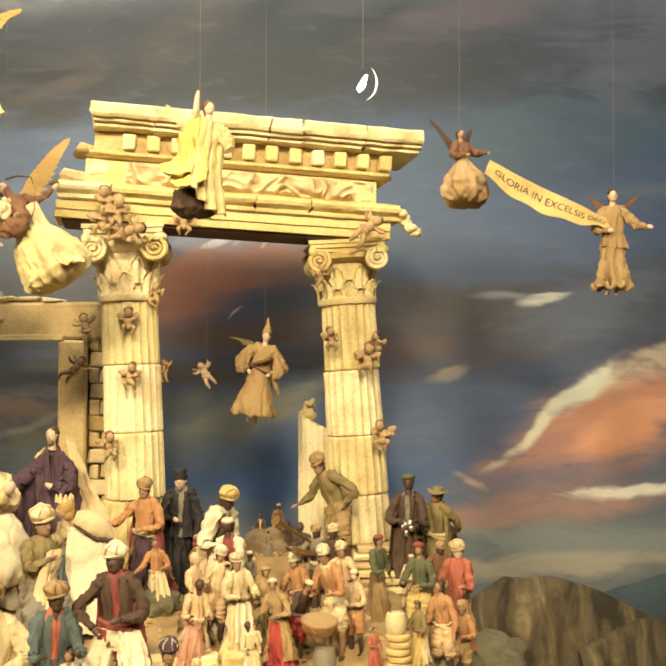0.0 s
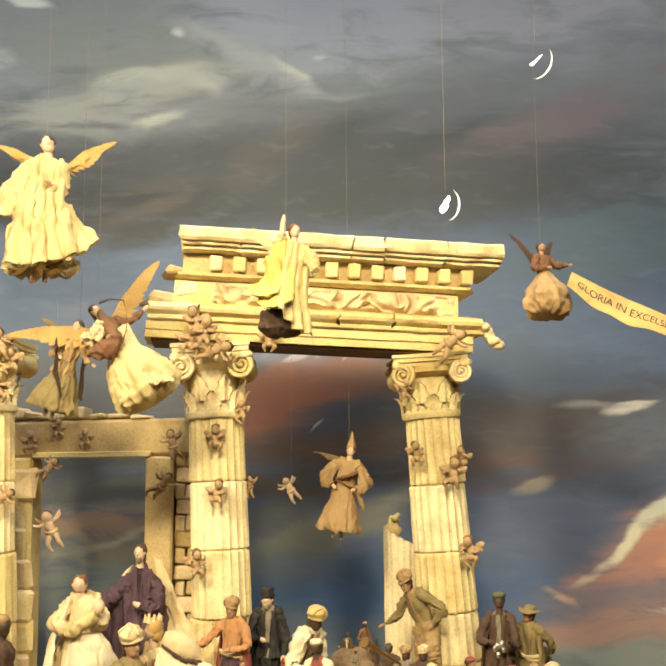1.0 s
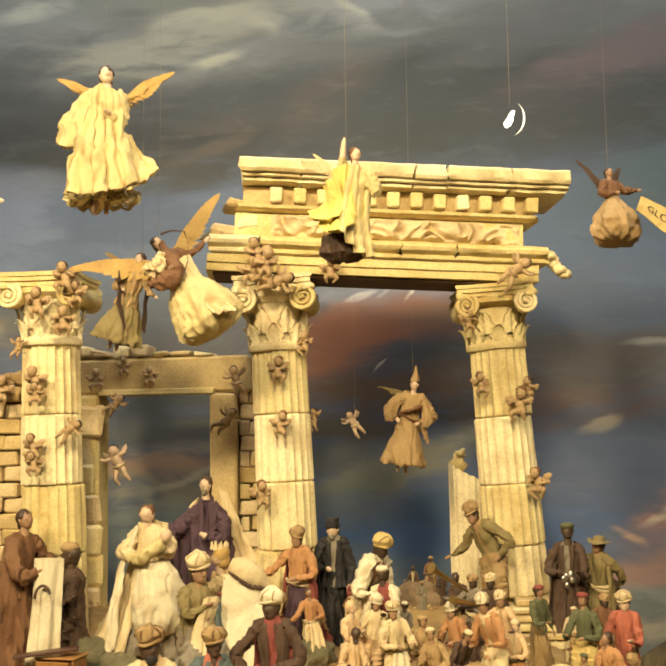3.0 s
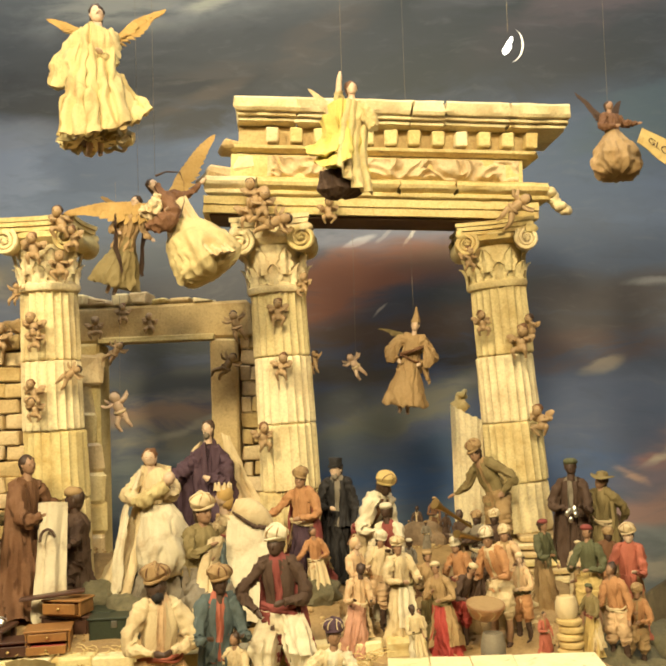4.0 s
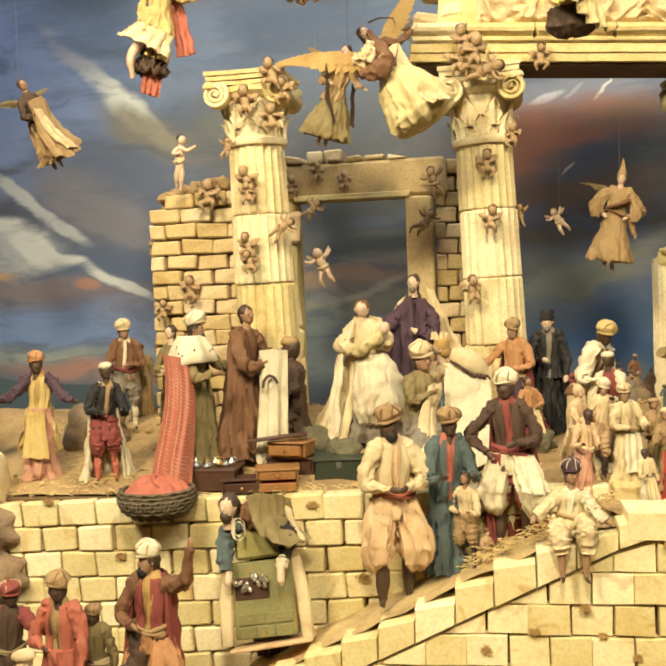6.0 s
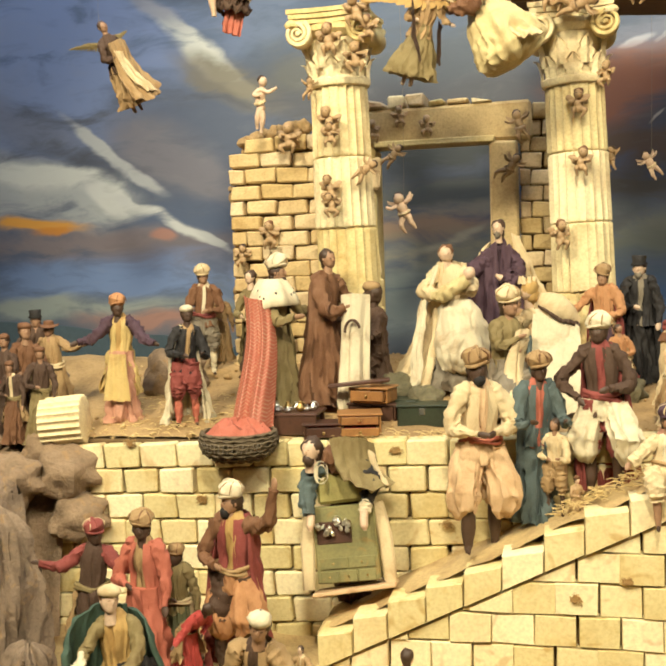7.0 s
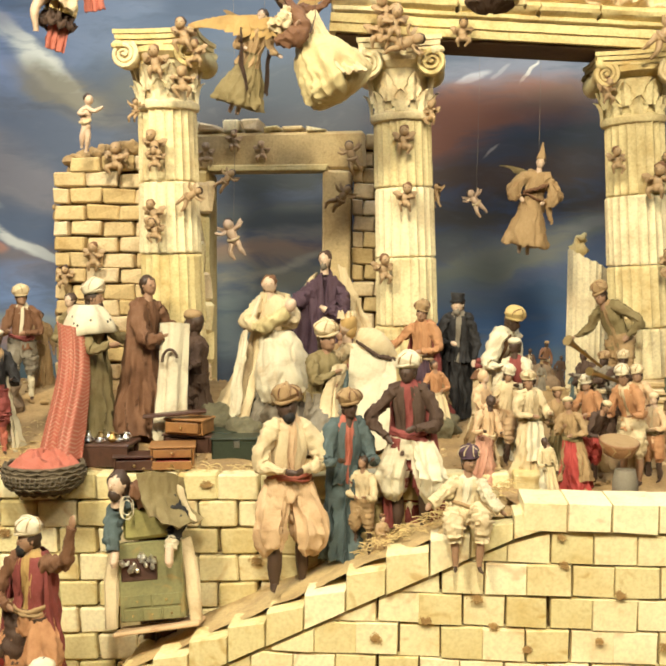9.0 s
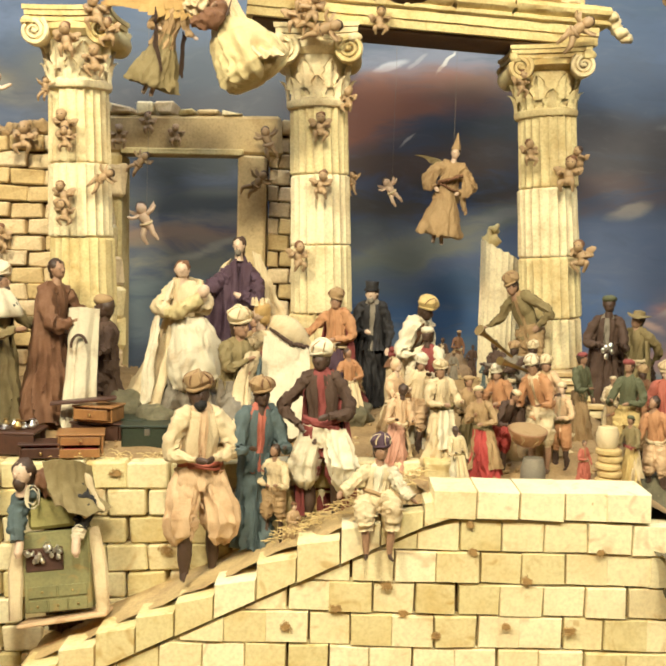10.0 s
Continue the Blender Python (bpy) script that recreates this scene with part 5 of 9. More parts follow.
def standing(at, height, robe, top, skin="fair", hat="none", hatkey="cream", arms=("down", "down"), face=0, sleeve=None, cloak=None, legs=False,
             flare=1.0, lean=0, tip=0, seed=1, label="", sash=None, beard=None, hair="hair", apron=None, shirt=None, over=None, bend=(0, 0), plain=False, fat=1.0, extra=None):
    d = Doll(seed)
    rng = d.rng
    sleeve = sleeve or top
    if not plain:
        shirt = shirt or rng.choice((None, "cream", None, None, None, "tan", None))
        over = over or (rng.choice((None, None, top, "cream", "tan")) if not legs else None)
        sash = sash or rng.choice((None, None, "maroon", "olive", "cream"))
    if legs:
        step = rng.uniform(-0.035, 0.035)
        for s in (-1, 1):
            st = s * step
            d.limb(robe, [(s * 0.045, 0, 0.52), (s * 0.060, -0.02 + st, 0.38), (s * 0.070 * flare, -0.01 + st, 0.28), (s * 0.066, -0.01 + st, 0.215)], [0.078, 0.074 * min(flare, 1.15), 0.066 * min(flare, 1.15), 0.036], 1.0, 0.16)
            d.limb(skin if legs == "bare" else legs if isinstance(legs, str) else "umber", [(s * 0.068, -0.01 + st, 0.25), (s * 0.072, 0.006 + st, 0.11), (s * 0.072, st, 0.02)], [0.030, 0.033, 0.020])
            d.use("umber")
            d.tube([(s * 0.074, 0.022 + st, 0.016), (s * 0.078, -0.03 + st, 0.017), (s * 0.084, -0.085 + st, 0.010)], [0.020, 0.024, 0.010], 8, 0.7)
        d.gown(robe, [(0.112 * flare, 0.37 if flare < 1.3 else 0.25), (0.114 * flare, 0.40 if flare < 1.3 else 0.28), (0.106, 0.47), (0.088, 0.56)], 7, 0.15, rings=20)
    else:
        d.gown(robe, [(0.178 * flare, 0.0), (0.170 * flare, 0.02), (0.148 * flare, 0.14), (0.130 * flare, 0.28), (0.114, 0.42), (0.095, 0.56)], 9, 0.26, rings=24, c=(0.012 * rng.uniform(-1, 1), 0.02 * rng.uniform(-1, 1), 0))
    if over:
        gap = rng.uniform(30, 70)
        low = rng.uniform(0.10, 0.26)
        for q in (1.0, 0.94):
            d.gown(over, [(0.182 * flare * q, low), (0.165 * flare * q, low + 0.10), (0.128 * q, 0.44), (0.106 * q, 0.56)], 8, 0.20, 0.8, arc=(-90 + gap, 270 - gap))
    prof = [(0.108, 0.45), (0.098, 0.50), (0.084, 0.57), (0.090, 0.68), (0.095, 0.74), (0.074, 0.800), (0.034, 0.850)]
    if shirt:
        d.gown(shirt, [(r * 0.93, z) for r, z in prof], 9, 0.12, 0.72)
        gap = rng.uniform(12, 24)
        for q in (1.06, 1.0):
            d.gown(top, [(r * q * (1.12 if z < 0.5 else 1 if z < 0.70 else 0.90), min(z, 0.825)) for r, z in prof], 7, 0.10, 0.74, arc=(-90 + gap, 270 - gap), n=60)
    else:
        d.gown(top, prof, 9, 0.12, 0.72)
    if sash:
        d.use(sash)
        for k in range(2):
            d.tube([((0.098 + 0.004 * k) * math.cos(t), 0.078 * math.sin(t), 0.540 + 0.022 * k + 0.012 * math.sin(2 * t + k)) for t in [2 * math.pi * i / 20 for i in range(21)]], 0.017, 7, caps=False)
    if apron:
        d.use(apron)
        d.sheet(lambda u, v: (0.14 * (v - 0.5) * (1 + 0.5 * u), -0.100 - 0.055 * u - 0.012 * math.sin(v * 14), 0.54 - 0.36 * u), 12, 14, thick=0.008)
    if cloak:
        for q in (1.0, 0.93):
            d.gown(cloak, [(0.225 * flare * q, 0.02), (0.205 * flare * q, 0.10), (0.168 * q, 0.32), (0.138 * q, 0.55), (0.118 * q, 0.74), (0.066 * q, 0.83)], 8, 0.20, 0.78, (0, 0.018, 0), arc=(-28, 208), rings=22)
    d.arm("l", arms[0], sleeve, skin, fat=fat)
    d.arm("r", arms[1], sleeve, skin, fat=fat)
    d.head((0, -0.012, 0.915 if hat in ("none", "veil", "cap") else 0.880), 0.056, skin, hat, hatkey, hair, beard=beard)
    if extra:
        extra(d)
    return d.set_down("figurine", at, height, label, "figurine", face, lean, tip, GROUP, bend)


def kneeling(at, height, robe, top, skin="fair", hat="none", hatkey="cream", arms=("pray", "pray"), face=0, sleeve=None, cloak=None, seed=1, label="", lean=0, tip=0, wide=1.0, hair="hair", extra=None):
    """Kneeling or seated with the robe spread on the ground; the height is what is seen."""
    d = Doll(seed)
    d.gown(robe, [(0.30 * wide, 0.0), (0.30 * wide, 0.03), (0.26 * wide, 0.16), (0.20 * wide, 0.32), (0.145, 0.46)], 9, 0.24, 0.85, rings=22)
    d.use(robe)
    d.limb(robe, [(0.07, -0.04, 0.36), (0.11 * wide, -0.20 * wide, 0.24), (0.10 * wide, -0.24 * wide, 0.04)], [0.10, 0.11, 0.12])
    d.limb(robe, [(-0.07, -0.04, 0.34), (-0.12 * wide, -0.17 * wide, 0.20), (-0.12 * wide, -0.20 * wide, 0.03)], [0.10, 0.11, 0.12])
    d.gown(top, [(0.150, 0.38), (0.135, 0.50), (0.150, 0.62), (0.150, 0.68), (0.10, 0.75), (0.050, 0.78)], 9, 0.14, 0.75)
    if cloak:
        for q in (1.0, 0.93):
            d.gown(cloak, [(0.36 * wide * q, 0.0), (0.32 * wide * q, 0.12), (0.25 * wide * q, 0.32), (0.20 * q, 0.55), (0.165 * q, 0.68), (0.09 * q, 0.77)], 7, 0.12, 0.85, (0, 0.02, 0), arc=(-35, 215))
    d.arm("l", arms[0], sleeve or top, skin, 0.70, 0.13, 1.25)
    d.arm("r", arms[1], sleeve or top, skin, 0.70, 0.13, 1.25)
    d.head((0, -0.02, 0.885 if hat in ("none", "veil", "cap") else 0.85), 0.078, skin, hat, hatkey, hair)
    if extra:
        extra(d)
    return d.set_down("figurine", at, height, label, "figurine", face, lean, tip, GROUP)


def sitting(at, height, robe, top, skin="fair", hat="none", hatkey="cream", arms=("out", "out"), face=0, seed=1, label="", sash=None):
    """Seated on an edge with both legs hanging; at is the seat, the height goes from seat to crown."""
    d = Doll(seed)
    d.gown(robe, [(0.20, -0.02), (0.21, 0.05), (0.19, 0.16), (0.15, 0.26)], 8, 0.16, 0.8)
    for s in (-1, 1):
        sw = 0.05 * s
        d.limb(robe, [(s * 0.09, 0.0, 0.10), (s * 0.17, -0.20, 0.12 + sw), (s * 0.18, -0.30, 0.05 + sw), (s * 0.17, -0.32, -0.18)], [0.130, 0.135, 0.130, 0.090], 1.0, 0.4)
        d.limb(skin, [(s * 0.17, -0.32, -0.14), (s * 0.16, -0.30, -0.30), (s * 0.15, -0.31, -0.50)], [0.050, 0.055, 0.034])
        d.use("umber")
        d.tube([(s * 0.15, -0.27, -0.52), (s * 0.16, -0.34, -0.525), (s * 0.18, -0.44, -0.54)], [0.036, 0.044, 0.016], 8, 0.7)
    prof = [(0.185, 0.12), (0.165, 0.24), (0.165, 0.40), (0.175, 0.52), (0.13, 0.60), (0.06, 0.64)]
    d.gown("white", [(r * 0.93, z) for r, z in prof], 9, 0.12, 0.75)
    d.gown(top, [(r * 1.04, z) for r, z in prof[:-1]], 8, 0.14, 0.78, arc=(-62, 242))
    d.use(sash or "tan")
    d.tube([(0.17 * math.cos(t), 0.13 * math.sin(t), 0.25 + 0.02 * math.sin(2 * t)) for t in [2 * math.pi * i / 18 for i in range(19)]], 0.03, 7, caps=False)
    for s, how in ((-1, arms[0]), (1, arms[1])):
        e, h = ARMS[how]
        pts = [(s * 0.13, 0, 0.57), (s * e[0] * 1.5, e[1] * 1.5, 0.57 + (e[2] - 0.795) * 1.5), (s * h[0] * 1.5, h[1] * 1.5, 0.50 + (h[2] - 0.795) * 1.6)]
        d.limb("white" if s > 0 else top, pts, [0.085, 0.085, 0.080], 1.0, 0.4)
        d.use(skin)
        w = (Vector(pts[2]) - Vector(pts[1])).normalized()
        d.tube([pts[2], Vector(pts[2]) + w * 0.05, Vector(pts[2]) + w * 0.10], [0.028, 0.036, 0.014], 8, 0.6)
    d.head((0, -0.02, 0.79), 0.112, skin, hat, hatkey)
    return d.set_down("figurine", at, height, label, "figurine", face, 0, 0, GROUP, hip=0.1)


def thread_to(at, top=3.95):
    b = Build()
    b.tube([at, (at[0] + 0.004, at[1] + 0.004, (at[2] + top) / 2), (at[0], at[1], top)], 0.0004, 5)
    return solo("hanging_thread", b, paint("grey"), "thin grey thread holding a hanging figurine", "thread", group="hanging threads")


def angel(at, height, gown, top, wing="gold", arms=("out", "fold"), face=0, lean=0, tip=0, seed=1, label="", hat="none", hatkey="cream", spread=0.40, rise=0.28,
          flare=1.25, sash=None, scarf=None, skin="fair", thread=True, bare=True, puff=False, over=None, fat=1.0, extra=None, ruffle=True, depth=0.32, sides=(-1, 1), crisp=1.0):
    d = Doll(seed)
    d.crisp = crisp
    if puff:
        d.gown(gown, [(0.13, -0.03), (0.25, 0.0), (0.315, 0.08), (0.315, 0.20), (0.255, 0.36), (0.150, 0.50), (0.092, 0.58)], 9, 0.15, 0.9, rings=36)
    else:
        d.gown(gown, [(0.205 * flare, 0.075), (0.220 * flare, 0.085), (0.19 * flare, 0.20), (0.150 * flare, 0.34), (0.115, 0.47), (0.092, 0.58)], 9, depth, 0.8, rings=26)
    if over:
        d.gown(over, [(0.235 * flare, 0.17), (0.215 * flare, 0.20), (0.175 * flare, 0.32), (0.13, 0.46), (0.10, 0.58)], 7, 0.24, 0.85, (0.015, -0.01, 0), rings=24)
        d.gown(over, [(0.185, 0.36), (0.165, 0.42), (0.125, 0.52), (0.10, 0.60)], 7, 0.24, 0.85, (-0.015, -0.02, 0), rings=16)
    if ruffle and not puff:
        d.use(gown)
        ring, rad = [], []
        for i in range(61):
            t = 2 * math.pi * i / 60
            q = 0.205 * flare * (1 + 0.07 * math.sin(9 * t + seed) + 0.05 * math.sin(17 * t))
            ring.append((q * math.cos(t), 0.8 * q * math.sin(t), 0.085 + 0.022 * math.sin(11 * t + seed) + 0.012 * math.sin(5 * t)))
            rad.append(0.022 + 0.007 * math.sin(13 * t))
        rad[60] = rad[0]
        d.tube(ring, rad, 9, caps=False, fold=0.5)
        # umber disc inside the hem paints the shade of the hollow gown
        d.use("umber")
        d.lathe([(0.15 * flare, 0.080), (0.16 * flare, 0.100)], 40, fn=lambda a, l, q: q * 0.93 / math.sqrt(math.cos(a) ** 2 + (math.sin(a) / 0.8) ** 2))
    d.gown(top, [(0.135, 0.44), (0.125, 0.49), (0.098, 0.57), (0.110, 0.68), (0.112, 0.76), (0.080, 0.815), (0.040, 0.845)], 9, 0.16, 0.78)
    if bare:
        for s in (-1, 1):
            d.limb(skin, [(s * 0.035, 0, 0.14), (s * 0.04, -0.01, 0.04), (s * 0.045, -0.02, 0.0)], [0.026, 0.020, 0.016])
    if sash:
        d.use(sash)
        d.tube([(0.112 * math.cos(t), 0.088 * math.sin(t), 0.57 + 0.02 * math.sin(2 * t)) for t in [2 * math.pi * i / 18 for i in range(19)]], 0.02, 7, caps=False)
    if scarf:
        d.use(scarf)
        d.sheet(lambda u, v: (-0.14 + 0.24 * u + 0.05 * v, -0.13 - 0.04 * math.sin(u * 3) - 0.012 * math.sin(v * 15), 0.76 - 0.42 * u - 0.13 * v), 16, 10, thick=0.012)
        d.sheet(lambda u, v: (0.10 + 0.10 * u + 0.06 * v, 0.06 + 0.03 * math.sin(v * 12), 0.66 - 0.38 * u - 0.05 * v), 14, 8, thick=0.012)
    d.arm("l", arms[0], top, skin, fat=fat)
    d.arm("r", arms[1], top, skin, fat=fat)
    d.wings(wing, spread, rise, sides=sides)
    d.head((0, -0.012, 0.925), 0.058, skin, hat, hatkey)
    if extra:
        extra(d)
    ob = d.set_down("angel_figurine", at, height, label, "figurine", face, lean, tip, "hanging angel figurines")
    if thread:
        m = ob.rotation_euler.to_matrix()
        thread_to(tuple(Vector(at) + m @ Vector((0, 0.02 * height, 0.95 * height))))
    return ob


def cherub(at, size, seed, face=0, lean=0, tip=0, kind="head", skin="clay", label="small clay cherub fixed to the ruin", group="small cherubs", thread=False):
    """kind head: a head over little wings; body: a whole small putto in flight."""
    size *= 1.3 if kind == "head" else 1.0
    d = Doll(seed)
    rng = d.rng
    if kind == "head":
        tilt = rng.uniform(-0.12, 0.12)
        d.use(skin)
        d.blob((tilt, -0.12, 0.27), (0.155, 0.165, 0.175), 12, 9, 0.08, 5)
        d.blob((tilt, -0.27, 0.25), (0.03, 0.035, 0.045), 6, 5)
        d.use("hair")
        for q in (-1, 1):
            d.blob((tilt + q * 0.062, -0.262, 0.30), (0.028, 0.02, 0.014), 6, 4)
        d.use(rng.choice(("brown", "hair", skin)))
        d.blob((tilt, -0.06, 0.35), (0.165, 0.165, 0.155), 12, 8, 0.3, 9)
        d.use(skin)
        d.blob((0, -0.02, -0.02), (0.16, 0.13, 0.20), 12, 8, 0.2, 6)
        d.blob((0.02, -0.05, -0.20), (0.17, 0.14, 0.13), 12, 8, 0.2, 6)
        for s in (-1, 1):
            d.blob((s * 0.24, 0.04, 0.10 + rng.uniform(-0.04, 0.06)), (0.19, 0.05, 0.10), 10, 7, 0.35, 7, rot(0, -s * 28, 0))
            d.blob((s * 0.20, 0.03, 0.00), (0.15, 0.05, 0.08), 10, 7, 0.35, 7, rot(0, -s * 10, 0))
            d.limb(skin, [(s * 0.13, -0.05, 0.08), (s * 0.26, -0.14, -0.02 + 0.1 * rng.random()), (s * rng.uniform(0.02, 0.3), -0.22, rng.uniform(-0.05, 0.15))], [0.065, 0.055, 0.04])
            d.limb(skin, [(s * 0.08, -0.06, -0.22), (s * rng.uniform(0.10, 0.26), -0.20, rng.uniform(-0.34, -0.22)), (s * rng.uniform(0.05, 0.22), -0.10, -0.50)], [0.085, 0.075, 0.04])
    elif kind == "stand":
        d.use(skin)
        d.blob((0.05, 0, 0.40), (0.085, 0.090, 0.10), 12, 9)
        d.use("hair")
        d.blob((0.025, 0.01, 0.435), (0.090, 0.090, 0.080), 12, 8, 0.25, 9)
        d.limb(skin, [(0.04, 0, 0.30), (0.0, 0, 0.14), (-0.02, 0, -0.02), (0.0, 0, -0.10)], [0.060, 0.095, 0.085, 0.080])
        d.limb(skin, [(0.04, -0.05, 0.24), (0.18, -0.08, 0.18), (0.34, -0.06, 0.26)], [0.045, 0.038, 0.026])
        d.limb(skin, [(0.0, -0.06, 0.24), (-0.10, -0.10, 0.14), (0.04, -0.15, 0.12)], [0.045, 0.040, 0.028])
        d.limb(skin, [(-0.02, 0.0, -0.06), (0.03, -0.03, -0.28), (-0.02, 0.02, -0.56)], [0.080, 0.058, 0.030])
        d.limb(skin, [(0.02, -0.02, -0.06), (-0.06, -0.05, -0.26), (-0.10, 0.03, -0.48)], [0.080, 0.056, 0.030])
        d.limb("cream", [(-0.10, -0.06, -0.02), (0.0, -0.11, -0.03), (0.10, -0.04, 0.04)], [0.035, 0.045, 0.030], 1.0, 0.4)
    else:
        d.use(skin)
        d.blob((0, 0, 0.36), (0.13, 0.13, 0.145), 12, 9)
        d.use("hair")
        d.blob((0, 0.035, 0.41), (0.135, 0.13, 0.12), 12, 8, 0.25, 9)
        d.use(skin)
        d.blob((0, 0.0, 0.12), (0.13, 0.10, 0.17), 12, 9, 0.15, 5)
        d.blob((0, 0.0, -0.05), (0.125, 0.11, 0.11), 12, 8, 0.15, 5)
        a = rng.uniform(-0.2, 0.2)
        d.limb(skin, [(-0.07, 0, -0.08), (-0.12 + a, -0.07, -0.28), (-0.10 + a, 0.02, -0.48)], [0.08, 0.06, 0.035])
        d.limb(skin, [(0.07, 0, -0.08), (0.13 + a, -0.03, -0.27), (0.17 + a, 0.06, -0.45)], [0.08, 0.06, 0.035])
        d.limb(skin, [(-0.11, 0, 0.22), (-0.25, -0.06, 0.20), (-0.36, -0.1, 0.28)], [0.05, 0.042, 0.03])
        d.limb(skin, [(0.11, 0, 0.22), (0.24, -0.06, 0.24), (0.36, -0.1, 0.32)], [0.05, 0.042, 0.03])
        for s in (-1, 1):
            d.use(skin)
            d.sheet(lambda u, v, s=s: (s * (0.05 + 0.26 * u), 0.10 + 0.05 * u, 0.25 + 0.20 * u - 0.16 * v * (1 - 0.4 * u)), 8, 4, thick=0.02)
        d.use("cream" if skin == "fair" else skin)
        d.tube([(0.14 * math.cos(t), 0.12 * math.sin(t), 0.0 + 0.04 * math.sin(t)) for t in [2 * math.pi * i / 14 for i in range(15)]], 0.04, 6, caps=False)
    ob = d.set_down("cherub_figurine", at, size, label, "figurine", face, lean, tip, group)
    if thread:
        thread_to((at[0], at[1] + 0.02 * size, at[2] + 0.3 * size), at[2] + 0.6)
    return ob

# ---------------------------------------------------------------- figurines with drapery of their own
def mother(at, height, seed):
    d = Doll(seed)
    d.crisp = 0.8
    d.gown("grey", [(0.25, 0.0), (0.24, 0.05), (0.20, 0.18), (0.16, 0.36)], 8, 0.20, 0.85, (0.06, -0.03, 0), rings=20)
    d.gown("white", [(0.05, 0.12), (0.15, 0.15), (0.190, 0.23), (0.195, 0.34), (0.170, 0.46), (0.140, 0.56), (0.09, 0.63)], 6, 0.12, 0.85, (0.10, -0.13, 0), rings=30)
    d.gown("cream", [(0.12, 0.50), (0.115, 0.60), (0.115, 0.70), (0.105, 0.78), (0.070, 0.835), (0.034, 0.86)], 7, 0.14, 0.78, (0.02, -0.01, 0))
    d.limb("cream", [(-0.07, 0.0, 0.81), (-0.13, -0.10, 0.67), (0.02, -0.20, 0.64)], [0.050, 0.058, 0.036], 1.0, 0.35)
    d.limb("cream", [(0.09, 0.0, 0.81), (0.17, -0.10, 0.71), (0.10, -0.20, 0.68)], [0.050, 0.056, 0.036], 1.0, 0.35)
    d.limb("ivory", [(-0.06, -0.21, 0.64), (0.05, -0.24, 0.67), (0.17, -0.20, 0.76)], [0.035, 0.055, 0.045], 1.0, 0.35)
    d.use("fair")
    d.blob((0.18, -0.20, 0.80), (0.040, 0.042, 0.046), 10, 8)
    d.head((0.0, -0.02, 0.925), 0.058, "fair", "none", "cream", "brown", turn=35)
    d.drape("cream", [(-0.03, -0.06, 0.86), (-0.08, 0.0, 0.87), (0.0, 0.07, 0.88), (0.10, 0.06, 0.86)], [(-0.14, -0.26, 0.0), (-0.36, -0.12, 0.0), (-0.40, 0.12, 0.02), (0.12, 0.22, 0.04)], 6, 0.034, -0.05, 30, 60)
    d.drape("white", [(-0.07, -0.08, 0.85), (-0.11, -0.02, 0.83)], [(-0.17, -0.26, 0.08), (-0.25, -0.18, 0.02)], 2, 0.022, 0.03, 24, 16)
    return d.set_down("figurine", at, height, "seated woman figurine in a wide white gown holding a bundle", "figurine", 0, 0, 0, GROUP)


def held_cloth():
    """A long white cloth that hangs from the friar's hands to the ground."""
    d = Doll(107)
    d.drape("white", [(-0.345, 2.235, 1.580), (-0.315, 2.215, 1.584), (-0.282, 2.235, 1.580)], [(-0.352, 2.205, 1.330), (-0.325, 2.195, 1.328), (-0.288, 2.225, 1.330)], 2, 0.012, 0.004, 30, 36, 0.003)
    d.use("umber")
    d.tube([(-0.316 + 0.017 * math.cos(t), 2.198, 1.500 + 0.026 * math.sin(t)) for t in [0.3 + 2.9 * i / 14 for i in range(15)]], 0.0032, 7)
    return solo("hanging_cloth", d, d.paints, "long white cloth with a dark loop hanging from the friar's hands", "cloth", sharp=60)


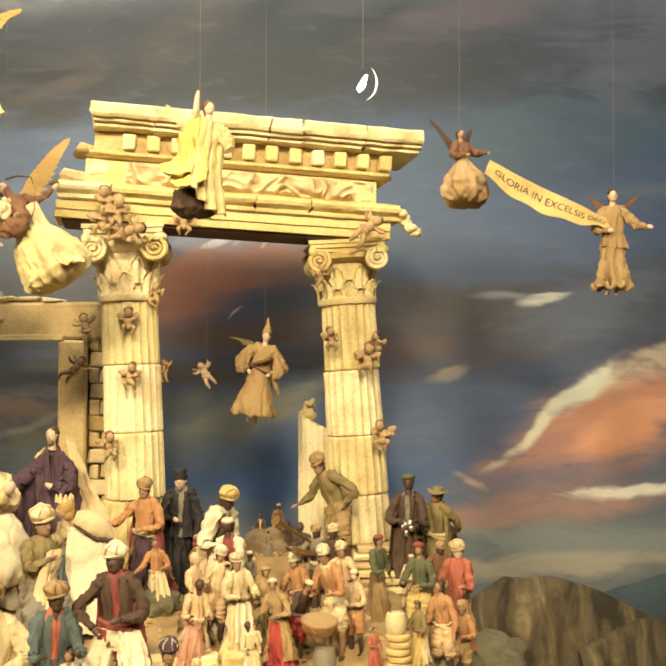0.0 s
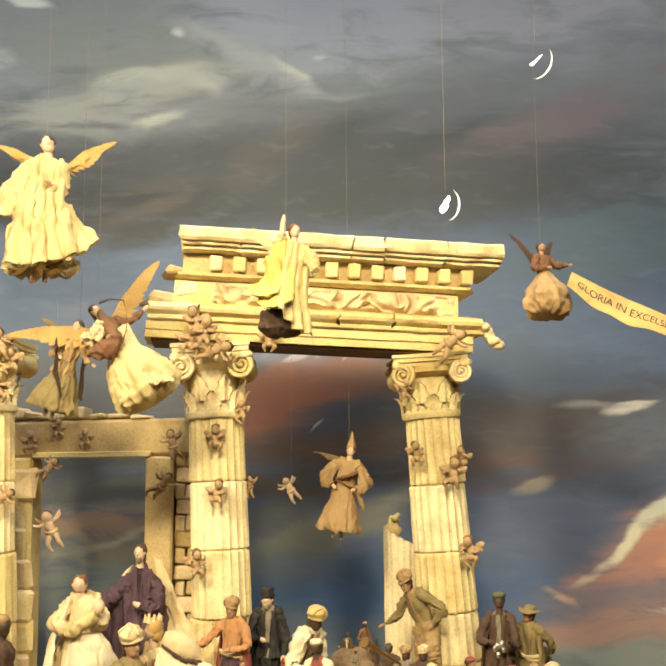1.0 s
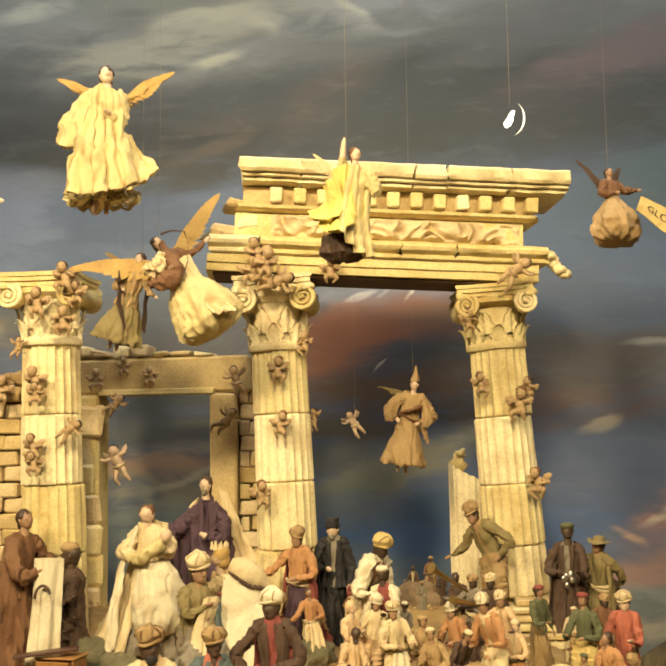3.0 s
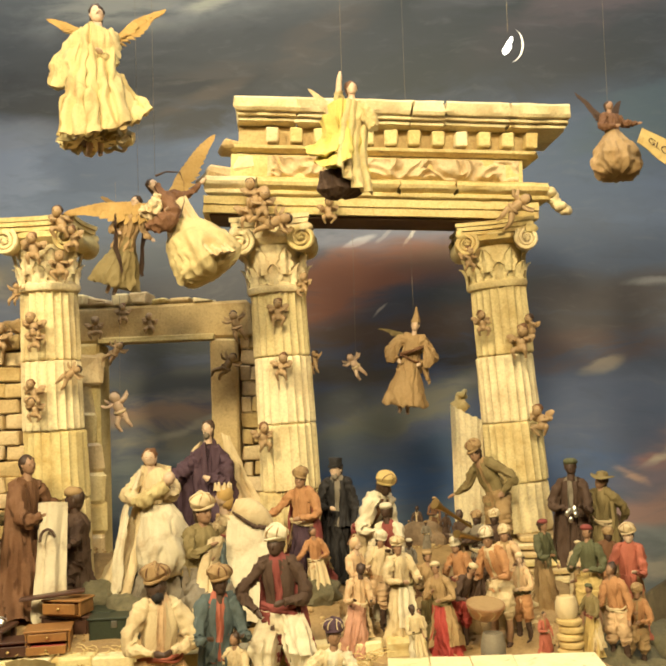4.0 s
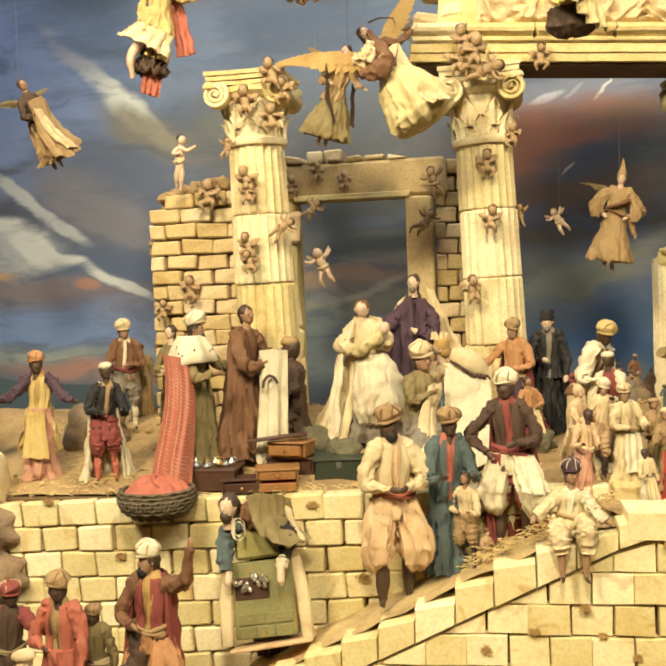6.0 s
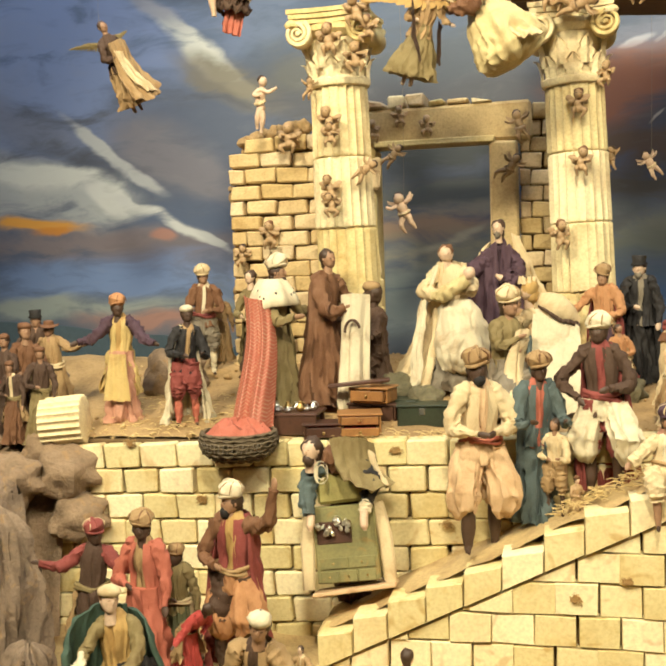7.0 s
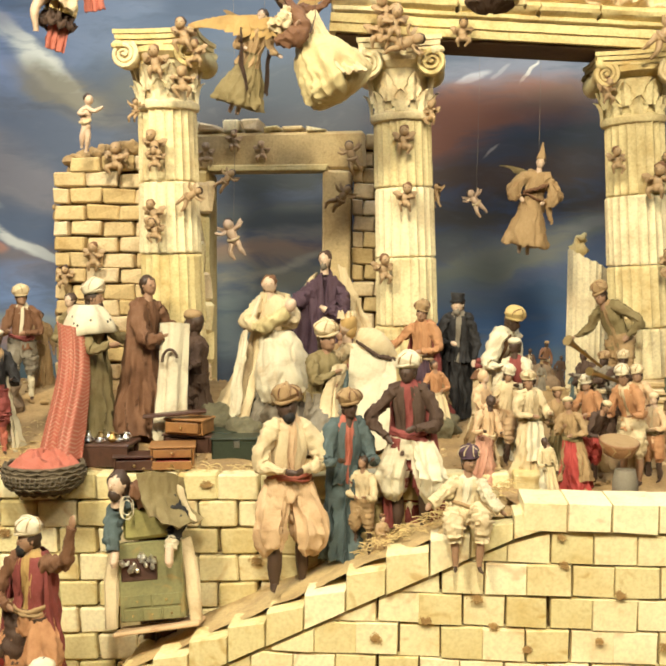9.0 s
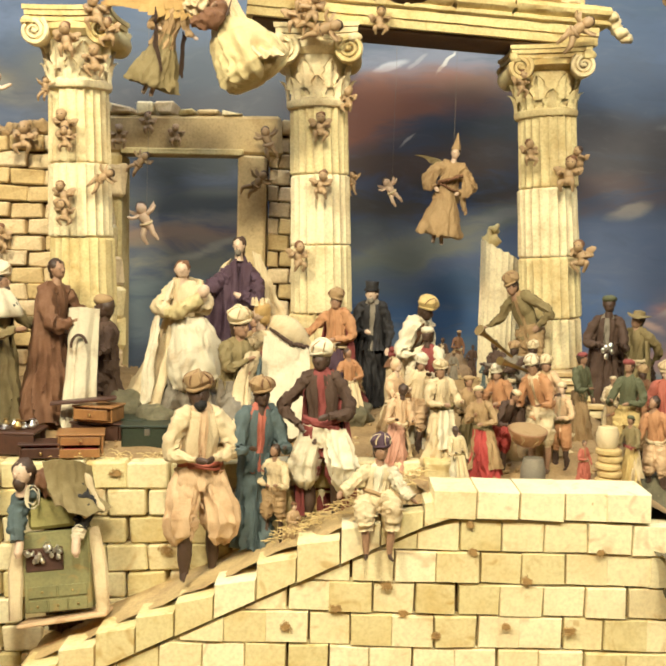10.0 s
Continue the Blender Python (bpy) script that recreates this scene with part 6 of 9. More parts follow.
def purple_elder(at, height, seed):
    """Narrow sloping shoulders under a wide dark mantle, one arm held out, a pale cloak behind."""
    d = Doll(seed)
    d.gown("purple", [(0.20, 0.0), (0.19, 0.10), (0.165, 0.40), (0.130, 0.60), (0.085, 0.75), (0.050, 0.83), (0.030, 0.87)], 7, 0.20, 0.75, rings=34)
    d.limb("purple", [(-0.03, -0.02, 0.80), (-0.11, -0.07, 0.70), (-0.20, -0.14, 0.63), (-0.27, -0.16, 0.60)], [0.040, 0.062, 0.070, 0.050], 1.0, 0.35)
    d.limb("fair", [(-0.27, -0.16, 0.60), (-0.31, -0.17, 0.58)], [0.020, 0.012])
    d.limb("purple", [(0.03, -0.02, 0.80), (0.11, -0.06, 0.67), (0.10, -0.15, 0.58), (0.02, -0.20, 0.60)], [0.040, 0.062, 0.060, 0.040], 1.0, 0.35)
    d.limb("fair", [(0.02, -0.20, 0.60), (-0.02, -0.21, 0.62)], [0.022, 0.012])
    d.drape("purple", [(-0.28, -0.13, 0.62), (-0.13, -0.09, 0.74), (-0.02, -0.09, 0.84)], [(-0.30, -0.12, 0.36), (-0.14, -0.22, 0.18), (0.02, -0.22, 0.14)], 4, 0.030, 0.03, 28, 44)
    d.drape("purple", [(0.02, -0.10, 0.82), (0.10, -0.04, 0.76), (0.15, 0.02, 0.68)], [(0.04, -0.24, 0.12), (0.22, -0.16, 0.14), (0.28, 0.02, 0.22)], 4, 0.030, 0.03, 28, 40)
    d.drape("cream", [(0.070, 0.045, 0.90), (0.125, 0.055, 0.88)], [(0.22, -0.04, 0.30), (0.37, 0.0, 0.34)], 2, 0.020, 0.03, 28, 18)
    d.drape("cream", [(-0.07, 0.04, 0.84), (-0.11, 0.04, 0.80)], [(-0.23, -0.02, 0.58), (-0.27, -0.02, 0.52)], 1, 0.010, 0.01, 16, 10)
    d.head((0.0, -0.03, 0.935), 0.054, "fair", "none", "cream", "umber", turn=-40, beard="grey")
    return d.set_down("figurine", at, height, "standing figurine in dark purple robe with cream cloak", "figurine", 0, 0, 0, GROUP)


def white_king(at, height, seed):
    """Seen from behind: a heavy plain cloak under a broad fur collar, the head bowed forward."""
    d = Doll(seed)
    d.crisp = 0.3
    d.gown("white", [(0.190, 0.0), (0.185, 0.03), (0.175, 0.25), (0.165, 0.45), (0.145, 0.60), (0.10, 0.70), (0.05, 0.76)], 3, 0.05, 0.60, (0.03, 0, 0), rings=30)
    d.drape("white", [(-0.10, -0.03, 0.73), (0.04, -0.04, 0.69), (0.20, -0.03, 0.58)], [(-0.20, -0.19, 0.02), (0.03, -0.22, 0.0), (0.23, -0.18, 0.03)], 2, 0.012, 0.01, 30, 44)
    # the fur collar: a broad flat roll that slopes to one side, its lower edge set with dark tips
    d.use("cream")
    fur = [(-0.055 + 0.26 * u, 0.0, 0.775 - 0.115 * u - 0.05 * u * u) for u in [i / 16 for i in range(17)]]
    d.tube(fur, [0.030 + 0.075 * math.sin(math.pi * min(1.0, 0.10 + 0.95 * i / 16)) ** 0.7 for i in range(17)], 20, 0.85, fold=0.10)
    d.use("umber")
    for k in range(46):
        u = k / 45
        q = d.rng.uniform(0.9, 1.05)
        r = 0.030 + 0.075 * math.sin(math.pi * min(1.0, 0.10 + 0.95 * u)) ** 0.7
        d.blob((-0.055 + 0.26 * u, -0.86 * r * q, 0.775 - 0.115 * u - 0.05 * u * u - 0.60 * r * q), (0.010, 0.012, 0.016), 6, 5)
    d.limb("cream", [(-0.08, 0.0, 0.72), (-0.18, 0.02, 0.64), (-0.24, -0.04, 0.66)], [0.05, 0.05, 0.035], 1.0, 0.4)
    d.head((-0.12, 0.0, 0.855), 0.062, "fair", "none", "cream", "gold", turn=-110)
    d.use("cream")
    for k in range(9):
        a = 2 * math.pi * k / 9
        d.tube([(-0.12 + 0.050 * math.cos(a), 0.045 * math.sin(a), 0.90), (-0.12 + 0.062 * math.cos(a), 0.055 * math.sin(a), 0.935 + 0.010 * (k % 2))], [0.020, 0.007], 6)
    return d.set_down("figurine", at, height, "kneeling king figurine in a long white cloak with fur collar", "figurine", 0, 0, 0, GROUP)


def pale_sash(d):
    d.drape("cream", [(-0.04, -0.13, 0.66), (0.06, -0.15, 0.68), (0.13, -0.10, 0.62)], [(-0.30, -0.32, 0.0), (-0.16, -0.42, -0.03), (0.02, -0.40, 0.02)], 3, 0.034, 0.10, 26, 26)
    d.drape("steel", [(0.08, -0.14, 0.64), (0.15, -0.08, 0.60)], [(0.12, -0.34, 0.0), (0.26, -0.24, 0.0)], 2, 0.026, 0.04, 22, 18)


def pedlar(at, height, seed):
    """Bent low over his cabinet, both arms reaching down round it."""
    d = Doll(seed)
    d.gown("umber", [(0.14, -0.62), (0.15, -0.30), (0.15, 0.0), (0.13, 0.26)], 7, 0.14, 0.8, (0.06, 0.10, 0), rings=24)
    d.limb("brown", [(0.10, 0.12, 0.16), (0.09, 0.06, 0.30), (0.0, -0.04, 0.38), (-0.10, -0.10, 0.40)], [0.12, 0.12, 0.11, 0.06], 1.0, 0.25)
    d.limb("steel", [(-0.08, -0.04, 0.38), (-0.19, -0.10, 0.22), (-0.17, -0.22, 0.03)], [0.070, 0.062, 0.045], 1.0, 0.4)
    d.limb("black", [(0.13, 0.0, 0.36), (0.22, -0.06, 0.24), (0.21, -0.16, 0.10)], [0.080, 0.070, 0.050], 1.0, 0.4)
    d.limb("white", [(0.21, -0.15, 0.12), (0.205, -0.19, 0.05)], [0.046, 0.040], 1.0, 0.3)
    for x, z in ((-0.16, 0.0), (0.20, 0.02)):
        d.limb("fair", [(x, -0.20, z + 0.04), (x + 0.01, -0.24, z - 0.03), (x + 0.015, -0.25, z - 0.07)], [0.028, 0.028, 0.012])
    d.drape("olive", [(-0.03, -0.15, 0.52), (0.10, -0.11, 0.53), (0.22, 0.02, 0.46)], [(0.10, -0.27, 0.28), (0.24, -0.21, 0.20), (0.36, 0.0, 0.20)], 3, 0.018, 0.05, 18, 28)
    d.drape("cream", [(0.20, -0.02, 0.42), (0.22, 0.0, 0.40)], [(0.31, -0.06, 0.20), (0.34, -0.04, 0.20)], 1, 0.004, 0.0, 12, 6)
    d.use("white")
    for q in (0.040, 0.060):
        d.tube([(-0.08 + q * 0.7 * math.cos(t), -0.19, 0.31 + 1.3 * q * math.sin(t)) for t in [2 * math.pi * i / 20 for i in range(21)]], 0.008, 6, caps=False)
    d.head((-0.15, -0.13, 0.45), 0.078, "fair", "none", "cream", "hair", turn=-25, beard="hair")
    return d.set_down("figurine", at, height, "bearded pedlar figurine in dark cape bent over his cabinet", "figurine", 0, 0, 0, GROUP, hip=1.5)


def baggy_breeches(key, left, right, low):
    """Wide gathered breeches; left and right are the knees."""
    def sew(d):
        for s, (x, y, z) in ((-1, left), (1, right)):
            hip = Vector((s * 0.045, 0.0, 0.55))
            knee = Vector((x, y, z))
            hem = Vector((x * 0.92, y * 0.55, low))
            d.pleated(key, [hip, hip.lerp(knee, 0.55), knee, knee.lerp(hem, 0.6), hem], [0.060, 0.088, 0.094, 0.080, 0.036], 8, 0.17)
        d.gown(key, [(0.112, 0.42), (0.114, 0.46), (0.104, 0.52), (0.09, 0.56)], 9, 0.12, 0.85, rings=14)
    return sew


def mantled_lady(at, height, seed):
    """A lady with a heavy green mantle over one side and a black skirt."""
    d = Doll(seed)
    d.gown("black", [(0.21, 0.0), (0.20, 0.04), (0.17, 0.22), (0.13, 0.42), (0.085, 0.57)], 8, 0.22, 0.85, (0.05, 0, 0), rings=26)
    d.gown("gold", [(0.10, 0.50), (0.080, 0.57), (0.090, 0.68), (0.092, 0.75), (0.065, 0.80), (0.032, 0.835)], 8, 0.14, 0.75)
    d.limb("olive", [(-0.03, 0.0, 0.785), (-0.07, -0.03, 0.76), (-0.10, -0.14, 0.67), (-0.05, -0.25, 0.69)], [0.026, 0.034, 0.032, 0.024], 1.0, 0.25)
    d.limb("olive", [(0.03, 0.0, 0.785), (0.08, 0.0, 0.76), (0.13, -0.06, 0.64), (0.10, -0.18, 0.58)], [0.026, 0.036, 0.036, 0.026], 1.0, 0.25)
    d.limb("white", [(-0.05, -0.26, 0.71), (-0.035, -0.31, 0.65), (-0.02, -0.33, 0.57)], [0.028, 0.038, 0.016], 0.7, 0.3)
    d.drape("forest", [(0.02, 0.07, 0.83), (-0.08, -0.02, 0.85), (-0.16, -0.12, 0.79), (-0.15, -0.23, 0.68)], [(-0.02, 0.22, 0.0), (-0.40, 0.10, 0.0), (-0.54, -0.12, 0.0), (-0.22, -0.40, 0.0)], 5, 0.040, 0.07, 34, 64)
    d.drape("forest", [(0.03, 0.07, 0.82), (0.12, 0.04, 0.79), (0.17, 0.0, 0.70)], [(0.06, 0.22, 0.0), (0.26, 0.14, 0.0), (0.32, 0.02, 0.0)], 3, 0.030, 0.02, 26, 36)
    d.drape("black", [(0.05, -0.10, 0.60), (0.12, -0.06, 0.62), (0.17, 0.02, 0.60)], [(0.02, -0.26, 0.0), (0.20, -0.22, 0.0), (0.30, 0.0, 0.0)], 4, 0.032, 0.03, 26, 40)
    # white dots painted in for the silver glints of her chain
    d.use("white")
    for k in range(14):
        d.blob((0.06 + 0.007 * k + d.rng.uniform(-0.01, 0.01), -0.215 - 0.01 * d.rng.random(), 0.46 + d.rng.uniform(-0.03, 0.03)), (0.006, 0.006, 0.008), 6, 5)
    d.head((0.0, -0.03, 0.885), 0.058, "fair", "cap", "cream", "brown", turn=50)
    return d.set_down("figurine", at, height, "lady figurine in gold bodice, green mantle and black skirt", "figurine", 0, 0, 0, GROUP)


def white_folds(d):
    d.drape("ivory", [(-0.03, -0.13, 0.80), (-0.13, -0.08, 0.77), (-0.20, -0.04, 0.66)], [(-0.06, -0.20, 0.50), (-0.18, -0.16, 0.42), (-0.29, -0.06, 0.47)], 3, 0.030, 0.03, 22, 30)
    d.drape("ivory", [(-0.10, -0.15, 0.74), (0.02, -0.17, 0.80), (0.12, -0.13, 0.76)], [(-0.14, -0.27, 0.08), (0.08, -0.29, 0.07), (0.30, -0.18, 0.16)], 5, 0.034, 0.03, 32, 44)
    d.drape("ivory", [(0.12, -0.12, 0.52), (0.20, -0.04, 0.50)], [(0.24, -0.18, 0.10), (0.40, -0.06, 0.26)], 2, 0.030, 0.04, 22, 20)


def yellow_angel(at, height, seed):
    """Leaning forward in a great swirl of lemon cloth, one white arm raised, the shaded hollow beneath put in as umber.
    """
    d = Doll(seed)
    d.gown("lemon", [(0.17, 0.18), (0.19, 0.24), (0.185, 0.40), (0.150, 0.58), (0.115, 0.72), (0.06, 0.82)], 6, 0.20, 0.8, (0.02, 0, 0), rings=32)
    # closed umber form stands in for the shade inside the open gown
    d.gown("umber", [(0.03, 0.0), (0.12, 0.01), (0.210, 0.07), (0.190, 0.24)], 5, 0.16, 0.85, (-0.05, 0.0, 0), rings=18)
    d.drape("lemon", [(-0.10, -0.08, 0.80), (0.0, -0.13, 0.84), (0.09, -0.10, 0.82)], [(-0.27, -0.16, 0.30), (-0.12, -0.30, 0.22), (0.06, -0.28, 0.28)], 3, 0.050, 0.09, 28, 40)
    d.drape("lemon", [(-0.18, 0.0, 0.70), (-0.14, -0.10, 0.72), (-0.06, -0.15, 0.70)], [(-0.33, -0.06, 0.42), (-0.25, -0.24, 0.32), (-0.06, -0.28, 0.34)], 2, 0.044, 0.09, 22, 30)
    d.drape("ivory", [(0.06, -0.12, 0.84), (0.16, -0.08, 0.80), (0.24, -0.02, 0.70)], [(-0.06, -0.34, 0.22), (0.07, -0.30, 0.04), (0.24, -0.16, 0.00)], 4, 0.050, 0.09, 32, 44)
    d.limb("ivory", [(0.14, -0.02, 0.80), (0.24, -0.06, 0.66), (0.26, -0.12, 0.56)], [0.055, 0.070, 0.040], 1.0, 0.4)
    d.limb("ivory", [(0.0, -0.06, 0.80), (-0.01, -0.10, 0.92)], [0.050, 0.036], 1.0, 0.4)
    d.limb("fair", [(-0.01, -0.10, 0.90), (0.0, -0.11, 1.02), (0.005, -0.11, 1.08)], [0.028, 0.022, 0.010])
    d.wings("cream", 0.20, 0.22, sides=(-1,))
    d.head((0.10, -0.05, 0.95), 0.058, "fair", "none", "cream", "brown", turn=30)
    ob = d.set_down("angel_figurine", at, height, "hanging angel in a yellow gown before the entablature", "figurine", 0, 0, 0, "hanging angel figurines")
    thread_to((at[0] + 0.0, at[1] - 0.11 * height, at[2] + 1.07 * height))
    return ob


def wound_shawl(d):
    d.limb("brown", [(-0.10, -0.05, 0.60), (-0.02, -0.105, 0.63), (0.09, -0.10, 0.70), (0.13, -0.02, 0.74)], [0.020, 0.024, 0.024, 0.020], 1.0, 0.4)
    for s in (-1, 1):
        d.pleated("tan", [(s * 0.13, -0.04, 0.74), (s * 0.19, -0.05, 0.66), (s * 0.20, -0.06, 0.56), (s * 0.19, -0.07, 0.50)], [0.050, 0.066, 0.070, 0.040], 6, 0.16, 40, 20)
    d.limb("tan", [(0.13, -0.04, 0.56), (0.20, -0.02, 0.42), (0.23, 0.0, 0.34)], [0.035, 0.030, 0.016], 1.0, 0.4)


def bow_and_quiver(d):
    d.limb("brown", [(-0.30, -0.12, 0.60), (-0.17, -0.16, 0.54), (-0.04, -0.15, 0.62), (0.0, -0.10, 0.88)], [0.05, 0.085, 0.070, 0.035], 1.0, 0.25)
    d.limb("cream", [(-0.26, -0.10, 0.74), (-0.16, -0.14, 0.70), (-0.06, -0.12, 0.78)], [0.05, 0.065, 0.05], 1.0, 0.5)
    d.use("umber")
    d.tube([(0.0, -0.19, 0.92), (0.10, -0.21, 0.91), (0.19, -0.22, 0.84), (0.17, -0.22, 0.74), (0.07, -0.21, 0.60), (-0.05, -0.20, 0.50)], 0.010, 7)
    d.drape("cream", [(0.03, -0.15, 0.66), (0.13, -0.12, 0.66)], [(-0.02, -0.26, 0.06), (0.16, -0.26, 0.02)], 3, 0.030, 0.07, 24, 26)


def red_streamers(d):
    d.drape("coral", [(0.03, 0.06, 0.86), (0.12, 0.05, 0.85)], [(0.20, 0.02, 0.24), (0.34, 0.0, 0.30)], 3, 0.020, 0.03, 26, 24)
    d.drape("coral", [(-0.06, 0.02, 0.34), (0.10, 0.02, 0.34)], [(-0.06, 0.0, -0.10), (0.09, 0.0, -0.12)], 3, 0.020, 0.0, 22, 24)
    d.drape("cream", [(-0.16, -0.12, 0.44), (0.02, -0.16, 0.38), (0.14, -0.12, 0.36)], [(-0.30, -0.14, 0.30), (-0.06, -0.20, 0.24), (0.12, -0.18, 0.16)], 4, 0.030, 0.02, 20, 34)
    d.limb("fair", [(-0.10, -0.06, 0.30), (-0.17, -0.12, 0.16), (-0.14, -0.10, -0.02)], [0.045, 0.038, 0.022])


def blown_folds(d):
    d.drape("tan", [(-0.10, -0.12, 0.74), (0.02, -0.15, 0.76), (0.12, -0.10, 0.72)], [(-0.12, -0.24, 0.14), (0.10, -0.26, 0.08), (0.30, -0.12, 0.16)], 4, 0.040, 0.05, 28, 36)
    d.drape("cream", [(-0.08, -0.14, 0.66), (0.0, -0.16, 0.62)], [(0.02, -0.28, 0.18), (0.16, -0.26, 0.14)], 2, 0.030, 0.04, 22, 18)


# ---------------------------------------------------------------- the crowd
# on the terrace, west part
standing((-0.391, 2.270, 1.329), 0.363, "brown", "brown", "mid", hair="hair", arms=("carry", "out"), face=82, flare=1.2, plain=True, fat=1.3, cloak="brown", sash="umber", label="figurine in a plain brown friar robe, dark hair", seed=101)
standing((-0.490, 2.200, 1.311), 0.367, "olive", "olive", "mid", hat="turban", hatkey="white", arms=("carry", "out"), face=70, flare=1.1, plain=True, beard="hair", cloak="olive", label="king figurine with white turban and olive robe seen from the side", seed=102)
standing((-0.751, 2.450, 1.374), 0.285, "grey", "brown", "mid", "turban", "cream", ("carry", "fold"), 10, legs="white", shirt="white", sash="maroon", label="turbaned figurine in grey breeches and brown coat", seed=103)
standing((-0.740, 2.550, 1.399), 0.194, "tan", "tan", "mid", "none", "cream", ("fold", "down"), 30, label="small tan-robed figurine by the broken tower", seed=104)
standing((-0.602, 2.400, 1.361), 0.286, "umber", "olive", "fair", "none", "cream", ("fold", "down"), -20, label="olive-brown figurine standing behind the king", seed=105)
kneeling((-0.289, 2.320, 1.341), 0.269, "umber", "umber", "dark", "cap", "tan", ("pray", "out"), -60, label="kneeling dark figurine in umber cloth", wide=0.7, seed=106)
held_cloth()
mother((-0.124, 2.360, 1.351), 0.340, 108)
purple_elder((-0.011, 2.520, 1.391), 0.356, 109)
white_king((0.107, 2.240, 1.321), 0.306, 110)
kneeling((0.017, 2.200, 1.311), 0.281, "grey", "olive", "mid", "turban", "cream", ("pray", "fold"), 40, extra=pale_sash, label="kneeling page figurine in grey with a long pale sash", wide=0.8, seed=111)
standing((0.228, 2.360, 1.351), 0.283, "purple", "orange", "mid", "turban", "tan", ("out", "fold"), -20, label="turbaned figurine in orange jacket over dark violet robe", cloak="maroon", flare=1.15, seed=112)
standing((0.308, 2.400, 1.361), 0.293, "black", "black", "fair", "fez", "black", ("fold", "down"), -15, cloak="black", shirt="grey", plain=True, beard="grey", label="bearded figurine in black coat and tall black hat", flare=0.95, seed=113)
standing((0.369, 2.260, 1.326), 0.313, "cream", "brown", "dark", "turban", "yellow", ("carry", "carry"), 40, sleeve="white", shirt="white", bend=(22, 10), fat=1.3, plain=True, sash="maroon", label="turbaned figurine in brown waistcoat bending forward", seed=114)
standing((0.422, 2.200, 1.311), 0.254, "white", "maroon", "dark", "cap", "white", ("fold", "carry"), -20, sleeve="white", label="dark-faced figurine with white cap and maroon vest", seed=115)
standing((0.347, 2.130, 1.294), 0.206, "peach", "peach", "fair", "veil", "peach", ("pray", "pray"), 60, flare=1.15, label="figurine in a peach robe seen from the side", seed=116)
standing((0.443, 2.100, 1.286), 0.219, "cream", "cream", "mid", "turban", "cream", ("fold", "carry"), 20, apron="white", sash="olive", flare=1.1, label="figurine in cream robe and cream turban", seed=117)
standing((0.475, 2.060, 1.276), 0.090, "pink", "cream", "mid", "none", "cream", ("down", "fold"), -10, flare=1.0, label="small child figurine in cream and pink", seed=118)
standing((0.510, 2.140, 1.296), 0.146, "green", "green", "dark", "none", "cream", ("carry", "down"), 30, label="figurine in a faded green coat", seed=119)
standing((0.555, 2.080, 1.281), 0.180, "red", "umber", "mid", "cap", "cream", ("carry", "down"), 30, bend=(20, 10), label="figurine with bright red trousers", legs="dark", seed=120)
standing((0.641, 2.090, 1.283), 0.241, "cream", "orange", "mid", "turban", "white", ("carry", "carry"), -30, legs="bare", shirt="cream", bend=(12, -8), label="drummer figurine in orange jacket and white turban", seed=121)
standing((0.620, 2.300, 1.336), 0.192, "umber", "grey", "dark", "turban", "tan", ("reach", "carry"), -40, label="trumpeter figurine in grey with tan turban", seed=122)
standing((0.698, 2.490, 1.383), 0.304, "tan", "olive", "mid", "turban", "tan", ("out", "akimbo"), -35, lean=-4, bend=(14, -8), plain=True, shirt="tan", label="turbaned figurine in a grey-brown coat beside the column", legs="umber", seed=123)
# seated and standing on the ramp
standing((-0.023, 1.955, 1.095), 0.394, "peach", "cream", "dark", "turban", "tan", ("fold", "fold"), 15, sleeve="cream", shirt="peach", sash="coral", legs="dark", flare=0.7, fat=1.0, extra=baggy_breeches("peach", (-0.10, -0.04, 0.30), (0.11, -0.05, 0.28), 0.15), label="dark-faced page figurine in peach breeches and cream jacket", beard="black", seed=124)
standing((0.081, 2.000, 1.140), 0.335, "steel", "steel", "dark", "turban", "tan", ("carry", "carry"), 15, sleeve="steel", shirt="coral", over="steel", flare=0.8, label="dark-faced page figurine in a long blue-grey coat", seed=125)
standing((0.209, 2.000, 1.196), 0.351, "maroon", "umber", "dark", "turban", "white", ("akimbo", "fold"), -10, legs="dark", flare=0.8, cloak="maroon", shirt="maroon", sash="maroon", plain=True, extra=baggy_breeches("white", (-0.10, -0.05, 0.32), (0.14, -0.14, 0.34), 0.17), label="dark-faced figurine with white turban and wide white breeches", sleeve="umber", seed=126)
sitting((0.308, 1.872, 1.250), 0.137, "cream", "cream", "mid", "turban", "purple", ("out", "out"), 5, label="seated boy figurine in cream clothes and violet turban", seed=127)
standing((0.116, 1.985, 1.155), 0.194, "tan", "cream", "mid", "none", "cream", ("fold", "carry"), -10, legs="umber", label="small piper figurine in tan breeches on the ramp", seed=128)
kneeling((0.155, 1.955, 1.163), 0.079, "tan", "clay", "fair", "cap", "brown", ("fold", "pray"), 30, label="small crouching figurine on the ramp", wide=0.8, seed=129)
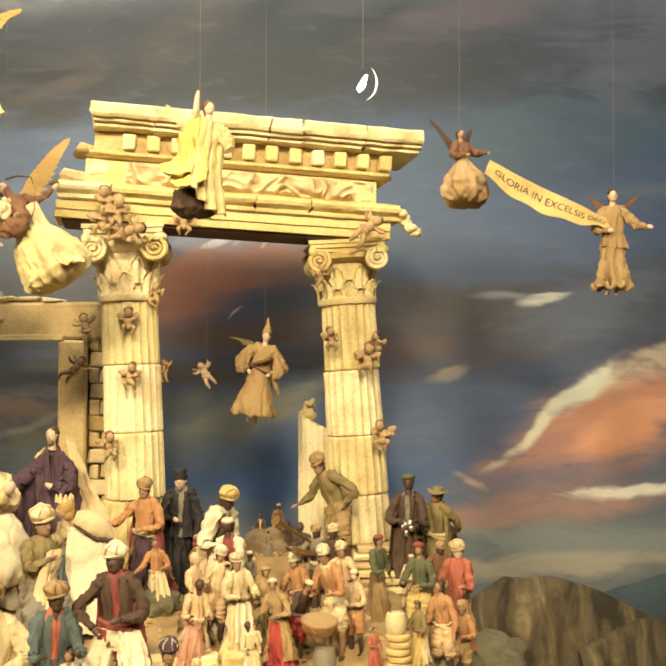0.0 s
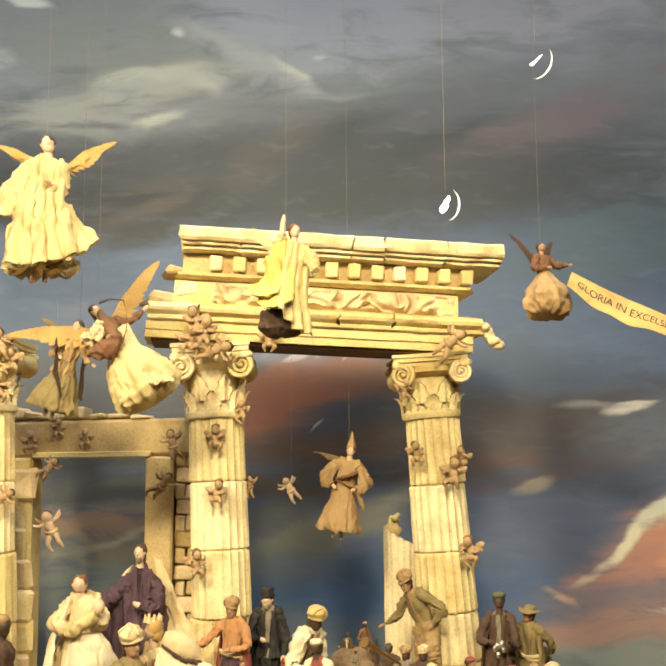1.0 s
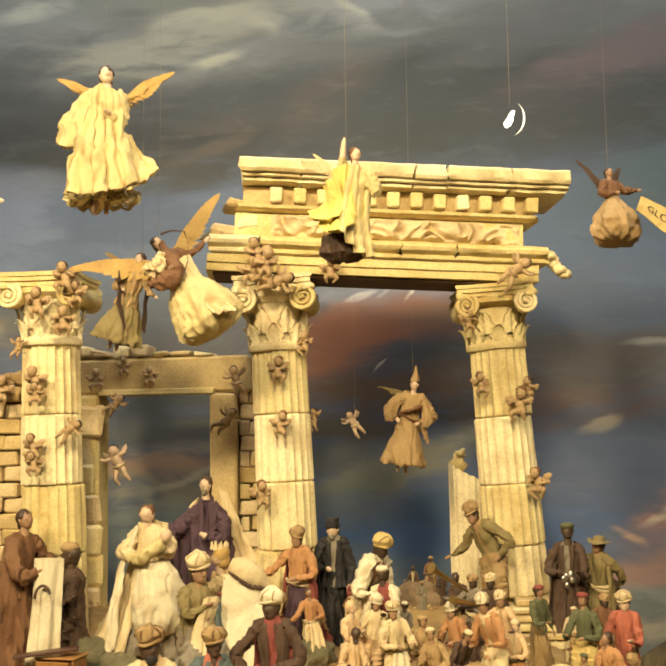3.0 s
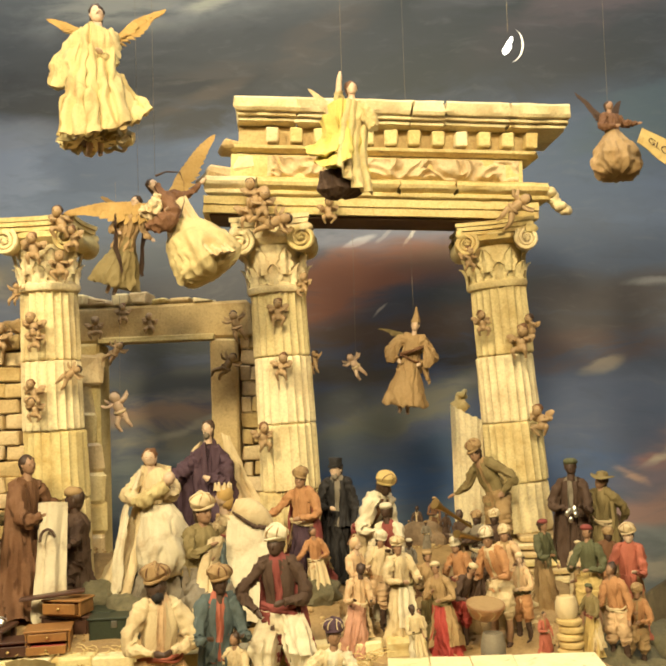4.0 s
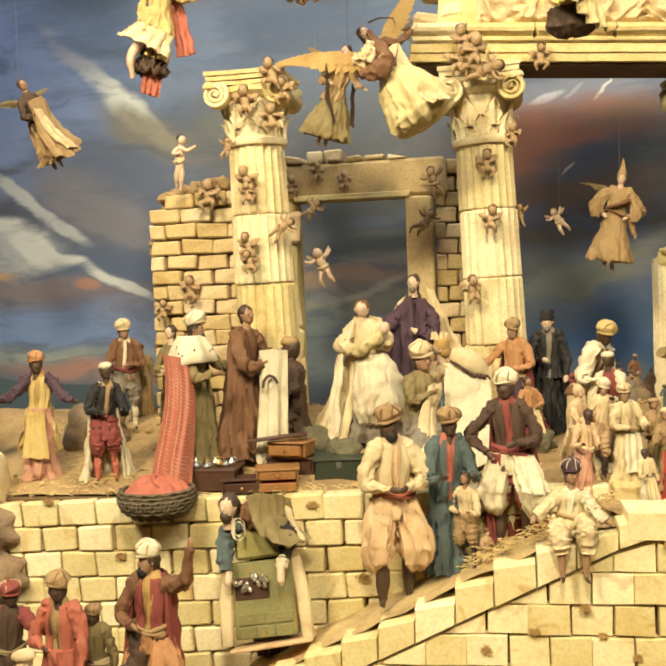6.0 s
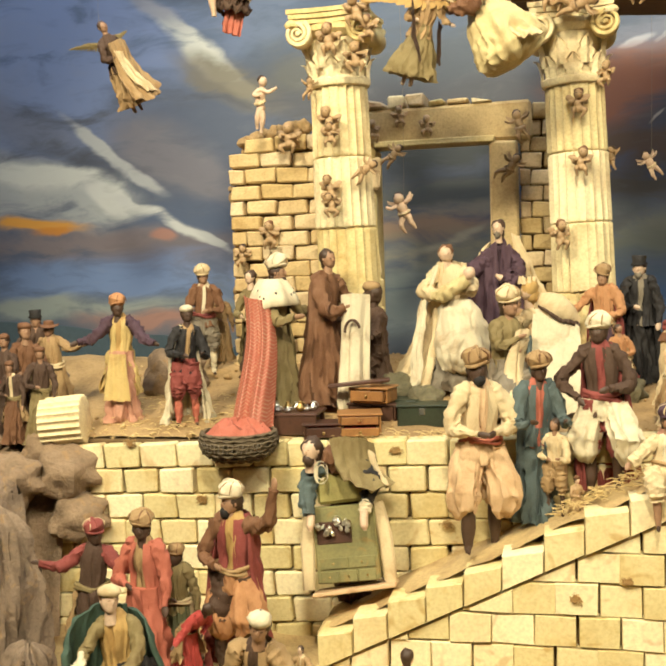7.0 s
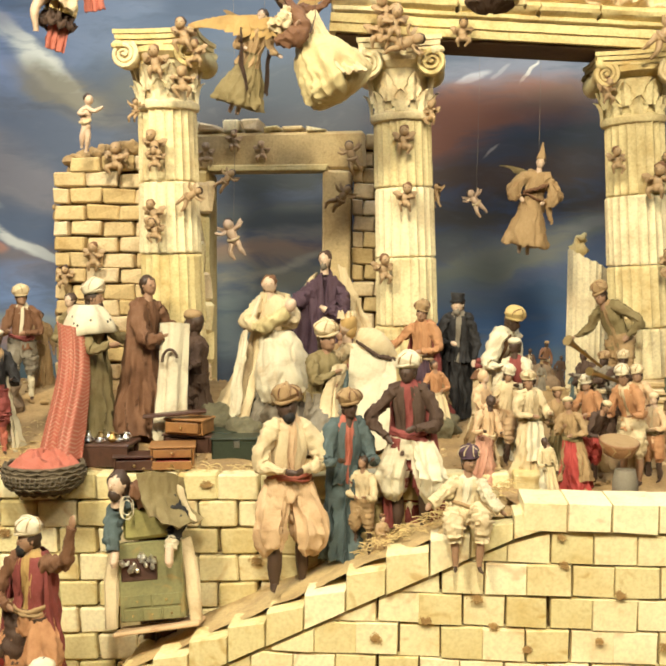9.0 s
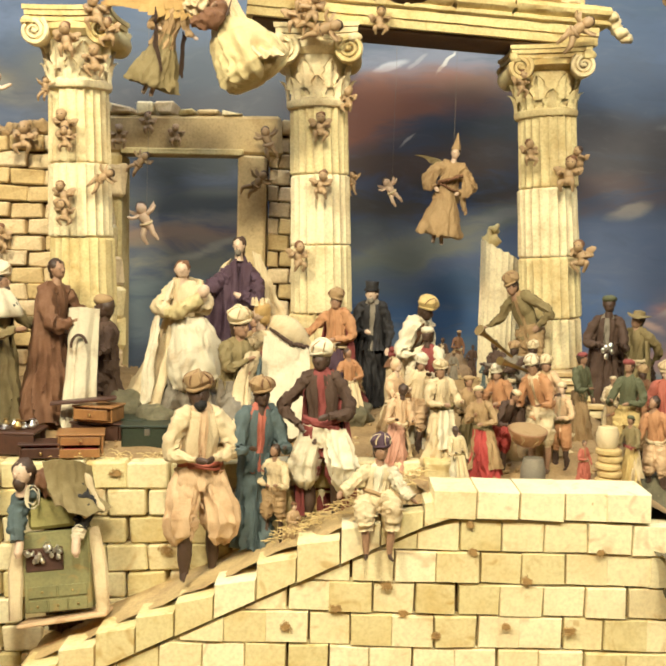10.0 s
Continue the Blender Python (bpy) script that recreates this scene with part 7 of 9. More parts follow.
# on the terrace, east part
standing((0.851, 2.420, 1.341), 0.291, "umber", "umber", "dark", "cap", "green", ("fold", "carry"), -10, plain=True, shirt="grey", label="soldier figurine in dark umber with polished mail", cloak="umber", seed=130)
standing((0.909, 2.460, 1.322), 0.281, "olive", "olive", "mid", "brim", "olive", ("fold", "back"), -30, cloak="olive", lean=8, label="porter figurine bent under an olive sack", seed=131)
standing((0.832, 2.160, 1.285), 0.224, "yellow", "green", "mid", "cap", "maroon", ("carry", "fold"), -25, legs="bare", label="figurine in green jacket, yellow breeches and maroon cap", seed=132)
standing((0.861, 2.180, 1.276), 0.173, "tan", "orange", "mid", "none", "cream", ("out", "carry"), -40, legs="umber", label="small figurine in an orange shirt", seed=133)
standing((0.929, 2.220, 1.252), 0.248, "coral", "coral", "fair", "turban", "cream", ("carry", "carry"), -30, label="turbaned figurine in coral robe at the terrace end", flare=0.9, seed=134)
standing((0.716, 2.030, 1.268), 0.092, "coral", "coral", "mid", "none", "cream", ("fold", "down"), 20, label="small child figurine in coral", seed=135)
standing((0.838, 2.300, 1.317), 0.139, "tan", "cream", "mid", "cap", "cream", ("fold", "down"), 0, label="figurine in cream shirt behind the stall", seed=136)
standing((0.975, 2.550, 1.311), 0.201, "umber", "umber", "dark", "none", "cream", ("down", "down"), 10, label="dark figurine at the back of the terrace", seed=137)
standing((0.503, 2.700, 1.399), 0.101, "umber", "umber", "dark", "none", "tan", ("fold", "down"), -30, label="small dark-brown figurine in the far group", seed=138)
standing((0.548, 2.780, 1.399), 0.114, "brown", "brown", "dark", "cap", "tan", ("fold", "down"), 7, label="small dark-brown figurine in the far group", seed=139)
standing((0.572, 2.660, 1.399), 0.087, "umber", "umber", "dark", "none", "tan", ("fold", "down"), -26, label="small dark-brown figurine in the far group", seed=140)
standing((0.518, 2.580, 1.399), 0.075, "grey", "grey", "dark", "cap", "tan", ("fold", "down"), 11, label="small dark-brown figurine in the far group", seed=141)
standing((0.586, 2.520, 1.391), 0.066, "steel", "steel", "dark", "none", "tan", ("fold", "down"), -22, label="small dark-brown figurine in the far group", seed=142)
standing((0.480, 2.720, 1.399), 0.060, "umber", "umber", "dark", "cap", "tan", ("fold", "down"), 15, label="small dark-brown figurine in the far group", seed=143)
standing((0.385, 2.160, 1.301), 0.209, "peach", "cream", "mid", "turban", "white", ("carry", "carry"), 0, lean=6, legs="umber", flare=1.07, label="turbaned crowd figurine in peach skirt and cream top", seed=144)
standing((0.343, 2.060, 1.276), 0.185, "pink", "peach", "dark", "none", "cream", ("carry", "carry"), 14, lean=6, flare=1.14, label="bare-headed crowd figurine in pink skirt and peach top", seed=145)
standing((0.431, 2.200, 1.311), 0.202, "cream", "white", "mid", "turban", "cream", ("fold", "carry"), -31, lean=-1, flare=1.02, label="turbaned crowd figurine in cream skirt and white top", seed=146)
standing((0.469, 1.990, 1.266), 0.124, "white", "cream", "dark", "none", "cream", ("carry", "down"), 24, lean=-5, apron="cream", flare=1.04, label="bare-headed crowd figurine in white skirt and cream top", seed=147)
standing((0.503, 2.120, 1.291), 0.181, "olive", "tan", "mid", "cap", "tan", ("fold", "carry"), 7, lean=-2, flare=0.95, label="capped crowd figurine in olive skirt and tan top", seed=148)
standing((0.573, 2.140, 1.296), 0.197, "tan", "orange", "mid", "turban", "white", ("pray", "fold"), -36, lean=-4, flare=1.05, label="turbaned crowd figurine in tan skirt and orange top", seed=149)
standing((0.530, 2.050, 1.274), 0.186, "red", "tan", "mid", "cap", "cream", ("pray", "fold"), -29, lean=-6, flare=1.14, label="capped crowd figurine in red skirt and tan top", seed=150)
standing((0.677, 2.160, 1.301), 0.212, "cream", "peach", "mid", "turban", "cream", ("fold", "carry"), -18, lean=-4, flare=1.12, label="turbaned crowd figurine in cream skirt and peach top", seed=151)
standing((0.649, 2.280, 1.331), 0.202, "umber", "umber", "dark", "turban", "cream", ("out", "fold"), -20, lean=2, legs="umber", flare=1.12, label="turbaned crowd figurine in umber skirt and umber top", seed=152)
standing((0.757, 2.240, 1.321), 0.193, "tan", "green", "mid", "cap", "maroon", ("carry", "down"), 43, lean=-3, flare=1.14, label="capped crowd figurine in tan skirt and green top", seed=153)
standing((0.687, 2.100, 1.286), 0.178, "orange", "peach", "fair", "cap", "cream", ("pray", "fold"), -43, lean=-1, legs="umber", flare=1.00, label="capped crowd figurine in orange skirt and peach top", seed=154)
standing((0.865, 2.050, 1.241), 0.207, "peach", "orange", "mid", "none", "cream", ("carry", "down"), -37, lean=-1, legs="umber", flare=0.98, label="bare-headed crowd figurine in peach skirt and orange top", seed=155)
standing((0.807, 2.040, 1.268), 0.142, "yellow", "olive", "mid", "cap", "green", ("carry", "carry"), -45, lean=3, sash="maroon", flare=1.07, label="capped crowd figurine in yellow skirt and olive top", seed=156)
standing((0.913, 2.340, 1.289), 0.189, "umber", "brown", "dark", "turban", "tan", ("out", "fold"), -6, lean=-1, flare=1.10, label="turbaned crowd figurine in umber skirt and brown top", seed=157)
standing((0.898, 2.060, 1.227), 0.176, "tan", "orange", "mid", "turban", "tan", ("pray", "fold"), -22, lean=1, legs="umber", flare=1.02, label="turbaned crowd figurine in tan skirt and orange top", seed=158)
standing((0.605, 2.360, 1.351), 0.175, "tan", "umber", "dark", "none", "cream", ("carry", "down"), -13, lean=-6, flare=1.14, label="bare-headed crowd figurine in tan skirt and umber top", seed=159)
standing((0.464, 2.300, 1.336), 0.136, "brown", "grey", "dark", "cap", "white", ("out", "fold"), -43, lean=2, apron="cream", flare=1.10, label="capped crowd figurine in brown skirt and grey top", seed=160)
standing((0.266, 2.300, 1.336), 0.171, "cream", "orange", "mid", "none", "cream", ("out", "fold"), 29, lean=-6, apron="cream", flare=1.01, label="bare-headed crowd figurine in cream skirt and orange top", seed=161)
standing((0.050, 2.420, 1.366), 0.196, "grey", "tan", "mid", "none", "cream", ("carry", "down"), -20, lean=-5, sash="maroon", flare=1.09, label="bare-headed crowd figurine in grey skirt and tan top", seed=162)
standing((-1.057, 2.100, 1.264), 0.278, "umber", "brown", "mid", "cap", "brown", ("fold", "down"), 14, label="dark-brown peasant figurine on the rocky edge", seed=163)
standing((-1.097, 2.080, 1.268), 0.252, "umber", "umber", "mid", "cap", "brown", ("fold", "down"), -1, label="dark-brown peasant figurine on the rocky edge", seed=164)
standing((-0.999, 2.060, 1.272), 0.219, "olive", "umber", "mid", "cap", "brown", ("fold", "down"), 20, label="dark-brown peasant figurine on the rocky edge", seed=165)
standing((-1.053, 2.040, 1.275), 0.186, "brown", "umber", "mid", "cap", "brown", ("fold", "down"), 0, label="dark-brown peasant figurine on the rocky edge", seed=166)
pedlar((-0.309, 1.99, 1.15), 0.30, 99)
# along the west edge of the terrace
standing((-0.855, 2.170, 1.303), 0.296, "pink", "yellow", "dark", "turban", "orange", ("out", "out"), 10, sleeve="purple", over="yellow", flare=0.95, shirt="gold", apron="yellow", fat=1.2, label="dark-faced figurine in yellow tunic, pink skirt and orange turban", seed=167)
standing((-0.690, 2.150, 1.298), 0.274, "maroon", "black", "dark", "cap", "white", ("fold", "carry"), 20, label="figurine in black coat with white striped shawl", cloak="white", legs="coral", seed=168)
standing((-1.017, 2.160, 1.301), 0.246, "tan", "tan", "mid", "brim", "brown", ("fold", "reach"), 10, label="figurine in tan coat and brown hat", seed=169)
standing((-1.086, 2.200, 1.311), 0.257, "umber", "umber", "mid", "fez", "black", ("fold", "down"), 30, label="dark figurine with black cap at the terrace edge", seed=170)
# on the lower ground
standing((-0.767, 1.800, 0.875), 0.302, "umber", "umber", "dark", "turban", "maroon", ("reach", "reach"), 20, sleeve="maroon", label="dark-faced figurine with red sleeves and outstretched arms", seed=171)
standing((-0.637, 1.760, 0.875), 0.336, "coral", "coral", "dark", "turban", "tan", ("fold", "down"), 0, shirt="tan", plain=True, flare=1.05, label="dark-faced figurine in a long coral coat", seed=172)
standing((-0.599, 1.830, 0.875), 0.250, "green", "olive", "dark", "turban", "tan", ("fold", "down"), 20, label="figurine in olive behind the coral coat", seed=173)
standing((-0.482, 1.820, 0.875), 0.379, "umber", "maroon", "mid", "turban", "white", ("fold", "up"), 0, over="maroon", sleeve="brown", shirt="gold", sash="tan", legs="umber", flare=0.95, cloak="maroon", beard="black", plain=True, extra=baggy_breeches("orange", (-0.07, -0.03, 0.30), (0.10, -0.08, 0.32), 0.18), label="figurine with white turban, open maroon coat and peach breeches", seed=174)
mantled_lady((-0.621, 1.600, 0.774), 0.360, 176)
standing((-0.558, 1.760, 0.875), 0.202, "red", "red", "dark", "none", "cream", ("out", "fold"), 60, bend=(45, 0), label="figurine in a red tunic bending over", seed=178)
standing((-0.363, 1.570, 0.755), 0.364, "umber", "tan", "mid", "cap", "white", ("down", "out"), 10, sleeve="tan", cloak="tan", over="tan", shirt="umber", flare=1.1, fat=1.2, bend=(14, 6), plain=True, label="white-capped figurine in a worn tan coat", seed=179)
standing((-0.322, 1.700, 0.875), 0.113, "grey", "tan", "fair", "none", "cream", ("out", "reach"), -20, label="bare-headed figurine in tan on the lower ground", seed=180)
standing((-0.143, 1.720, 0.755), 0.232, "peach", "clay", "fair", "none", "cream", ("fold", "fold"), 150, label="bare-shouldered figurine with brown hair", seed=181)
standing((0.243, 1.700, 0.755), 0.190, "brown", "brown", "mid", "cap", "brown", ("fold", "fold"), 0, label="brown-capped figurine before the ramp wall", seed=182)
standing((-0.900, 1.720, 0.875), 0.102, "orange", "brown", "mid", "none", "cream", ("fold", "reach"), 40, label="figurine in brown and orange by the rock", seed=183)

# hanging angels
angel((-0.195, 2.200, 2.342), 0.345, "ivory", "ivory", "gold", ("fold", "carry"), -5, fat=1.2, flare=1.0, spread=0.30, rise=0.20, crisp=1.9, extra=white_folds, label="hanging angel in a billowing white gown with small golden wings", lean=1, seed=184)
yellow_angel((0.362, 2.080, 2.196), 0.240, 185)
angel((0.045, 2.300, 2.082), 0.272, "ivory", "brown", "gold", ("carry", "reach"), 25, spread=0.58, rise=(0.30, 0.36), puff=True, tip=-16, extra=bow_and_quiver, label="flying angel with large golden wings, dark bow and cream drapery", bare=False, lean=-27, seed=186)
angel((-0.202, 2.340, 2.049), 0.240, "olive", "tan", "tan", ("fold", "out"), -20, spread=0.36, rise=0.14, flare=1.2, scarf="umber", tip=-4, label="hanging angel in a flowered olive dress", lean=17, ruffle=False, depth=0.14, seed=187)
angel((0.475, 2.680, 1.741), 0.252, "tan", "tan", "olive", ("akimbo", "akimbo"), 0, hat="cone", hatkey="tan", spread=0.32, rise=0.10, flare=1.12, fat=1.55, sash="brown", extra=wound_shawl, depth=0.10, sides=(-1,), label="hanging angel in a tan gown with pointed cap", lean=9, ruffle=False, seed=188)
angel((-0.601, 2.300, 2.218), 0.284, "umber", "yellow", "yellow", ("down", "reach"), 20, hat="veil", hatkey="coral", over="yellow", spread=0.10, rise=0.1, flare=0.62, bare=False, extra=red_streamers, label="hanging angel in yellow tunic with red streaming cloth", lean=10, seed=189)
angel((-0.926, 2.500, 2.057), 0.240, "tan", "umber", "olive", ("fold", "back"), 50, spread=0.3, rise=0.06, flare=0.9, skin="mid", extra=blown_folds, label="flying dark angel in grey-brown drapery", lean=-25, ruffle=False, seed=190)
angel((1.004, 2.420, 2.292), 0.200, "tan", "brown", "umber", ("fold", "reach"), 20, puff=True, bare=False, fat=1.4, tip=-14, spread=0.24, rise=0.34, label="hanging angel in clay-brown gown holding a scroll", skin="mid", lean=4, seed=191)
angel((1.345, 2.350, 2.059), 0.262, "tan", "tan", "brown", ("fold", "out"), -25, flare=0.80, spread=0.16, rise=0.16, fat=1.3, label="hanging angel in tan pleated gown holding a scroll", lean=2, seed=192)
# cherubs on the ruin and in the air
cherub((0.177, 2.440, 2.001), 0.052, 193)
cherub((0.182, 2.435, 1.868), 0.052, 194)
cherub((0.131, 2.430, 1.702), 0.055, 195, face=30)
cherub((0.242, 2.470, 2.068), 0.045, 196, face=-40)
cherub((0.255, 2.550, 1.879), 0.060, 197, face=-50, kind="body")
cherub((-0.384, 2.335, 1.980), 0.055, 198)
cherub((-0.381, 2.330, 1.949), 0.045, 199)
cherub((-0.385, 2.330, 1.826), 0.050, 200)
cherub((-0.382, 2.325, 1.787), 0.045, 201)
cherub((-0.306, 2.330, 1.862), 0.070, 202, lean=60, kind="body")
cherub((-0.309, 2.315, 2.221), 0.060, 203)
cherub((-0.376, 2.315, 2.161), 0.060, 204)
cherub((-0.316, 2.325, 2.119), 0.055, 205)
cherub((-0.432, 2.350, 2.058), 0.055, 206, face=40, kind="body")
cherub((-0.520, 2.480, 1.966), 0.060, 207)
cherub((-0.285, 2.330, 2.183), 0.050, 208, face=-20)
cherub((-0.290, 2.790, 2.045), 0.045, 209)
cherub((-0.214, 2.790, 2.015), 0.045, 210)
cherub((-0.367, 2.780, 2.007), 0.050, 211, face=20)
cherub((-0.305, 2.740, 1.931), 0.075, 212, lean=40, kind="body")
cherub((0.008, 2.700, 1.880), 0.085, 213, lean=35, kind="body")
cherub((0.035, 2.740, 1.990), 0.090, 214, lean=-15, kind="body")
cherub((0.135, 2.390, 2.282), 0.060, 215)
cherub((0.155, 2.380, 2.253), 0.060, 216)
cherub((0.118, 2.390, 2.237), 0.060, 217, face=20)
cherub((0.173, 2.380, 2.207), 0.100, 218, lean=75, kind="body")
cherub((0.308, 2.440, 2.243), 0.050, 219)
cherub((0.753, 2.440, 2.227), 0.100, 220, lean=55, kind="body")
cherub((0.671, 2.500, 1.959), 0.050, 221, face=25)
cherub((0.764, 2.490, 1.910), 0.065, 222, face=-20)
cherub((0.796, 2.520, 1.947), 0.050, 223, face=-50)
cherub((0.807, 2.500, 1.718), 0.060, 224, face=-35)
cherub((0.643, 2.500, 2.119), 0.050, 225, face=40)
cherub((0.356, 2.660, 1.868), 0.075, 226, kind="body", lean=-30, skin="fair", thread=True, label="small flying cherub hung on a thread")
cherub((-0.255, 2.600, 1.774), 0.105, 227, kind="body", lean=-20, skin="fair", thread=True, label="flying cherub hung on a thread in the doorway")
cherub((-0.572, 2.420, 2.045), 0.128, 228, kind="stand", skin="fair", label="pale cherub standing on the broken tower")
cherub((-0.585, 2.500, 1.729), 0.055, 229)
cherub((-0.659, 2.500, 1.678), 0.045, 230)
cherub((-0.519, 2.500, 1.968), 0.060, 231, face=20, kind="body")

# ---------------------------------------------------------------- rocks
def crag(name, x0, x1, y0, y1, height, label, seed, nu=60, nv=50, mat=ROCK, rough=0.05):
    b = Build()

    def fn(u, v):
        x, y = x0 + (x1 - x0) * u, y0 + (y1 - y0) * v
        q = fbm(x * 6 + seed, y * 6, 0.4, 5)
        ridge = 0.5 - abs(noise.noise(Vector((x * 11 + seed, y * 11, 2.2))))
        return (x + 0.02 * noise.noise(Vector((y * 15, x * 15, seed))), y + 0.03 * noise.noise(Vector((x * 13, seed, y * 9))), height(x, y) + rough * q + rough * 0.8 * ridge)

    b.sheet(fn, nu, nv)
    return solo(name, b, mat, label, "rock", kind="structure", sharp=40)


def smooth(a, b, x):
    u = min(1.0, max(0.0, (x - a) / (b - a)))
    return u * u * (3 - 2 * u)


MOSSY = surface("mossy_cork_rock", (0.16, 0.14, 0.08), (0.06, 0.055, 0.03), 0.95, 14, 110, 0.8, 1.0, 0.008, stain=(0.22, 0.19, 0.09))
crag("ground_rock", -1.75, -0.93, 1.45, 2.35, lambda x, y: 0.74 + (0.50 + 0.02 * math.sin(x * 9)) * smooth(1.66 + 0.25 * smooth(-1.25, -0.95, x), 2.06, y), "brown cork rock beside the retaining wall", 1.0)
crag("ground_rock", 0.80, 1.75, 1.75, 3.1, lambda x, y: 1.27 - 0.75 * max(0.0, x - 0.86) - 0.22 * max(0.0, 2.1 - y), "dark mossy cork rock falling away from the terrace", 7.0, mat=MOSSY)




crag("ground_rock", -1.0, -0.27, 1.50, 2.06, lambda x, y: 0.74 + 0.125 * smooth(1.50, 1.60, y) * smooth(-0.27, -0.33, x), "sandy mound of earth before the retaining wall", 3.0, mat=SAND, rough=0.012)


def boulder(at, size, seed, mat=ROCK, label="rough brown boulder of cork bark"):
    b = Build()
    r = size / 2
    b.blob((0, 0, r * 0.55), (r, r * 0.85, r * 0.8), 26, 18, 0.38, 4 / size)
    return solo("boulder", b, mat, label, "rock", at, "boulders", sharp=40)


boulder((-0.80, 2.36, 1.34), 0.16, 2, label="rounded brown boulder behind the figurines")
boulder((-1.02, 1.95, 1.17), 0.14, 3)
boulder((-0.93, 2.03, 1.17), 0.15, 17)
boulder((-0.99, 2.06, 1.22), 0.12, 18)
boulder((-0.90, 2.02, 1.08), 0.13, 19)
boulder((-1.08, 1.86, 1.02), 0.20, 4)
boulder((-1.16, 2.02, 1.20), 0.16, 5)
boulder((-1.0, 1.70, 0.78), 0.26, 6)
boulder((-1.22, 1.75, 0.86), 0.30, 7)
boulder((-1.15, 2.3, 1.30), 0.18, 8)
boulder((-1.35, 2.25, 1.28), 0.22, 9)
boulder((0.93, 2.05, 1.14), 0.16, 10, MOSSY, "rough dark mossy boulder of cork bark")
boulder((1.02, 2.3, 1.13), 0.20, 11, MOSSY, "rough dark mossy boulder of cork bark")
boulder((0.90, 1.86, 1.10), 0.14, 12, MOSSY, "rough dark mossy boulder of cork bark")
boulder((0.95, 2.6, 1.22), 0.18, 13, MOSSY, "rough dark mossy boulder of cork bark")
boulder((-0.234, 2.300, 1.327), 0.10, 30, label="dark greenish rock on the terrace", mat=MOSSY)
boulder((-0.163, 2.240, 1.312), 0.09, 31, label="dark greenish rock on the terrace", mat=MOSSY)
boulder((-0.272, 2.340, 1.337), 0.08, 32, label="dark greenish rock on the terrace", mat=MOSSY)
boulder((0.268, 2.300, 1.327), 0.09, 33, label="dark greenish rock on the terrace", mat=MOSSY)
boulder((0.36, 2.62, 1.37), 0.12, 14)
boulder((0.52, 2.68, 1.36), 0.14, 15)

def cork(at, w, d, h, seed):
    """Upright slab of cork bark with deep furrows."""
    b = Build()

    def fn(a, lev, rad):
        n = noise.noise(Vector((math.cos(a) * 2.2 + seed, math.sin(a) * 2.2, lev * 2.5)))
        f = abs(noise.noise(Vector((math.cos(a) * 5 + seed, math.sin(a) * 5, lev * 3.5))))
        e = 1 / math.sqrt(math.cos(a) ** 2 + (math.sin(a) * w / d) ** 2)
        g = abs(noise.noise(Vector((math.cos(a) * 11 + seed, math.sin(a) * 11, lev * 6 + seed))))
        return rad * e * (1 + 0.35 * n - 0.42 * f - 0.22 * g), 0.06 * h * n * lev

    prof = [(w * 0.50, 0), (w * 0.52, h * 0.1)] + [(w * (0.52 - 0.14 * (i / 14) ** 2), h * (0.1 + 0.80 * i / 14)) for i in range(1, 15)] + [(w * 0.26, h * 0.96), (w * 0.08, h)]
    b.lathe(prof, 130, fn=fn)
    return solo("cork_rock", b, CORK, "upright grey-brown slab of cork bark", "rock", at, "boulders", sharp=50)


cork((-0.935, 1.74, 0.74), 0.20, 0.14, 0.47, 1.5)
cork((-1.06, 1.86, 0.76), 0.24, 0.18, 0.50, 4.5)
cork((-0.85, 1.70, 0.74), 0.12, 0.10, 0.22, 7.5)

# ---------------------------------------------------------------- props on the terrace
WOOD = surface("orange_brown_wood", (0.33, 0.16, 0.05), (0.15, 0.07, 0.025), 0.45, 18, 200, 0.7, 0.4, 0.001)
WOOD_DARK = surface("dark_stained_wood", (0.085, 0.040, 0.025), (0.035, 0.018, 0.012), 0.4, 18, 200, 0.7, 0.4, 0.001)
WOOD_GREEN = surface("dark_green_painted_wood", (0.035, 0.045, 0.028), (0.018, 0.020, 0.014), 0.4, 20, 180, 0.6, 0.4, 0.001)
OLIVE_PAINT = surface("worn_olive_paint", (0.24, 0.22, 0.085), (0.12, 0.12, 0.05), 0.6, 16, 180, 0.7, 0.4, 0.001, stain=(0.30, 0.20, 0.06))
SILVER = surface("polished_silver", (0.85, 0.83, 0.76), (0.55, 0.53, 0.48), 0.32, 40, 300, 0.4, 0.2, 0.0005, metal=1.0)
BRASS = surface("dull_brass", (0.55, 0.38, 0.14), (0.25, 0.15, 0.05), 0.32, 30, 300, 0.5, 0.2, 0.0005, metal=0.9)
COPPER = surface("copper_skin", (0.40, 0.22, 0.11), (0.18, 0.09, 0.05), 0.4, 25, 250, 0.5, 0.3, 0.0005, metal=0.4)
WICKER = surface("woven_wicker", (0.14, 0.105, 0.06), (0.06, 0.045, 0.025), 0.85, 30, 240, 0.7, 0.8, 0.002)
STRAW = surface("pale_straw", (0.66, 0.50, 0.22), (0.42, 0.28, 0.10), 0.85, 20, 200, 0.6, 0.4, 0.001)


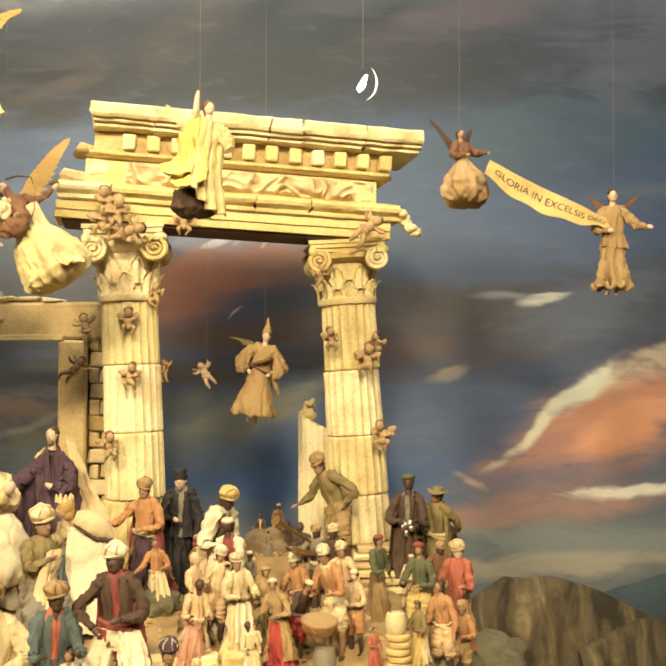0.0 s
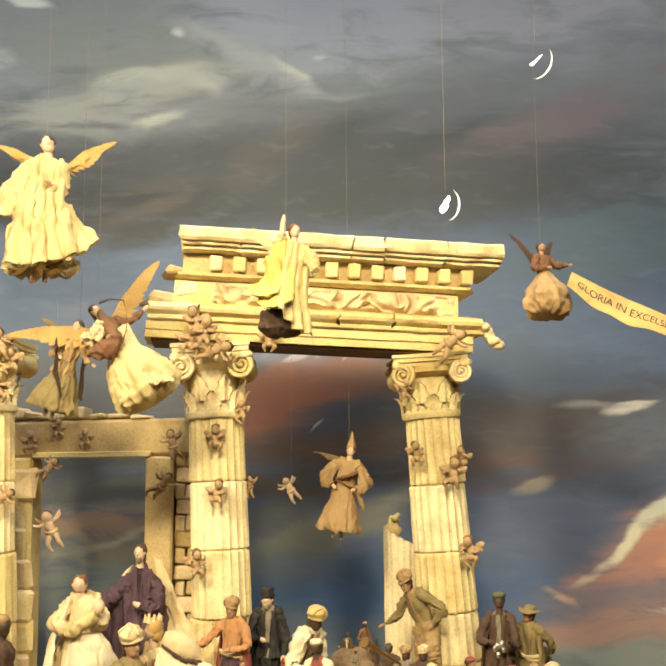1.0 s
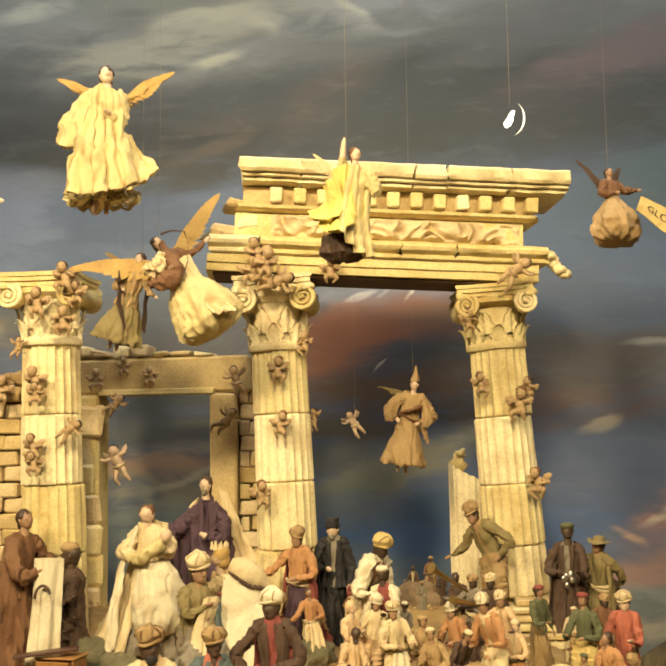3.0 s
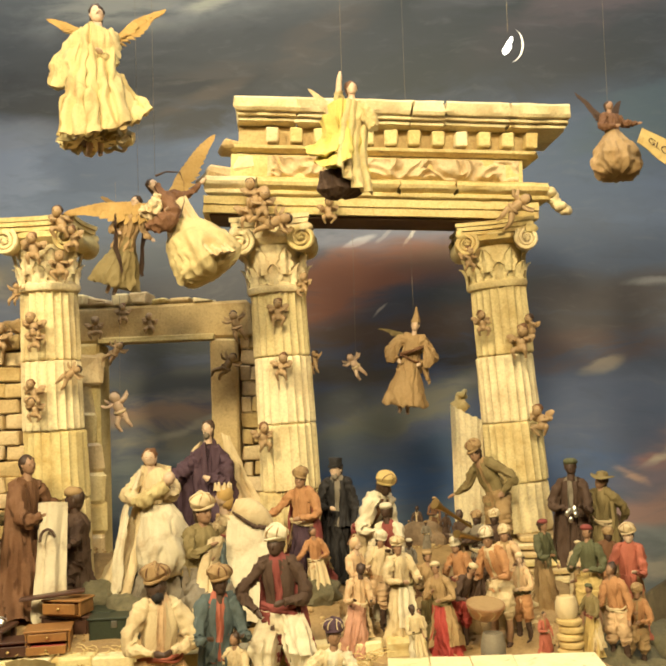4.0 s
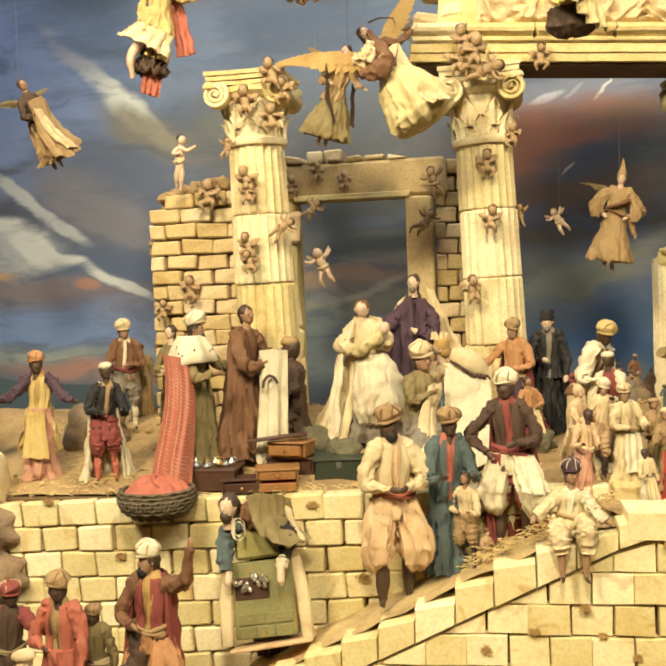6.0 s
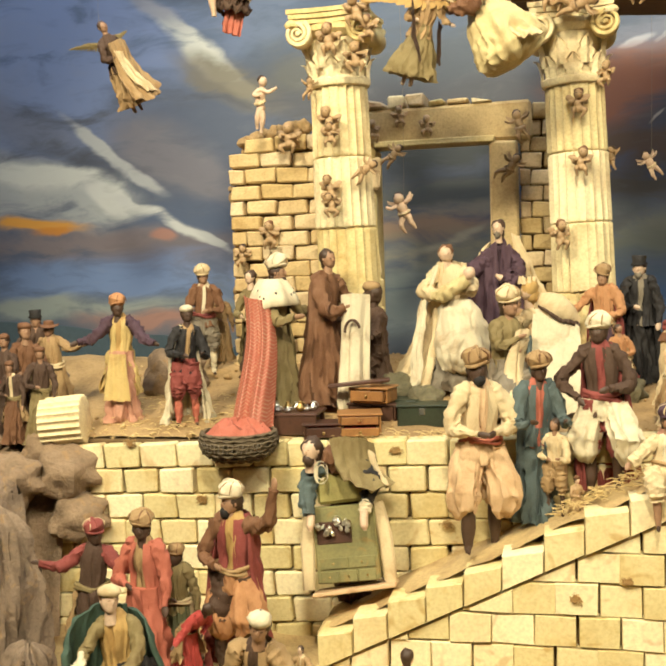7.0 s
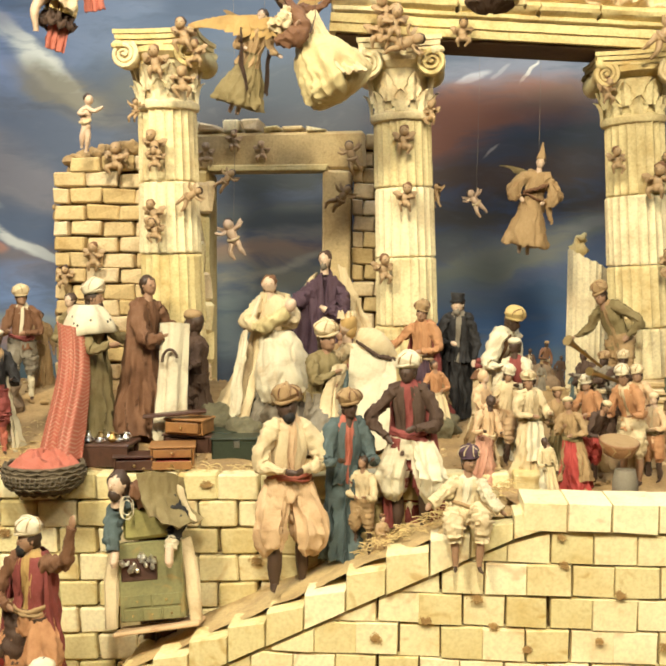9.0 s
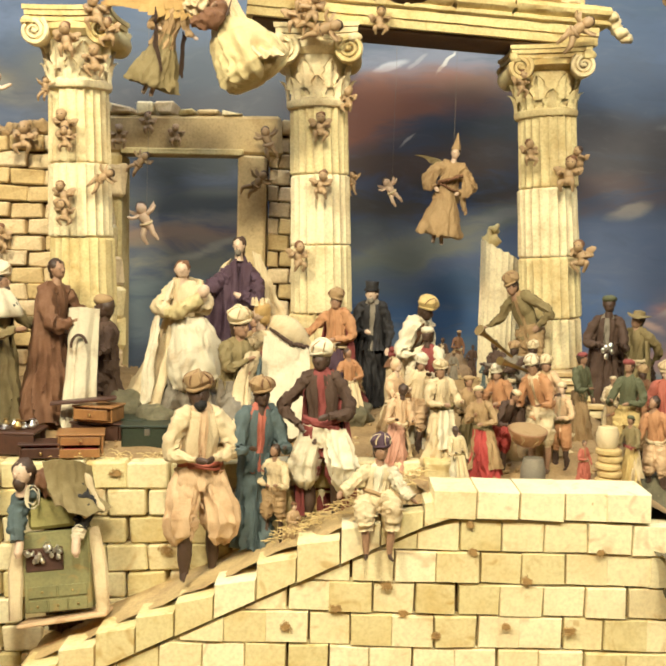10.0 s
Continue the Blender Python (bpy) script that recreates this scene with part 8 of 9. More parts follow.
def chest(at, w, d, h, mat, face, label, drawers=0, pulled=None, inner=None, lid=0.0):
    ob = thing("chest", label, "chest", at, "small chests")
    ob.rotation_euler = (0, 0, radians(face))
    t = 0.005
    b = Build()
    b.box((0, 0, t / 2), (w, d, t), ch=0.0015)
    b.box((-w / 2 + t / 2, 0, h / 2), (t, d, h), ch=0.0015)
    b.box((w / 2 - t / 2, 0, h / 2), (t, d, h), ch=0.0015)
    b.box((0, d / 2 - t / 2, h / 2), (w, t, h), ch=0.0015)
    if not drawers:
        b.box((0, -d / 2 + t / 2, h / 2), (w, t, h), ch=0.0015)
    part("body", b, mat, ob, sharp=25)
    b = Build()
    b.box((0, 0, 0), (w + 0.006, d + 0.006, t), ch=0.002)
    lid_ob = part("lid", b, mat, ob, sharp=25, loc=(0, d / 2 * (1 - math.cos(radians(lid))), h + t / 2 + d / 2 * math.sin(radians(lid))))
    lid_ob.rotation_euler = (radians(lid), 0, 0)
    for k in range(drawers):
        z0, hh = t + (h - t) * k / drawers, (h - t) / drawers
        out = pulled[k] if pulled else 0.0
        b = Build()
        y0 = -d / 2 - out
        b.box((0, y0 + 0.002, z0 + hh / 2), (w - 2 * t - 0.002, 0.005, hh - 0.003), ch=0.001)
        if out:
            b.box((0, y0 + d * 0.4, z0 + 0.003), (w - 2 * t - 0.004, d * 0.8, 0.003), ch=0.0008)
            for s in (-1, 1):
                b.box((s * (w / 2 - t - 0.003), y0 + d * 0.4, z0 + hh * 0.42), (0.003, d * 0.8, hh * 0.75), ch=0.0008)
        dr = part("drawer", b, mat, ob, sharp=25)
        if out and inner:
            b = Build()
            b.box((0, y0 + d * 0.4, z0 + hh * 0.45), (w - 2 * t - 0.012, d * 0.7, hh * 0.5), ch=0.002)
            part("lining", b, inner, dr, "red cloth lining")
        b = Build()
        b.blob((0, y0 - 0.003, z0 + hh / 2), 0.0035, 8, 6)
        part("knob", b, BRASS, dr, "small brass knob")
    if not drawers:
        b = Build()
        b.box((0, -d / 2 - 0.001, h * 0.8), (0.012, 0.003, 0.014), ch=0.001)
        part("clasp", b, SILVER, ob, "bright metal clasp")
    return ob


RED_CLOTH = paint("red")
chest((-0.290, 2.12, 1.287), 0.090, 0.07, 0.044, WOOD, 12, "orange-brown wooden chest with a pulled drawer", 2, [0.030, 0.004], RED_CLOTH)
chest((-0.272, 2.195, 1.346), 0.088, 0.06, 0.030, WOOD, -12, "small orange-brown box on top of the chests", 1, [0.012], RED_CLOTH)
chest((-0.268, 2.21, 1.300), 0.110, 0.075, 0.040, WOOD_DARK, -8, "dark wooden box under a lighter one", 1)
chest((-0.162, 2.17, 1.298), 0.105, 0.065, 0.044, WOOD_GREEN, 6, "dark green painted trunk with metal clasp", 0, lid=0)
chest((-0.205, 2.225, 1.310), 0.070, 0.055, 0.034, WOOD_GREEN, -20, "small dark green coffer behind the trunk", 0, lid=0)
chest((-0.365, 2.10, 1.284), 0.085, 0.06, 0.028, WOOD_DARK, 14, "low dark wooden box with a red lining", 1, [0.018], RED_CLOTH)
b = Build()
b.box((0, 0, 0.004), (0.135, 0.030, 0.007), ch=0.0015, jit=0.001)
plank_ob = solo("plank", b, WOOD_DARK, "dark plank laid over the chests", "plank", (-0.300, 2.175, 1.386), sharp=25)
plank_ob.rotation_euler = (0, radians(-4), radians(14))


def low_table():
    ob = thing("low_table", "low dark table laden with bright vessels", "table", (-0.46, 2.13, 1.288))
    b = Build()
    b.box((0, 0, 0.045), (0.17, 0.10, 0.007), ch=0.002)
    part("tabletop", b, WOOD_DARK, ob, sharp=25)
    b = Build()
    b.box((0, -0.047, 0.022), (0.168, 0.004, 0.040), ch=0.001)
    part("front_board", b, WOOD_DARK, ob, sharp=25)
    for sx in (-1, 1):
        for sy in (-1, 1):
            b = Build()
            b.box((sx * 0.076, sy * 0.042, 0.021), (0.010, 0.010, 0.043), ch=0.0015)
            part("leg", b, WOOD_DARK, ob, sharp=25)
    return ob


low_table()


def vessel(at, r, h, mat, label, seed):
    b = Build()
    b.lathe([(r * 0.5, 0), (r * 0.95, h * 0.2), (r, h * 0.4), (r * 0.55, h * 0.7), (r * 0.42, h * 0.8), (r * 0.6, h), (r * 0.5, h), (r * 0.34, h * 0.8), (r * 0.2, h * 0.5)], 20)
    if seed % 2:
        b.tube([(r * 0.9, 0, h * 0.35), (r * 1.5, 0, h * 0.55), (r * 1.1, 0, h * 0.85), (r * 0.5, 0, h * 0.9)], r * 0.14, 6)
    return solo("vessel", b, mat, label, "vessel", at, "small metal vessels")


for k in range(12):
    rng_v = random.Random(50 + k)
    vessel((-0.53 + 0.0125 * k, 2.10 + 0.05 * rng_v.random(), 1.3375), 0.006 + 0.004 * rng_v.random(), 0.010 + 0.012 * rng_v.random(), SILVER if k % 3 else BRASS, "small polished vessel on the low table", k)


def basket():
    ob = thing("basket", "round dark wicker basket hanging over the wall edge", "basket", (-0.524, 2.006, 1.250))
    shape = [(0.025, 0.0), (0.052, 0.006), (0.073, 0.022), (0.081, 0.042), (0.076, 0.062)]
    b = Build()
    b.lathe(shape + [(0.071, 0.063), (0.073, 0.042), (0.064, 0.024), (0.043, 0.012)], 72, fn=lambda a, l, q: q * (1 + 0.03 * math.sin(a * 26 + (3.14 if int(l * 8) % 2 else 0)) + 0.03 * noise.noise(Vector((math.cos(a) * 2, math.sin(a) * 2, l)))))
    part("bowl", b, WICKER, ob, sharp=60)
    for k in range(8):
        z = 0.006 + 0.0078 * k
        r = float(np.interp(z, [q[1] for q in shape], [q[0] for q in shape])) + 0.0015
        b = Build()
        b.tube([(r * math.cos(t), r * math.sin(t), z + 0.0022 * math.sin(17 * t + 3.1 * k)) for t in [2 * math.pi * i / 60 for i in range(61)]], 0.0026, 6, caps=False)
        part("woven_band", b, WICKER, ob, sharp=70)
    b = Build()
    for k in range(15):
        t = -math.pi / 2 + (k - 7) * 0.12
        b.tube([(0.0785 * math.cos(t), 0.0785 * math.sin(t), 0.028), (0.0845 * math.cos(t + 0.06), 0.0845 * math.sin(t + 0.06), 0.046)], 0.0016, 5)
    part("pale_pattern", b, paint("grey"), ob, "zigzag of dull pale straw")
    b = Build()

    def heap(u, v):
        # a rumpled heap, wound in long folds
        a, q = 2 * math.pi * v, 0.002 + 0.070 * u
        x, y = q * math.cos(a), q * math.sin(a)
        w = Vector((x * 30, y * 62 + x * 14, 0.4))
        fold = 1 - 2.4 * abs(noise.noise(w + 0.7 * noise.noise_vector(w * 0.6)))
        return (x, y, 0.052 + (1 - u ** 3) * (0.024 + 0.013 * fold + 0.005 * noise.noise(w * 2.3)))

    b.sheet(heap, 26, 80, thick=0.004)
    solo("red_cloth", b, paint("coral"), "heap of coral-red cloth lying in the basket", "cloth", (-0.524, 2.006, 1.250), sharp=60)


basket()


def trailing_cape():
    """Long patterned cape falling from the king's shoulders to the basket."""
    b = Build()

    def fn(u, v):
        x = -0.550 + 0.010 * u + (0.060 + 0.024 * u) * v + 0.006 * math.sin(u * 5)
        y = 2.150 - 0.105 * u ** 1.6 - 0.030 * math.sin(math.pi * v) + 0.015 * (1 - 2 * abs(math.sin(v * 5.5 + u)) ** 0.8) * (0.3 + u) + 0.003 * math.sin(v * 31 + u * 5)
        return (x, y, 1.575 - 0.262 * u + 0.012 * (1 - v) * (1 - u))

    b.sheet(fn, 44, 44, thick=0.005)
    m, t, bs = nodes_of("coral_diapered_silk")
    vec = tex_coord(t)
    axes = t.nodes.new("ShaderNodeSeparateXYZ")
    t.links.new(vec, axes.inputs[0])
    zig = t.nodes.new("ShaderNodeMath")
    zig.operation = "PINGPONG"
    zig.inputs[1].default_value = 0.0065
    t.links.new(axes.outputs["X"], zig.inputs[0])
    climb = t.nodes.new("ShaderNodeMath")
    climb.operation = "ADD"
    t.links.new(axes.outputs["Z"], climb.inputs[0])
    t.links.new(zig.outputs[0], climb.inputs[1])
    band = t.nodes.new("ShaderNodeMath")
    band.operation = "PINGPONG"
    band.inputs[1].default_value = 0.0038
    t.links.new(climb.outputs[0], band.inputs[0])
    worn = ramp(t, noise_tex(t, vec, 60, 4.0, 0.6, 0.8), 0.35, 0.62, 0.25, 1.0)
    figure = mixed(t, worn, (0.36, 0.110, 0.065), (0.46, 0.27, 0.17))
    col = mixed(t, ramp(t, band.outputs[0], 0.0016, 0.0028, 0.0, 0.75), (0.36, 0.095, 0.055), figure)
    t.links.new(mixed(t, ramp(t, noise_tex(t, vec, 20), 0.45, 0.75, 0.0, 0.35), col, (0.44, 0.12, 0.07)), bs.inputs["Base Color"])
    bs.inputs["Roughness"].default_value = 0.6
    cape = solo("long_cape", b, m, "long coral cape with pale zigzag pattern and white fur collar", "cape", sharp=70)
    b = Build()
    rng = random.Random(8)
    b.lathe([(0.028, 1.622), (0.036, 1.614), (0.046, 1.600), (0.055, 1.582), (0.060, 1.566), (0.056, 1.562), (0.040, 1.575), (0.030, 1.600)], 60, (-0.497, 2.192, 0), lambda a, l, q: (q * (1 + 0.06 * math.sin(3 * a) + 0.05 * math.sin(7 * a + 1)), -0.030 * max(0.0, l if l < 0.6 else 0.6) * max(0.0, math.cos(a - math.radians(215))) ** 2), caps=False)
    part("fur_collar", b, paint("white"), cape, "white fur collar", sharp=70)
    b = Build()
    for k in range(20):
        t = rng.uniform(math.pi * 0.95, math.pi * 2.05)
        u = rng.uniform(0.25, 0.95)
        drop = -0.020 * u * max(0.0, math.cos(t - math.radians(215))) ** 2
        q = (0.034 + 0.027 * u) * (1 + 0.06 * math.sin(3 * t) + 0.05 * math.sin(7 * t + 1))
        b.blob((-0.497 + q * math.cos(t), 2.192 + q * math.sin(t), 1.616 - 0.047 * u + drop), (0.0028, 0.0028, 0.0045), 6, 5)
    part("ermine_tails", b, paint("black"), cape, "small black fur tips")


trailing_cape()


def pedlar_cabinet():
    ob = thing("pedlar_cabinet", "tilted olive-green pedlar cabinet with glass phials", "cabinet", (-0.282, 1.95, 1.012))
    ob.rotation_euler = (radians(-12), radians(-5), radians(6))
    b = Build()
    b.box((0, 0, 0.085), (0.125, 0.05, 0.150), ch=0.003)
    part("body", b, OLIVE_PAINT, ob, sharp=25)
    b = Build()
    b.box((0.0, 0.0, 0.195), (0.100, 0.045, 0.062), rot(0, 0, 0), 0.006, 0.003)
    part("lid", b, surface("yellow_green_leather", (0.34, 0.30, 0.09), (0.20, 0.16, 0.05), 0.6, 20, 200, 0.6, 0.4, 0.001), ob, "yellow-green domed lid", sharp=30)
    # solid dark panel takes the place of the shade in an open compartment
    b = Build()
    b.box((-0.022, -0.024, 0.108), (0.070, 0.006, 0.044), ch=0.002)
    part("recess", b, WOOD_DARK, ob, "dark panel put in for the shade of a compartment", sharp=25)
    rng = random.Random(21)
    for k in range(16):
        r = rng.uniform(0.004, 0.0065)
        b = Build()
        b.lathe([(r * 0.7, 0), (r, r * 1.1), (r * 0.5, r * 1.9), (r * 0.6, r * 2.4)], 10, (-0.052 + 0.0042 * k, -0.031 - 0.008 * rng.random(), 0.112 + rng.uniform(-0.010, 0.016)), r=rot(rng.uniform(-30, 30), rng.uniform(-40, 40), 0))
        part("phial", b, SILVER, ob, "bright little phial")
    for z, count in ((0.022, 3), (0.048, 2)):
        for k in range(count):
            w = 0.112 / count
            b = Build()
            b.box((-0.056 + w * (k + 0.5), -0.026, z), (w - 0.003, 0.004, 0.022), ch=0.0012)
            dr = part("drawer", b, OLIVE_PAINT, ob, sharp=25)
            b = Build()
            b.blob((-0.056 + w * (k + 0.5), -0.030, z), 0.0022, 7, 5)
            part("knob", b, BRASS, dr, "small brass knob")
    b = Build()
    b.box((0.01, -0.010, -0.004), (0.165, 0.09, 0.008), rot(0, -3, 0), 0.002)
    part("shelf", b, paint("peach"), ob, "worn pinkish board underneath", sharp=25)
    for s in (-1, 1):
        b = Build()
        b.tube([(s * 0.068, -0.01, 0.16), (s * 0.078, -0.016, 0.09), (s * 0.082, -0.02, 0.0)], [0.012, 0.015, 0.012], 8, 0.6)
        part("strap", b, paint("cream"), ob, "cream cloth strap")


pedlar_cabinet()


def fallen_drum():
    b = Build()
    b.lathe([(0.050, -0.048), (0.055, -0.046), (0.056, 0.046), (0.050, 0.048)], 132, fn=lambda a, l, q: q - (0.006 * abs(math.sin(a * 11)) if 0.1 < l < 0.9 else 0.003), r=rot(0, 86, 12))
    solo("fallen_column_drum", b, STONE, "fallen fluted column drum lying on the terrace", "column drum", (-0.945, 2.06, 1.322), sharp=40)


fallen_drum()


def kettle_drum(at, r, tip):
    ob = thing("kettle_drum", "copper kettle drum with a pale skin", "drum", at)
    ob.rotation_euler = (radians(tip), 0, radians(15))
    b = Build()
    b.lathe([(r * 0.3, -r * 0.8), (r * 0.75, -r * 0.55), (r * 0.98, -r * 0.1), (r, 0), (r * 1.05, 0.002), (r * 1.05, r * 0.16), (r, r * 0.18)], 28)
    part("bowl", b, COPPER, ob)
    b = Build()
    b.lathe([(r * 0.98, r * 0.17), (r * 0.96, r * 0.19), (0.001, r * 0.20)], 28)
    part("skin", b, paint("tan"), ob, "tan drum skin")
    for k in range(8):
        t = 2 * math.pi * k / 8
        b = Build()
        b.tube([(r * 1.03 * math.cos(t), r * 1.03 * math.sin(t), r * 0.1), (r * 0.99 * math.cos(t + 0.2), r * 0.99 * math.sin(t + 0.2), -r * 0.15), (r * 0.78 * math.cos(t), r * 0.78 * math.sin(t), -r * 0.5)], 0.0016, 5)
        part("cord", b, paint("tan"), ob)


kettle_drum((0.602, 2.015, 1.374), 0.036, 12)
for k, (x, y, r, h) in enumerate(((0.612, 2.00, 0.024, 0.055),)):
    b = Build()
    b.lathe([(r * 0.85, 0), (r, h * 0.25), (r, h * 0.6), (r * 0.8, h), (r * 0.7, h), (r * 0.7, h * 0.9), (0.001, h * 0.88)], 20)
    solo("pail", b, paint("grey"), "dull grey pail under the drum", "pail", (x, y, 1.274 - 0.002))


def cheese_stack():
    for k in range(5):
        b = Build()
        r = 0.025 - 0.001 * (k % 2)
        b.lathe([(r * 0.8, 0), (r, 0.004), (r * 1.02, 0.007), (r, 0.011), (r * 0.8, 0.0145)], 26, fn=lambda a, l, q: q * (1 + 0.02 * math.sin(3 * a)))
        solo("cheese_wheel", b, STRAW, "round yellow cheese wheel in a stack", "cheese", (0.764 + 0.003 * (k % 2), 2.03, 1.272 + 0.0146 * k), "stacked cheese wheels")
    b = Build()
    b.lathe([(0.018, 0), (0.022, 0.010), (0.022, 0.028), (0.018, 0.040), (0.015, 0.041), (0.015, 0.036), (0.001, 0.035)], 20)
    solo("cream_tub", b, paint("cream"), "small cream tub standing on the cheese stack", "tub", (0.760, 2.03, 1.3455))


cheese_stack()


def straw_heap(x0, x1, y0, y1, z, count, seed, label):
    rng = random.Random(seed)
    b = Build()
    for _ in range(count):
        x, y = rng.uniform(x0, x1), rng.uniform(y0, y1)
        a, e, q = rng.uniform(0, 6.3), rng.uniform(-0.1, 0.5), rng.uniform(0.012, 0.032)
        d = Vector((math.cos(a) * math.cos(e), math.sin(a) * math.cos(e), math.sin(e))) * q
        zz = z(x, y) + rng.uniform(0.0, 0.010)
        b.tube([(x, y, zz), (x + d.x * 0.5, y + d.y * 0.5, zz + d.z * 0.5 + 0.002), (x + d.x, y + d.y, zz + d.z * 0.7)], 0.0009, 4)
    solo("straw", b, STRAW, label, "straw", kind="stuff", sharp=80)


straw_heap(0.48, 0.72, 1.87, 1.98, lambda x, y: 1.276, 420, 1, "scattered pale straw on the edge of the terrace")
straw_heap(0.12, 0.40, 1.89, 1.98, lambda x, y: ramp_line(x) + 0.075, 260, 2, "scattered straw on the ramp")
straw_heap(-0.34, 0.1, 2.06, 2.12, lambda x, y: 1.285, 220, 3, "scattered straw by the chests")


def scroll():
    a, c = Vector((1.042, 2.36, 2.372)), Vector((1.345, 2.33, 2.228))
    ob = thing("scroll", "pale yellow lettered scroll held by two angels", "scroll", tuple(a))
    b = Build()
    d = c - a
    tilt = math.atan2(d.z, d.x)

    def fn(u, v):
        p = d * u
        h = 0.020 + 0.020 * math.sin(math.pi * min(1, u * 1.1 + 0.06)) ** 0.7
        n = Vector((-math.sin(tilt), 0, math.cos(tilt)))
        return p + n * (0.5 - v) * 2 * h * 0.75 + Vector((0, 0.008 * math.sin(u * 7) + 0.006 * math.cos(v * 3.14), -0.020 * math.sin(math.pi * u) + 0.003 * math.sin(u * 23) * v))

    b.sheet(fn, 44, 8, thick=0.003)
    part("ribbon", b, paint("yellow"), ob, sharp=80)
    fc = bpy.data.curves.new("lettering", "FONT")
    fc.body, fc.size, fc.align_x, fc.align_y, fc.space_character = "GLORIA IN EXCELSIS DEO", 0.026, "CENTER", "CENTER", 0.98
    tmp = new("lettering_source", fc)
    bpy.context.view_layer.update()
    me = bpy.data.meshes.new_from_object(tmp)
    bpy.data.objects.remove(tmp)
    for vt in me.vertices:
        u = 0.5 + vt.co.x / d.length
        p = Vector(fn(min(1, max(0, u)), 0.5 - vt.co.y / 0.056))
        vt.co = p + Vector((0, -0.0022, 0))
    me.materials.clear()
    me.materials.append(paint("umber"))
    part("lettering", me, None, ob, "dark painted letters")


scroll()


def trumpet(at, tip, r=0.012):
    b = Build()
    a, c = Vector(at), Vector(tip)
    b.tube([a, a.lerp(c, 0.5), a.lerp(c, 0.85), c], [0.003, 0.004, 0.006, r], 12)
    solo("trumpet", b, BRASS, "small dull brass trumpet carried by a figurine", "trumpet", group="trumpets")


trumpet((0.60, 2.22, 1.50), (0.52, 2.15, 1.56))
trumpet((0.66, 2.24, 1.46), (0.56, 2.12, 1.50), 0.009)


MOSS = surface("dry_brown_moss", (0.42, 0.26, 0.09), (0.24, 0.14, 0.05), 0.95, 40, 300, 0.6, 0.4, 0.001)


def glint(at, r, label):
    b = Build()
    rng = random.Random(int(at[0] * 1000))
    for k in range(7):
        b.blob((rng.uniform(-r, r), -0.3 * r * rng.random(), rng.uniform(-1.6 * r, 1.6 * r)), (r * 0.45, r * 0.3, r * 0.6), 9, 7)
    solo("breastplate", b, SILVER, label, "armour", at, sharp=60)


glint((0.842, 2.375, 1.505), 0.012, "polished metal scales on the soldier figurine")

def dry_moss(x, z, size, seed, y=1.852):
    rng = random.Random(seed)
    b = Build()
    for _ in range(120):
        px, pz = rng.gauss(0, size * 0.55), rng.gauss(0, size * 0.40)
        l, e = rng.uniform(0.002, 0.006), rng.uniform(3.4, 6.0)
        b.tube([(px, 0.002, pz), (px + l * math.cos(e) * 0.6, -0.003, pz + l * math.sin(e) * 0.6), (px + l * math.cos(e), -0.002, pz + l * math.sin(e))], 0.0006, 4)
    solo("dry_moss", b, MOSS, "tuft of dry brown moss in the wall joints", "moss", (x, y, z), kind="stuff", sharp=80)


for k, (x, z) in enumerate(((0.475, 1.235), (0.482, 1.185), (0.33, 1.12), (0.36, 1.07), (0.58, 1.135), (0.545, 1.05), (0.24, 1.075), (0.66, 1.045), (0.42, 1.03), (0.15, 1.04), (0.71, 1.19))):
    dry_moss(x, z, 0.005 + 0.004 * ((k * 7) % 5) / 5, k)
for k, (x, z) in enumerate(((-0.2, 1.27), (-0.35, 1.10), (-0.1, 1.12), (0.02, 1.16), (-0.62, 1.16), (-0.78, 1.28))):
    dry_moss(x, z, 0.010, 40 + k, 2.036)


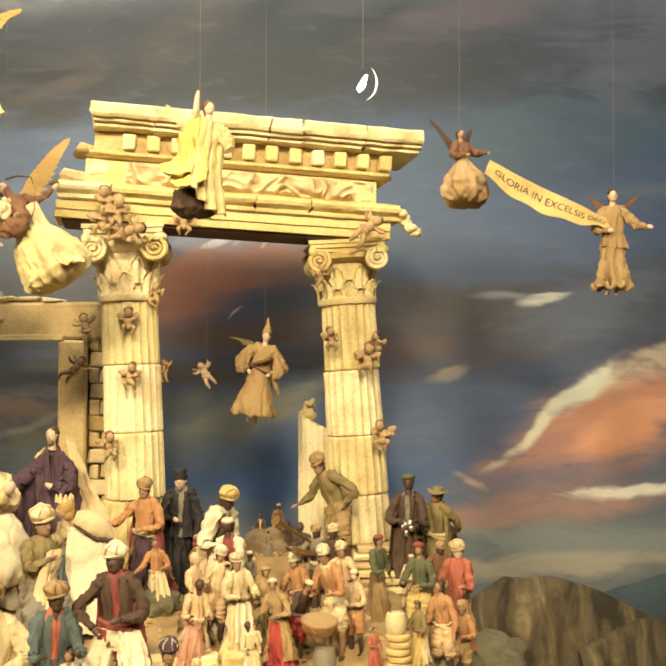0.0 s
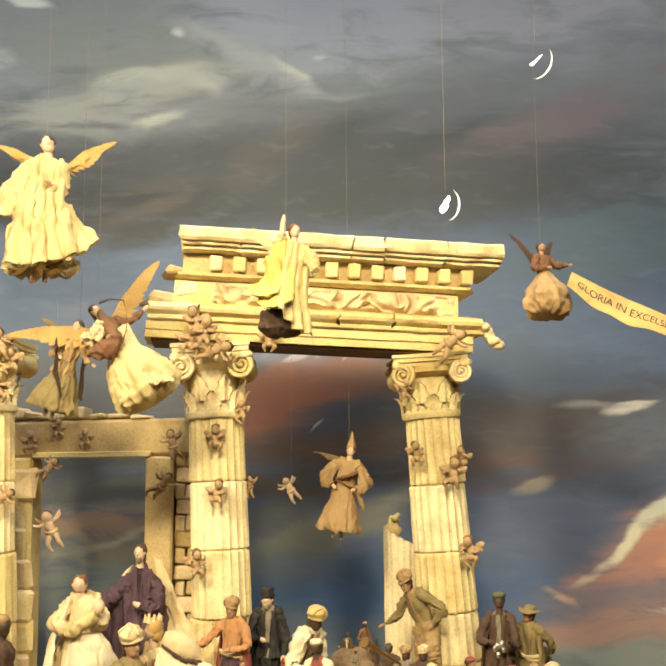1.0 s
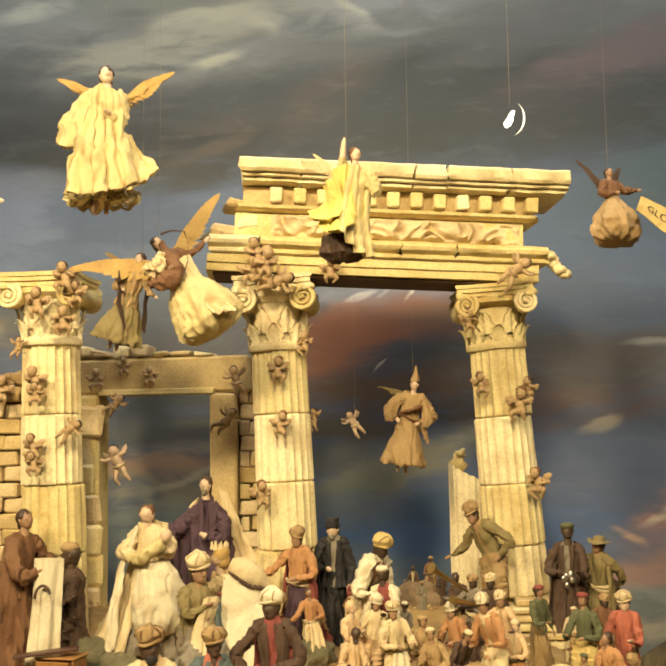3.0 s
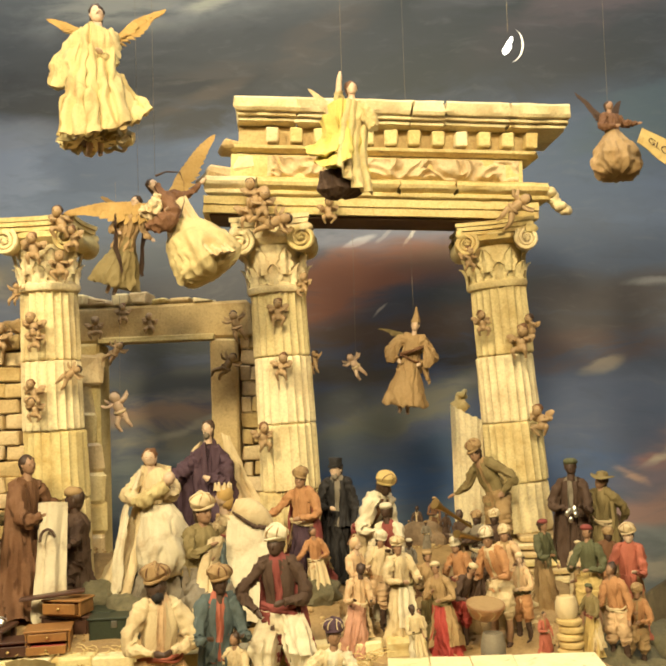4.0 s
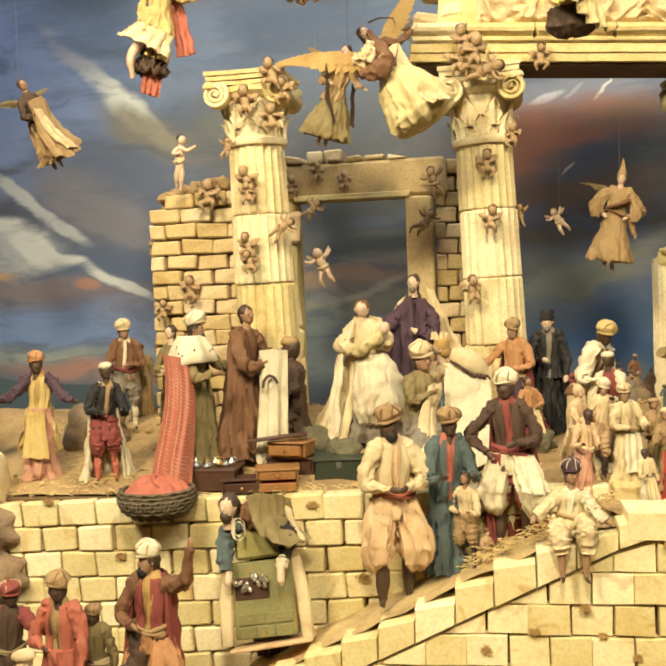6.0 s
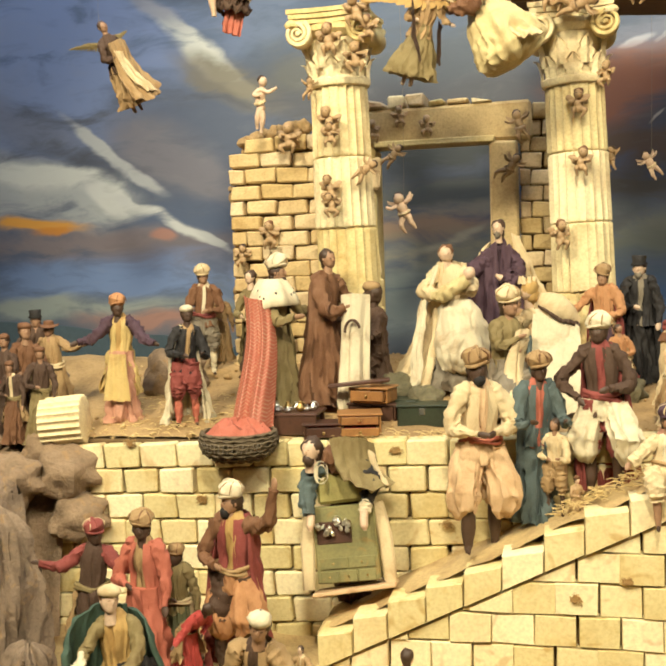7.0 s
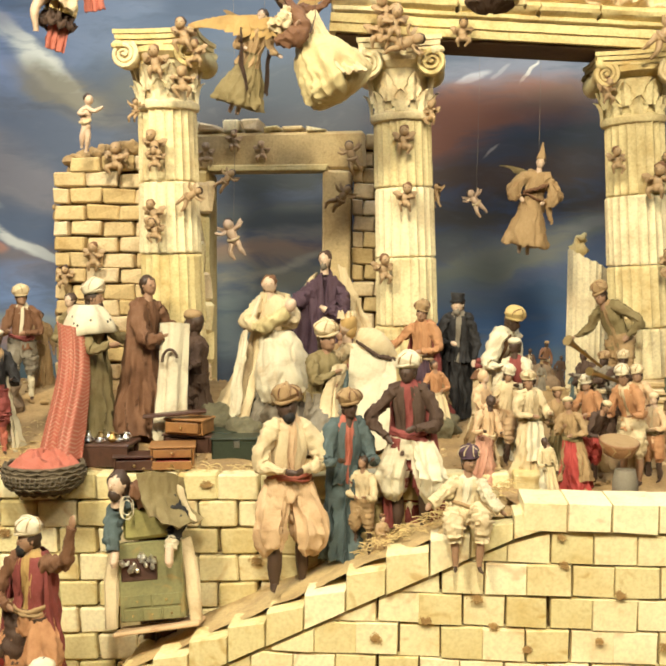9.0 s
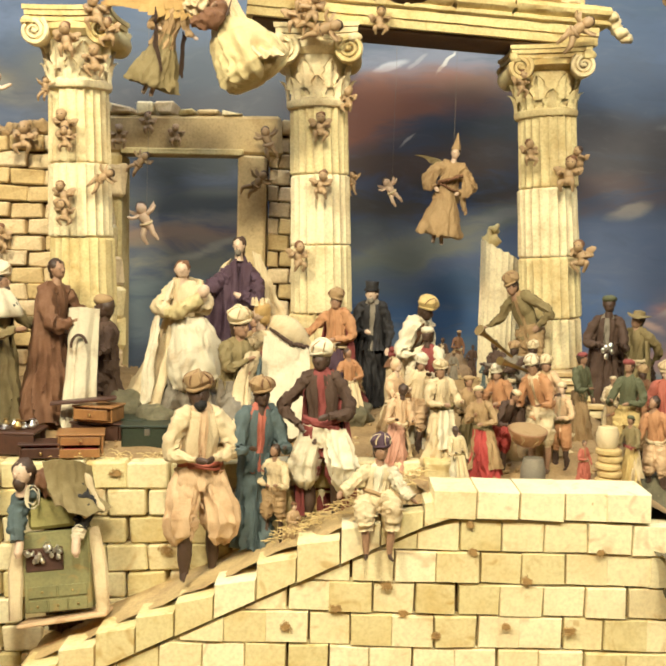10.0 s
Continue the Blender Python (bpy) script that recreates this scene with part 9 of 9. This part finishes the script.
# Reflections of lamps in the front glass, added as small glowing shapes.
def lamp_reflection(at, r, tilt, core, glow, label):
    ob = thing("glass_reflection", label, "lamp", at, "hanging glass lamps")
    m, t, bs = nodes_of("reflection_glow")
    bs.inputs["Emission Color"].default_value, bs.inputs["Emission Strength"].default_value = (1.0, 0.97, 0.9, 1), glow
    b = Build()
    for i in range(7):
        u = i / 6 - 0.4
        q = r * core * (1 - 0.11 * i)
        b.blob((r * 0.30 * u, 0, r * 0.9 * u), (q * 0.62, q * 0.5, q * 0.9), 10, 8, 0.5, 160, rot(0, 20 + 9 * i, 0))
    part("reflection_core", b, m, ob, "bright core of the lamp reflection").rotation_euler = (0, radians(tilt), 0)
    m, t, bs = nodes_of("reflection_arc")
    bs.inputs["Base Color"].default_value = (0.8, 0.8, 0.75, 1)
    bs.inputs["Emission Color"].default_value, bs.inputs["Emission Strength"].default_value = (1.0, 0.97, 0.9, 1), 0.55
    b = Build()
    b.tube([(r * 0.1 + r * 0.95 * math.cos(a), 0, r * 1.3 * math.sin(a)) for a in [(-1.25 + 2.4 * i / 16) for i in range(17)]], [0.0002 + 0.0017 * math.sin(math.pi * i / 16) ** 1.5 for i in range(17)], 8, 0.5)
    part("rim", b, m, ob, "glowing arc of the lamp reflection").rotation_euler = (0, radians(tilt), 0)
    # this thread is added too; a reflection hangs on nothing
    thread_to((at[0], at[1], at[2] + r))


lamp_reflection((0.674, 1.843, 2.420), 0.025, 6, 0.42, 6.0, "bright lamp reflection added as a glowing shape before the sky")
lamp_reflection((0.859, 1.843, 2.708), 0.029, 27, 0.17, 2.5, "fainter tilted lamp reflection added as a glowing shape")


def rubble(x0, x1, y0, y1, z, count, seed, label):
    rng = random.Random(seed)
    b = Build()
    for _ in range(count):
        x, y = rng.uniform(x0, x1), rng.uniform(y0, y1)
        q = rng.uniform(0.003, 0.009) * (1.6 if rng.random() < 0.08 else 1)
        b.box((x, y, z(x, y) + q * 0.25), (q * rng.uniform(0.8, 1.8), q, q * 0.8), rot(rng.uniform(-20, 20), rng.uniform(-20, 20), rng.uniform(0, 180)), q * 0.2, q * 0.12, rng=rng)
    solo("rubble", b, EARTH if seed % 2 else STONE_OLD, label, "rubble", kind="stuff", sharp=30)


def terrace_height(x, y):
    return 1.272 + 0.25 * max(0.0, min(y, 2.55) - 2.02)


rubble(-0.95, 0.80, 2.06, 2.75, terrace_height, 420, 1, "clods of earth scattered on the terrace")
rubble(-0.95, 0.80, 2.06, 2.75, terrace_height, 200, 2, "chips of stone scattered on the terrace")
straw_heap(-0.9, -0.4, 2.06, 2.30, terrace_height, 260, 5, "scattered straw at the west end of the terrace")
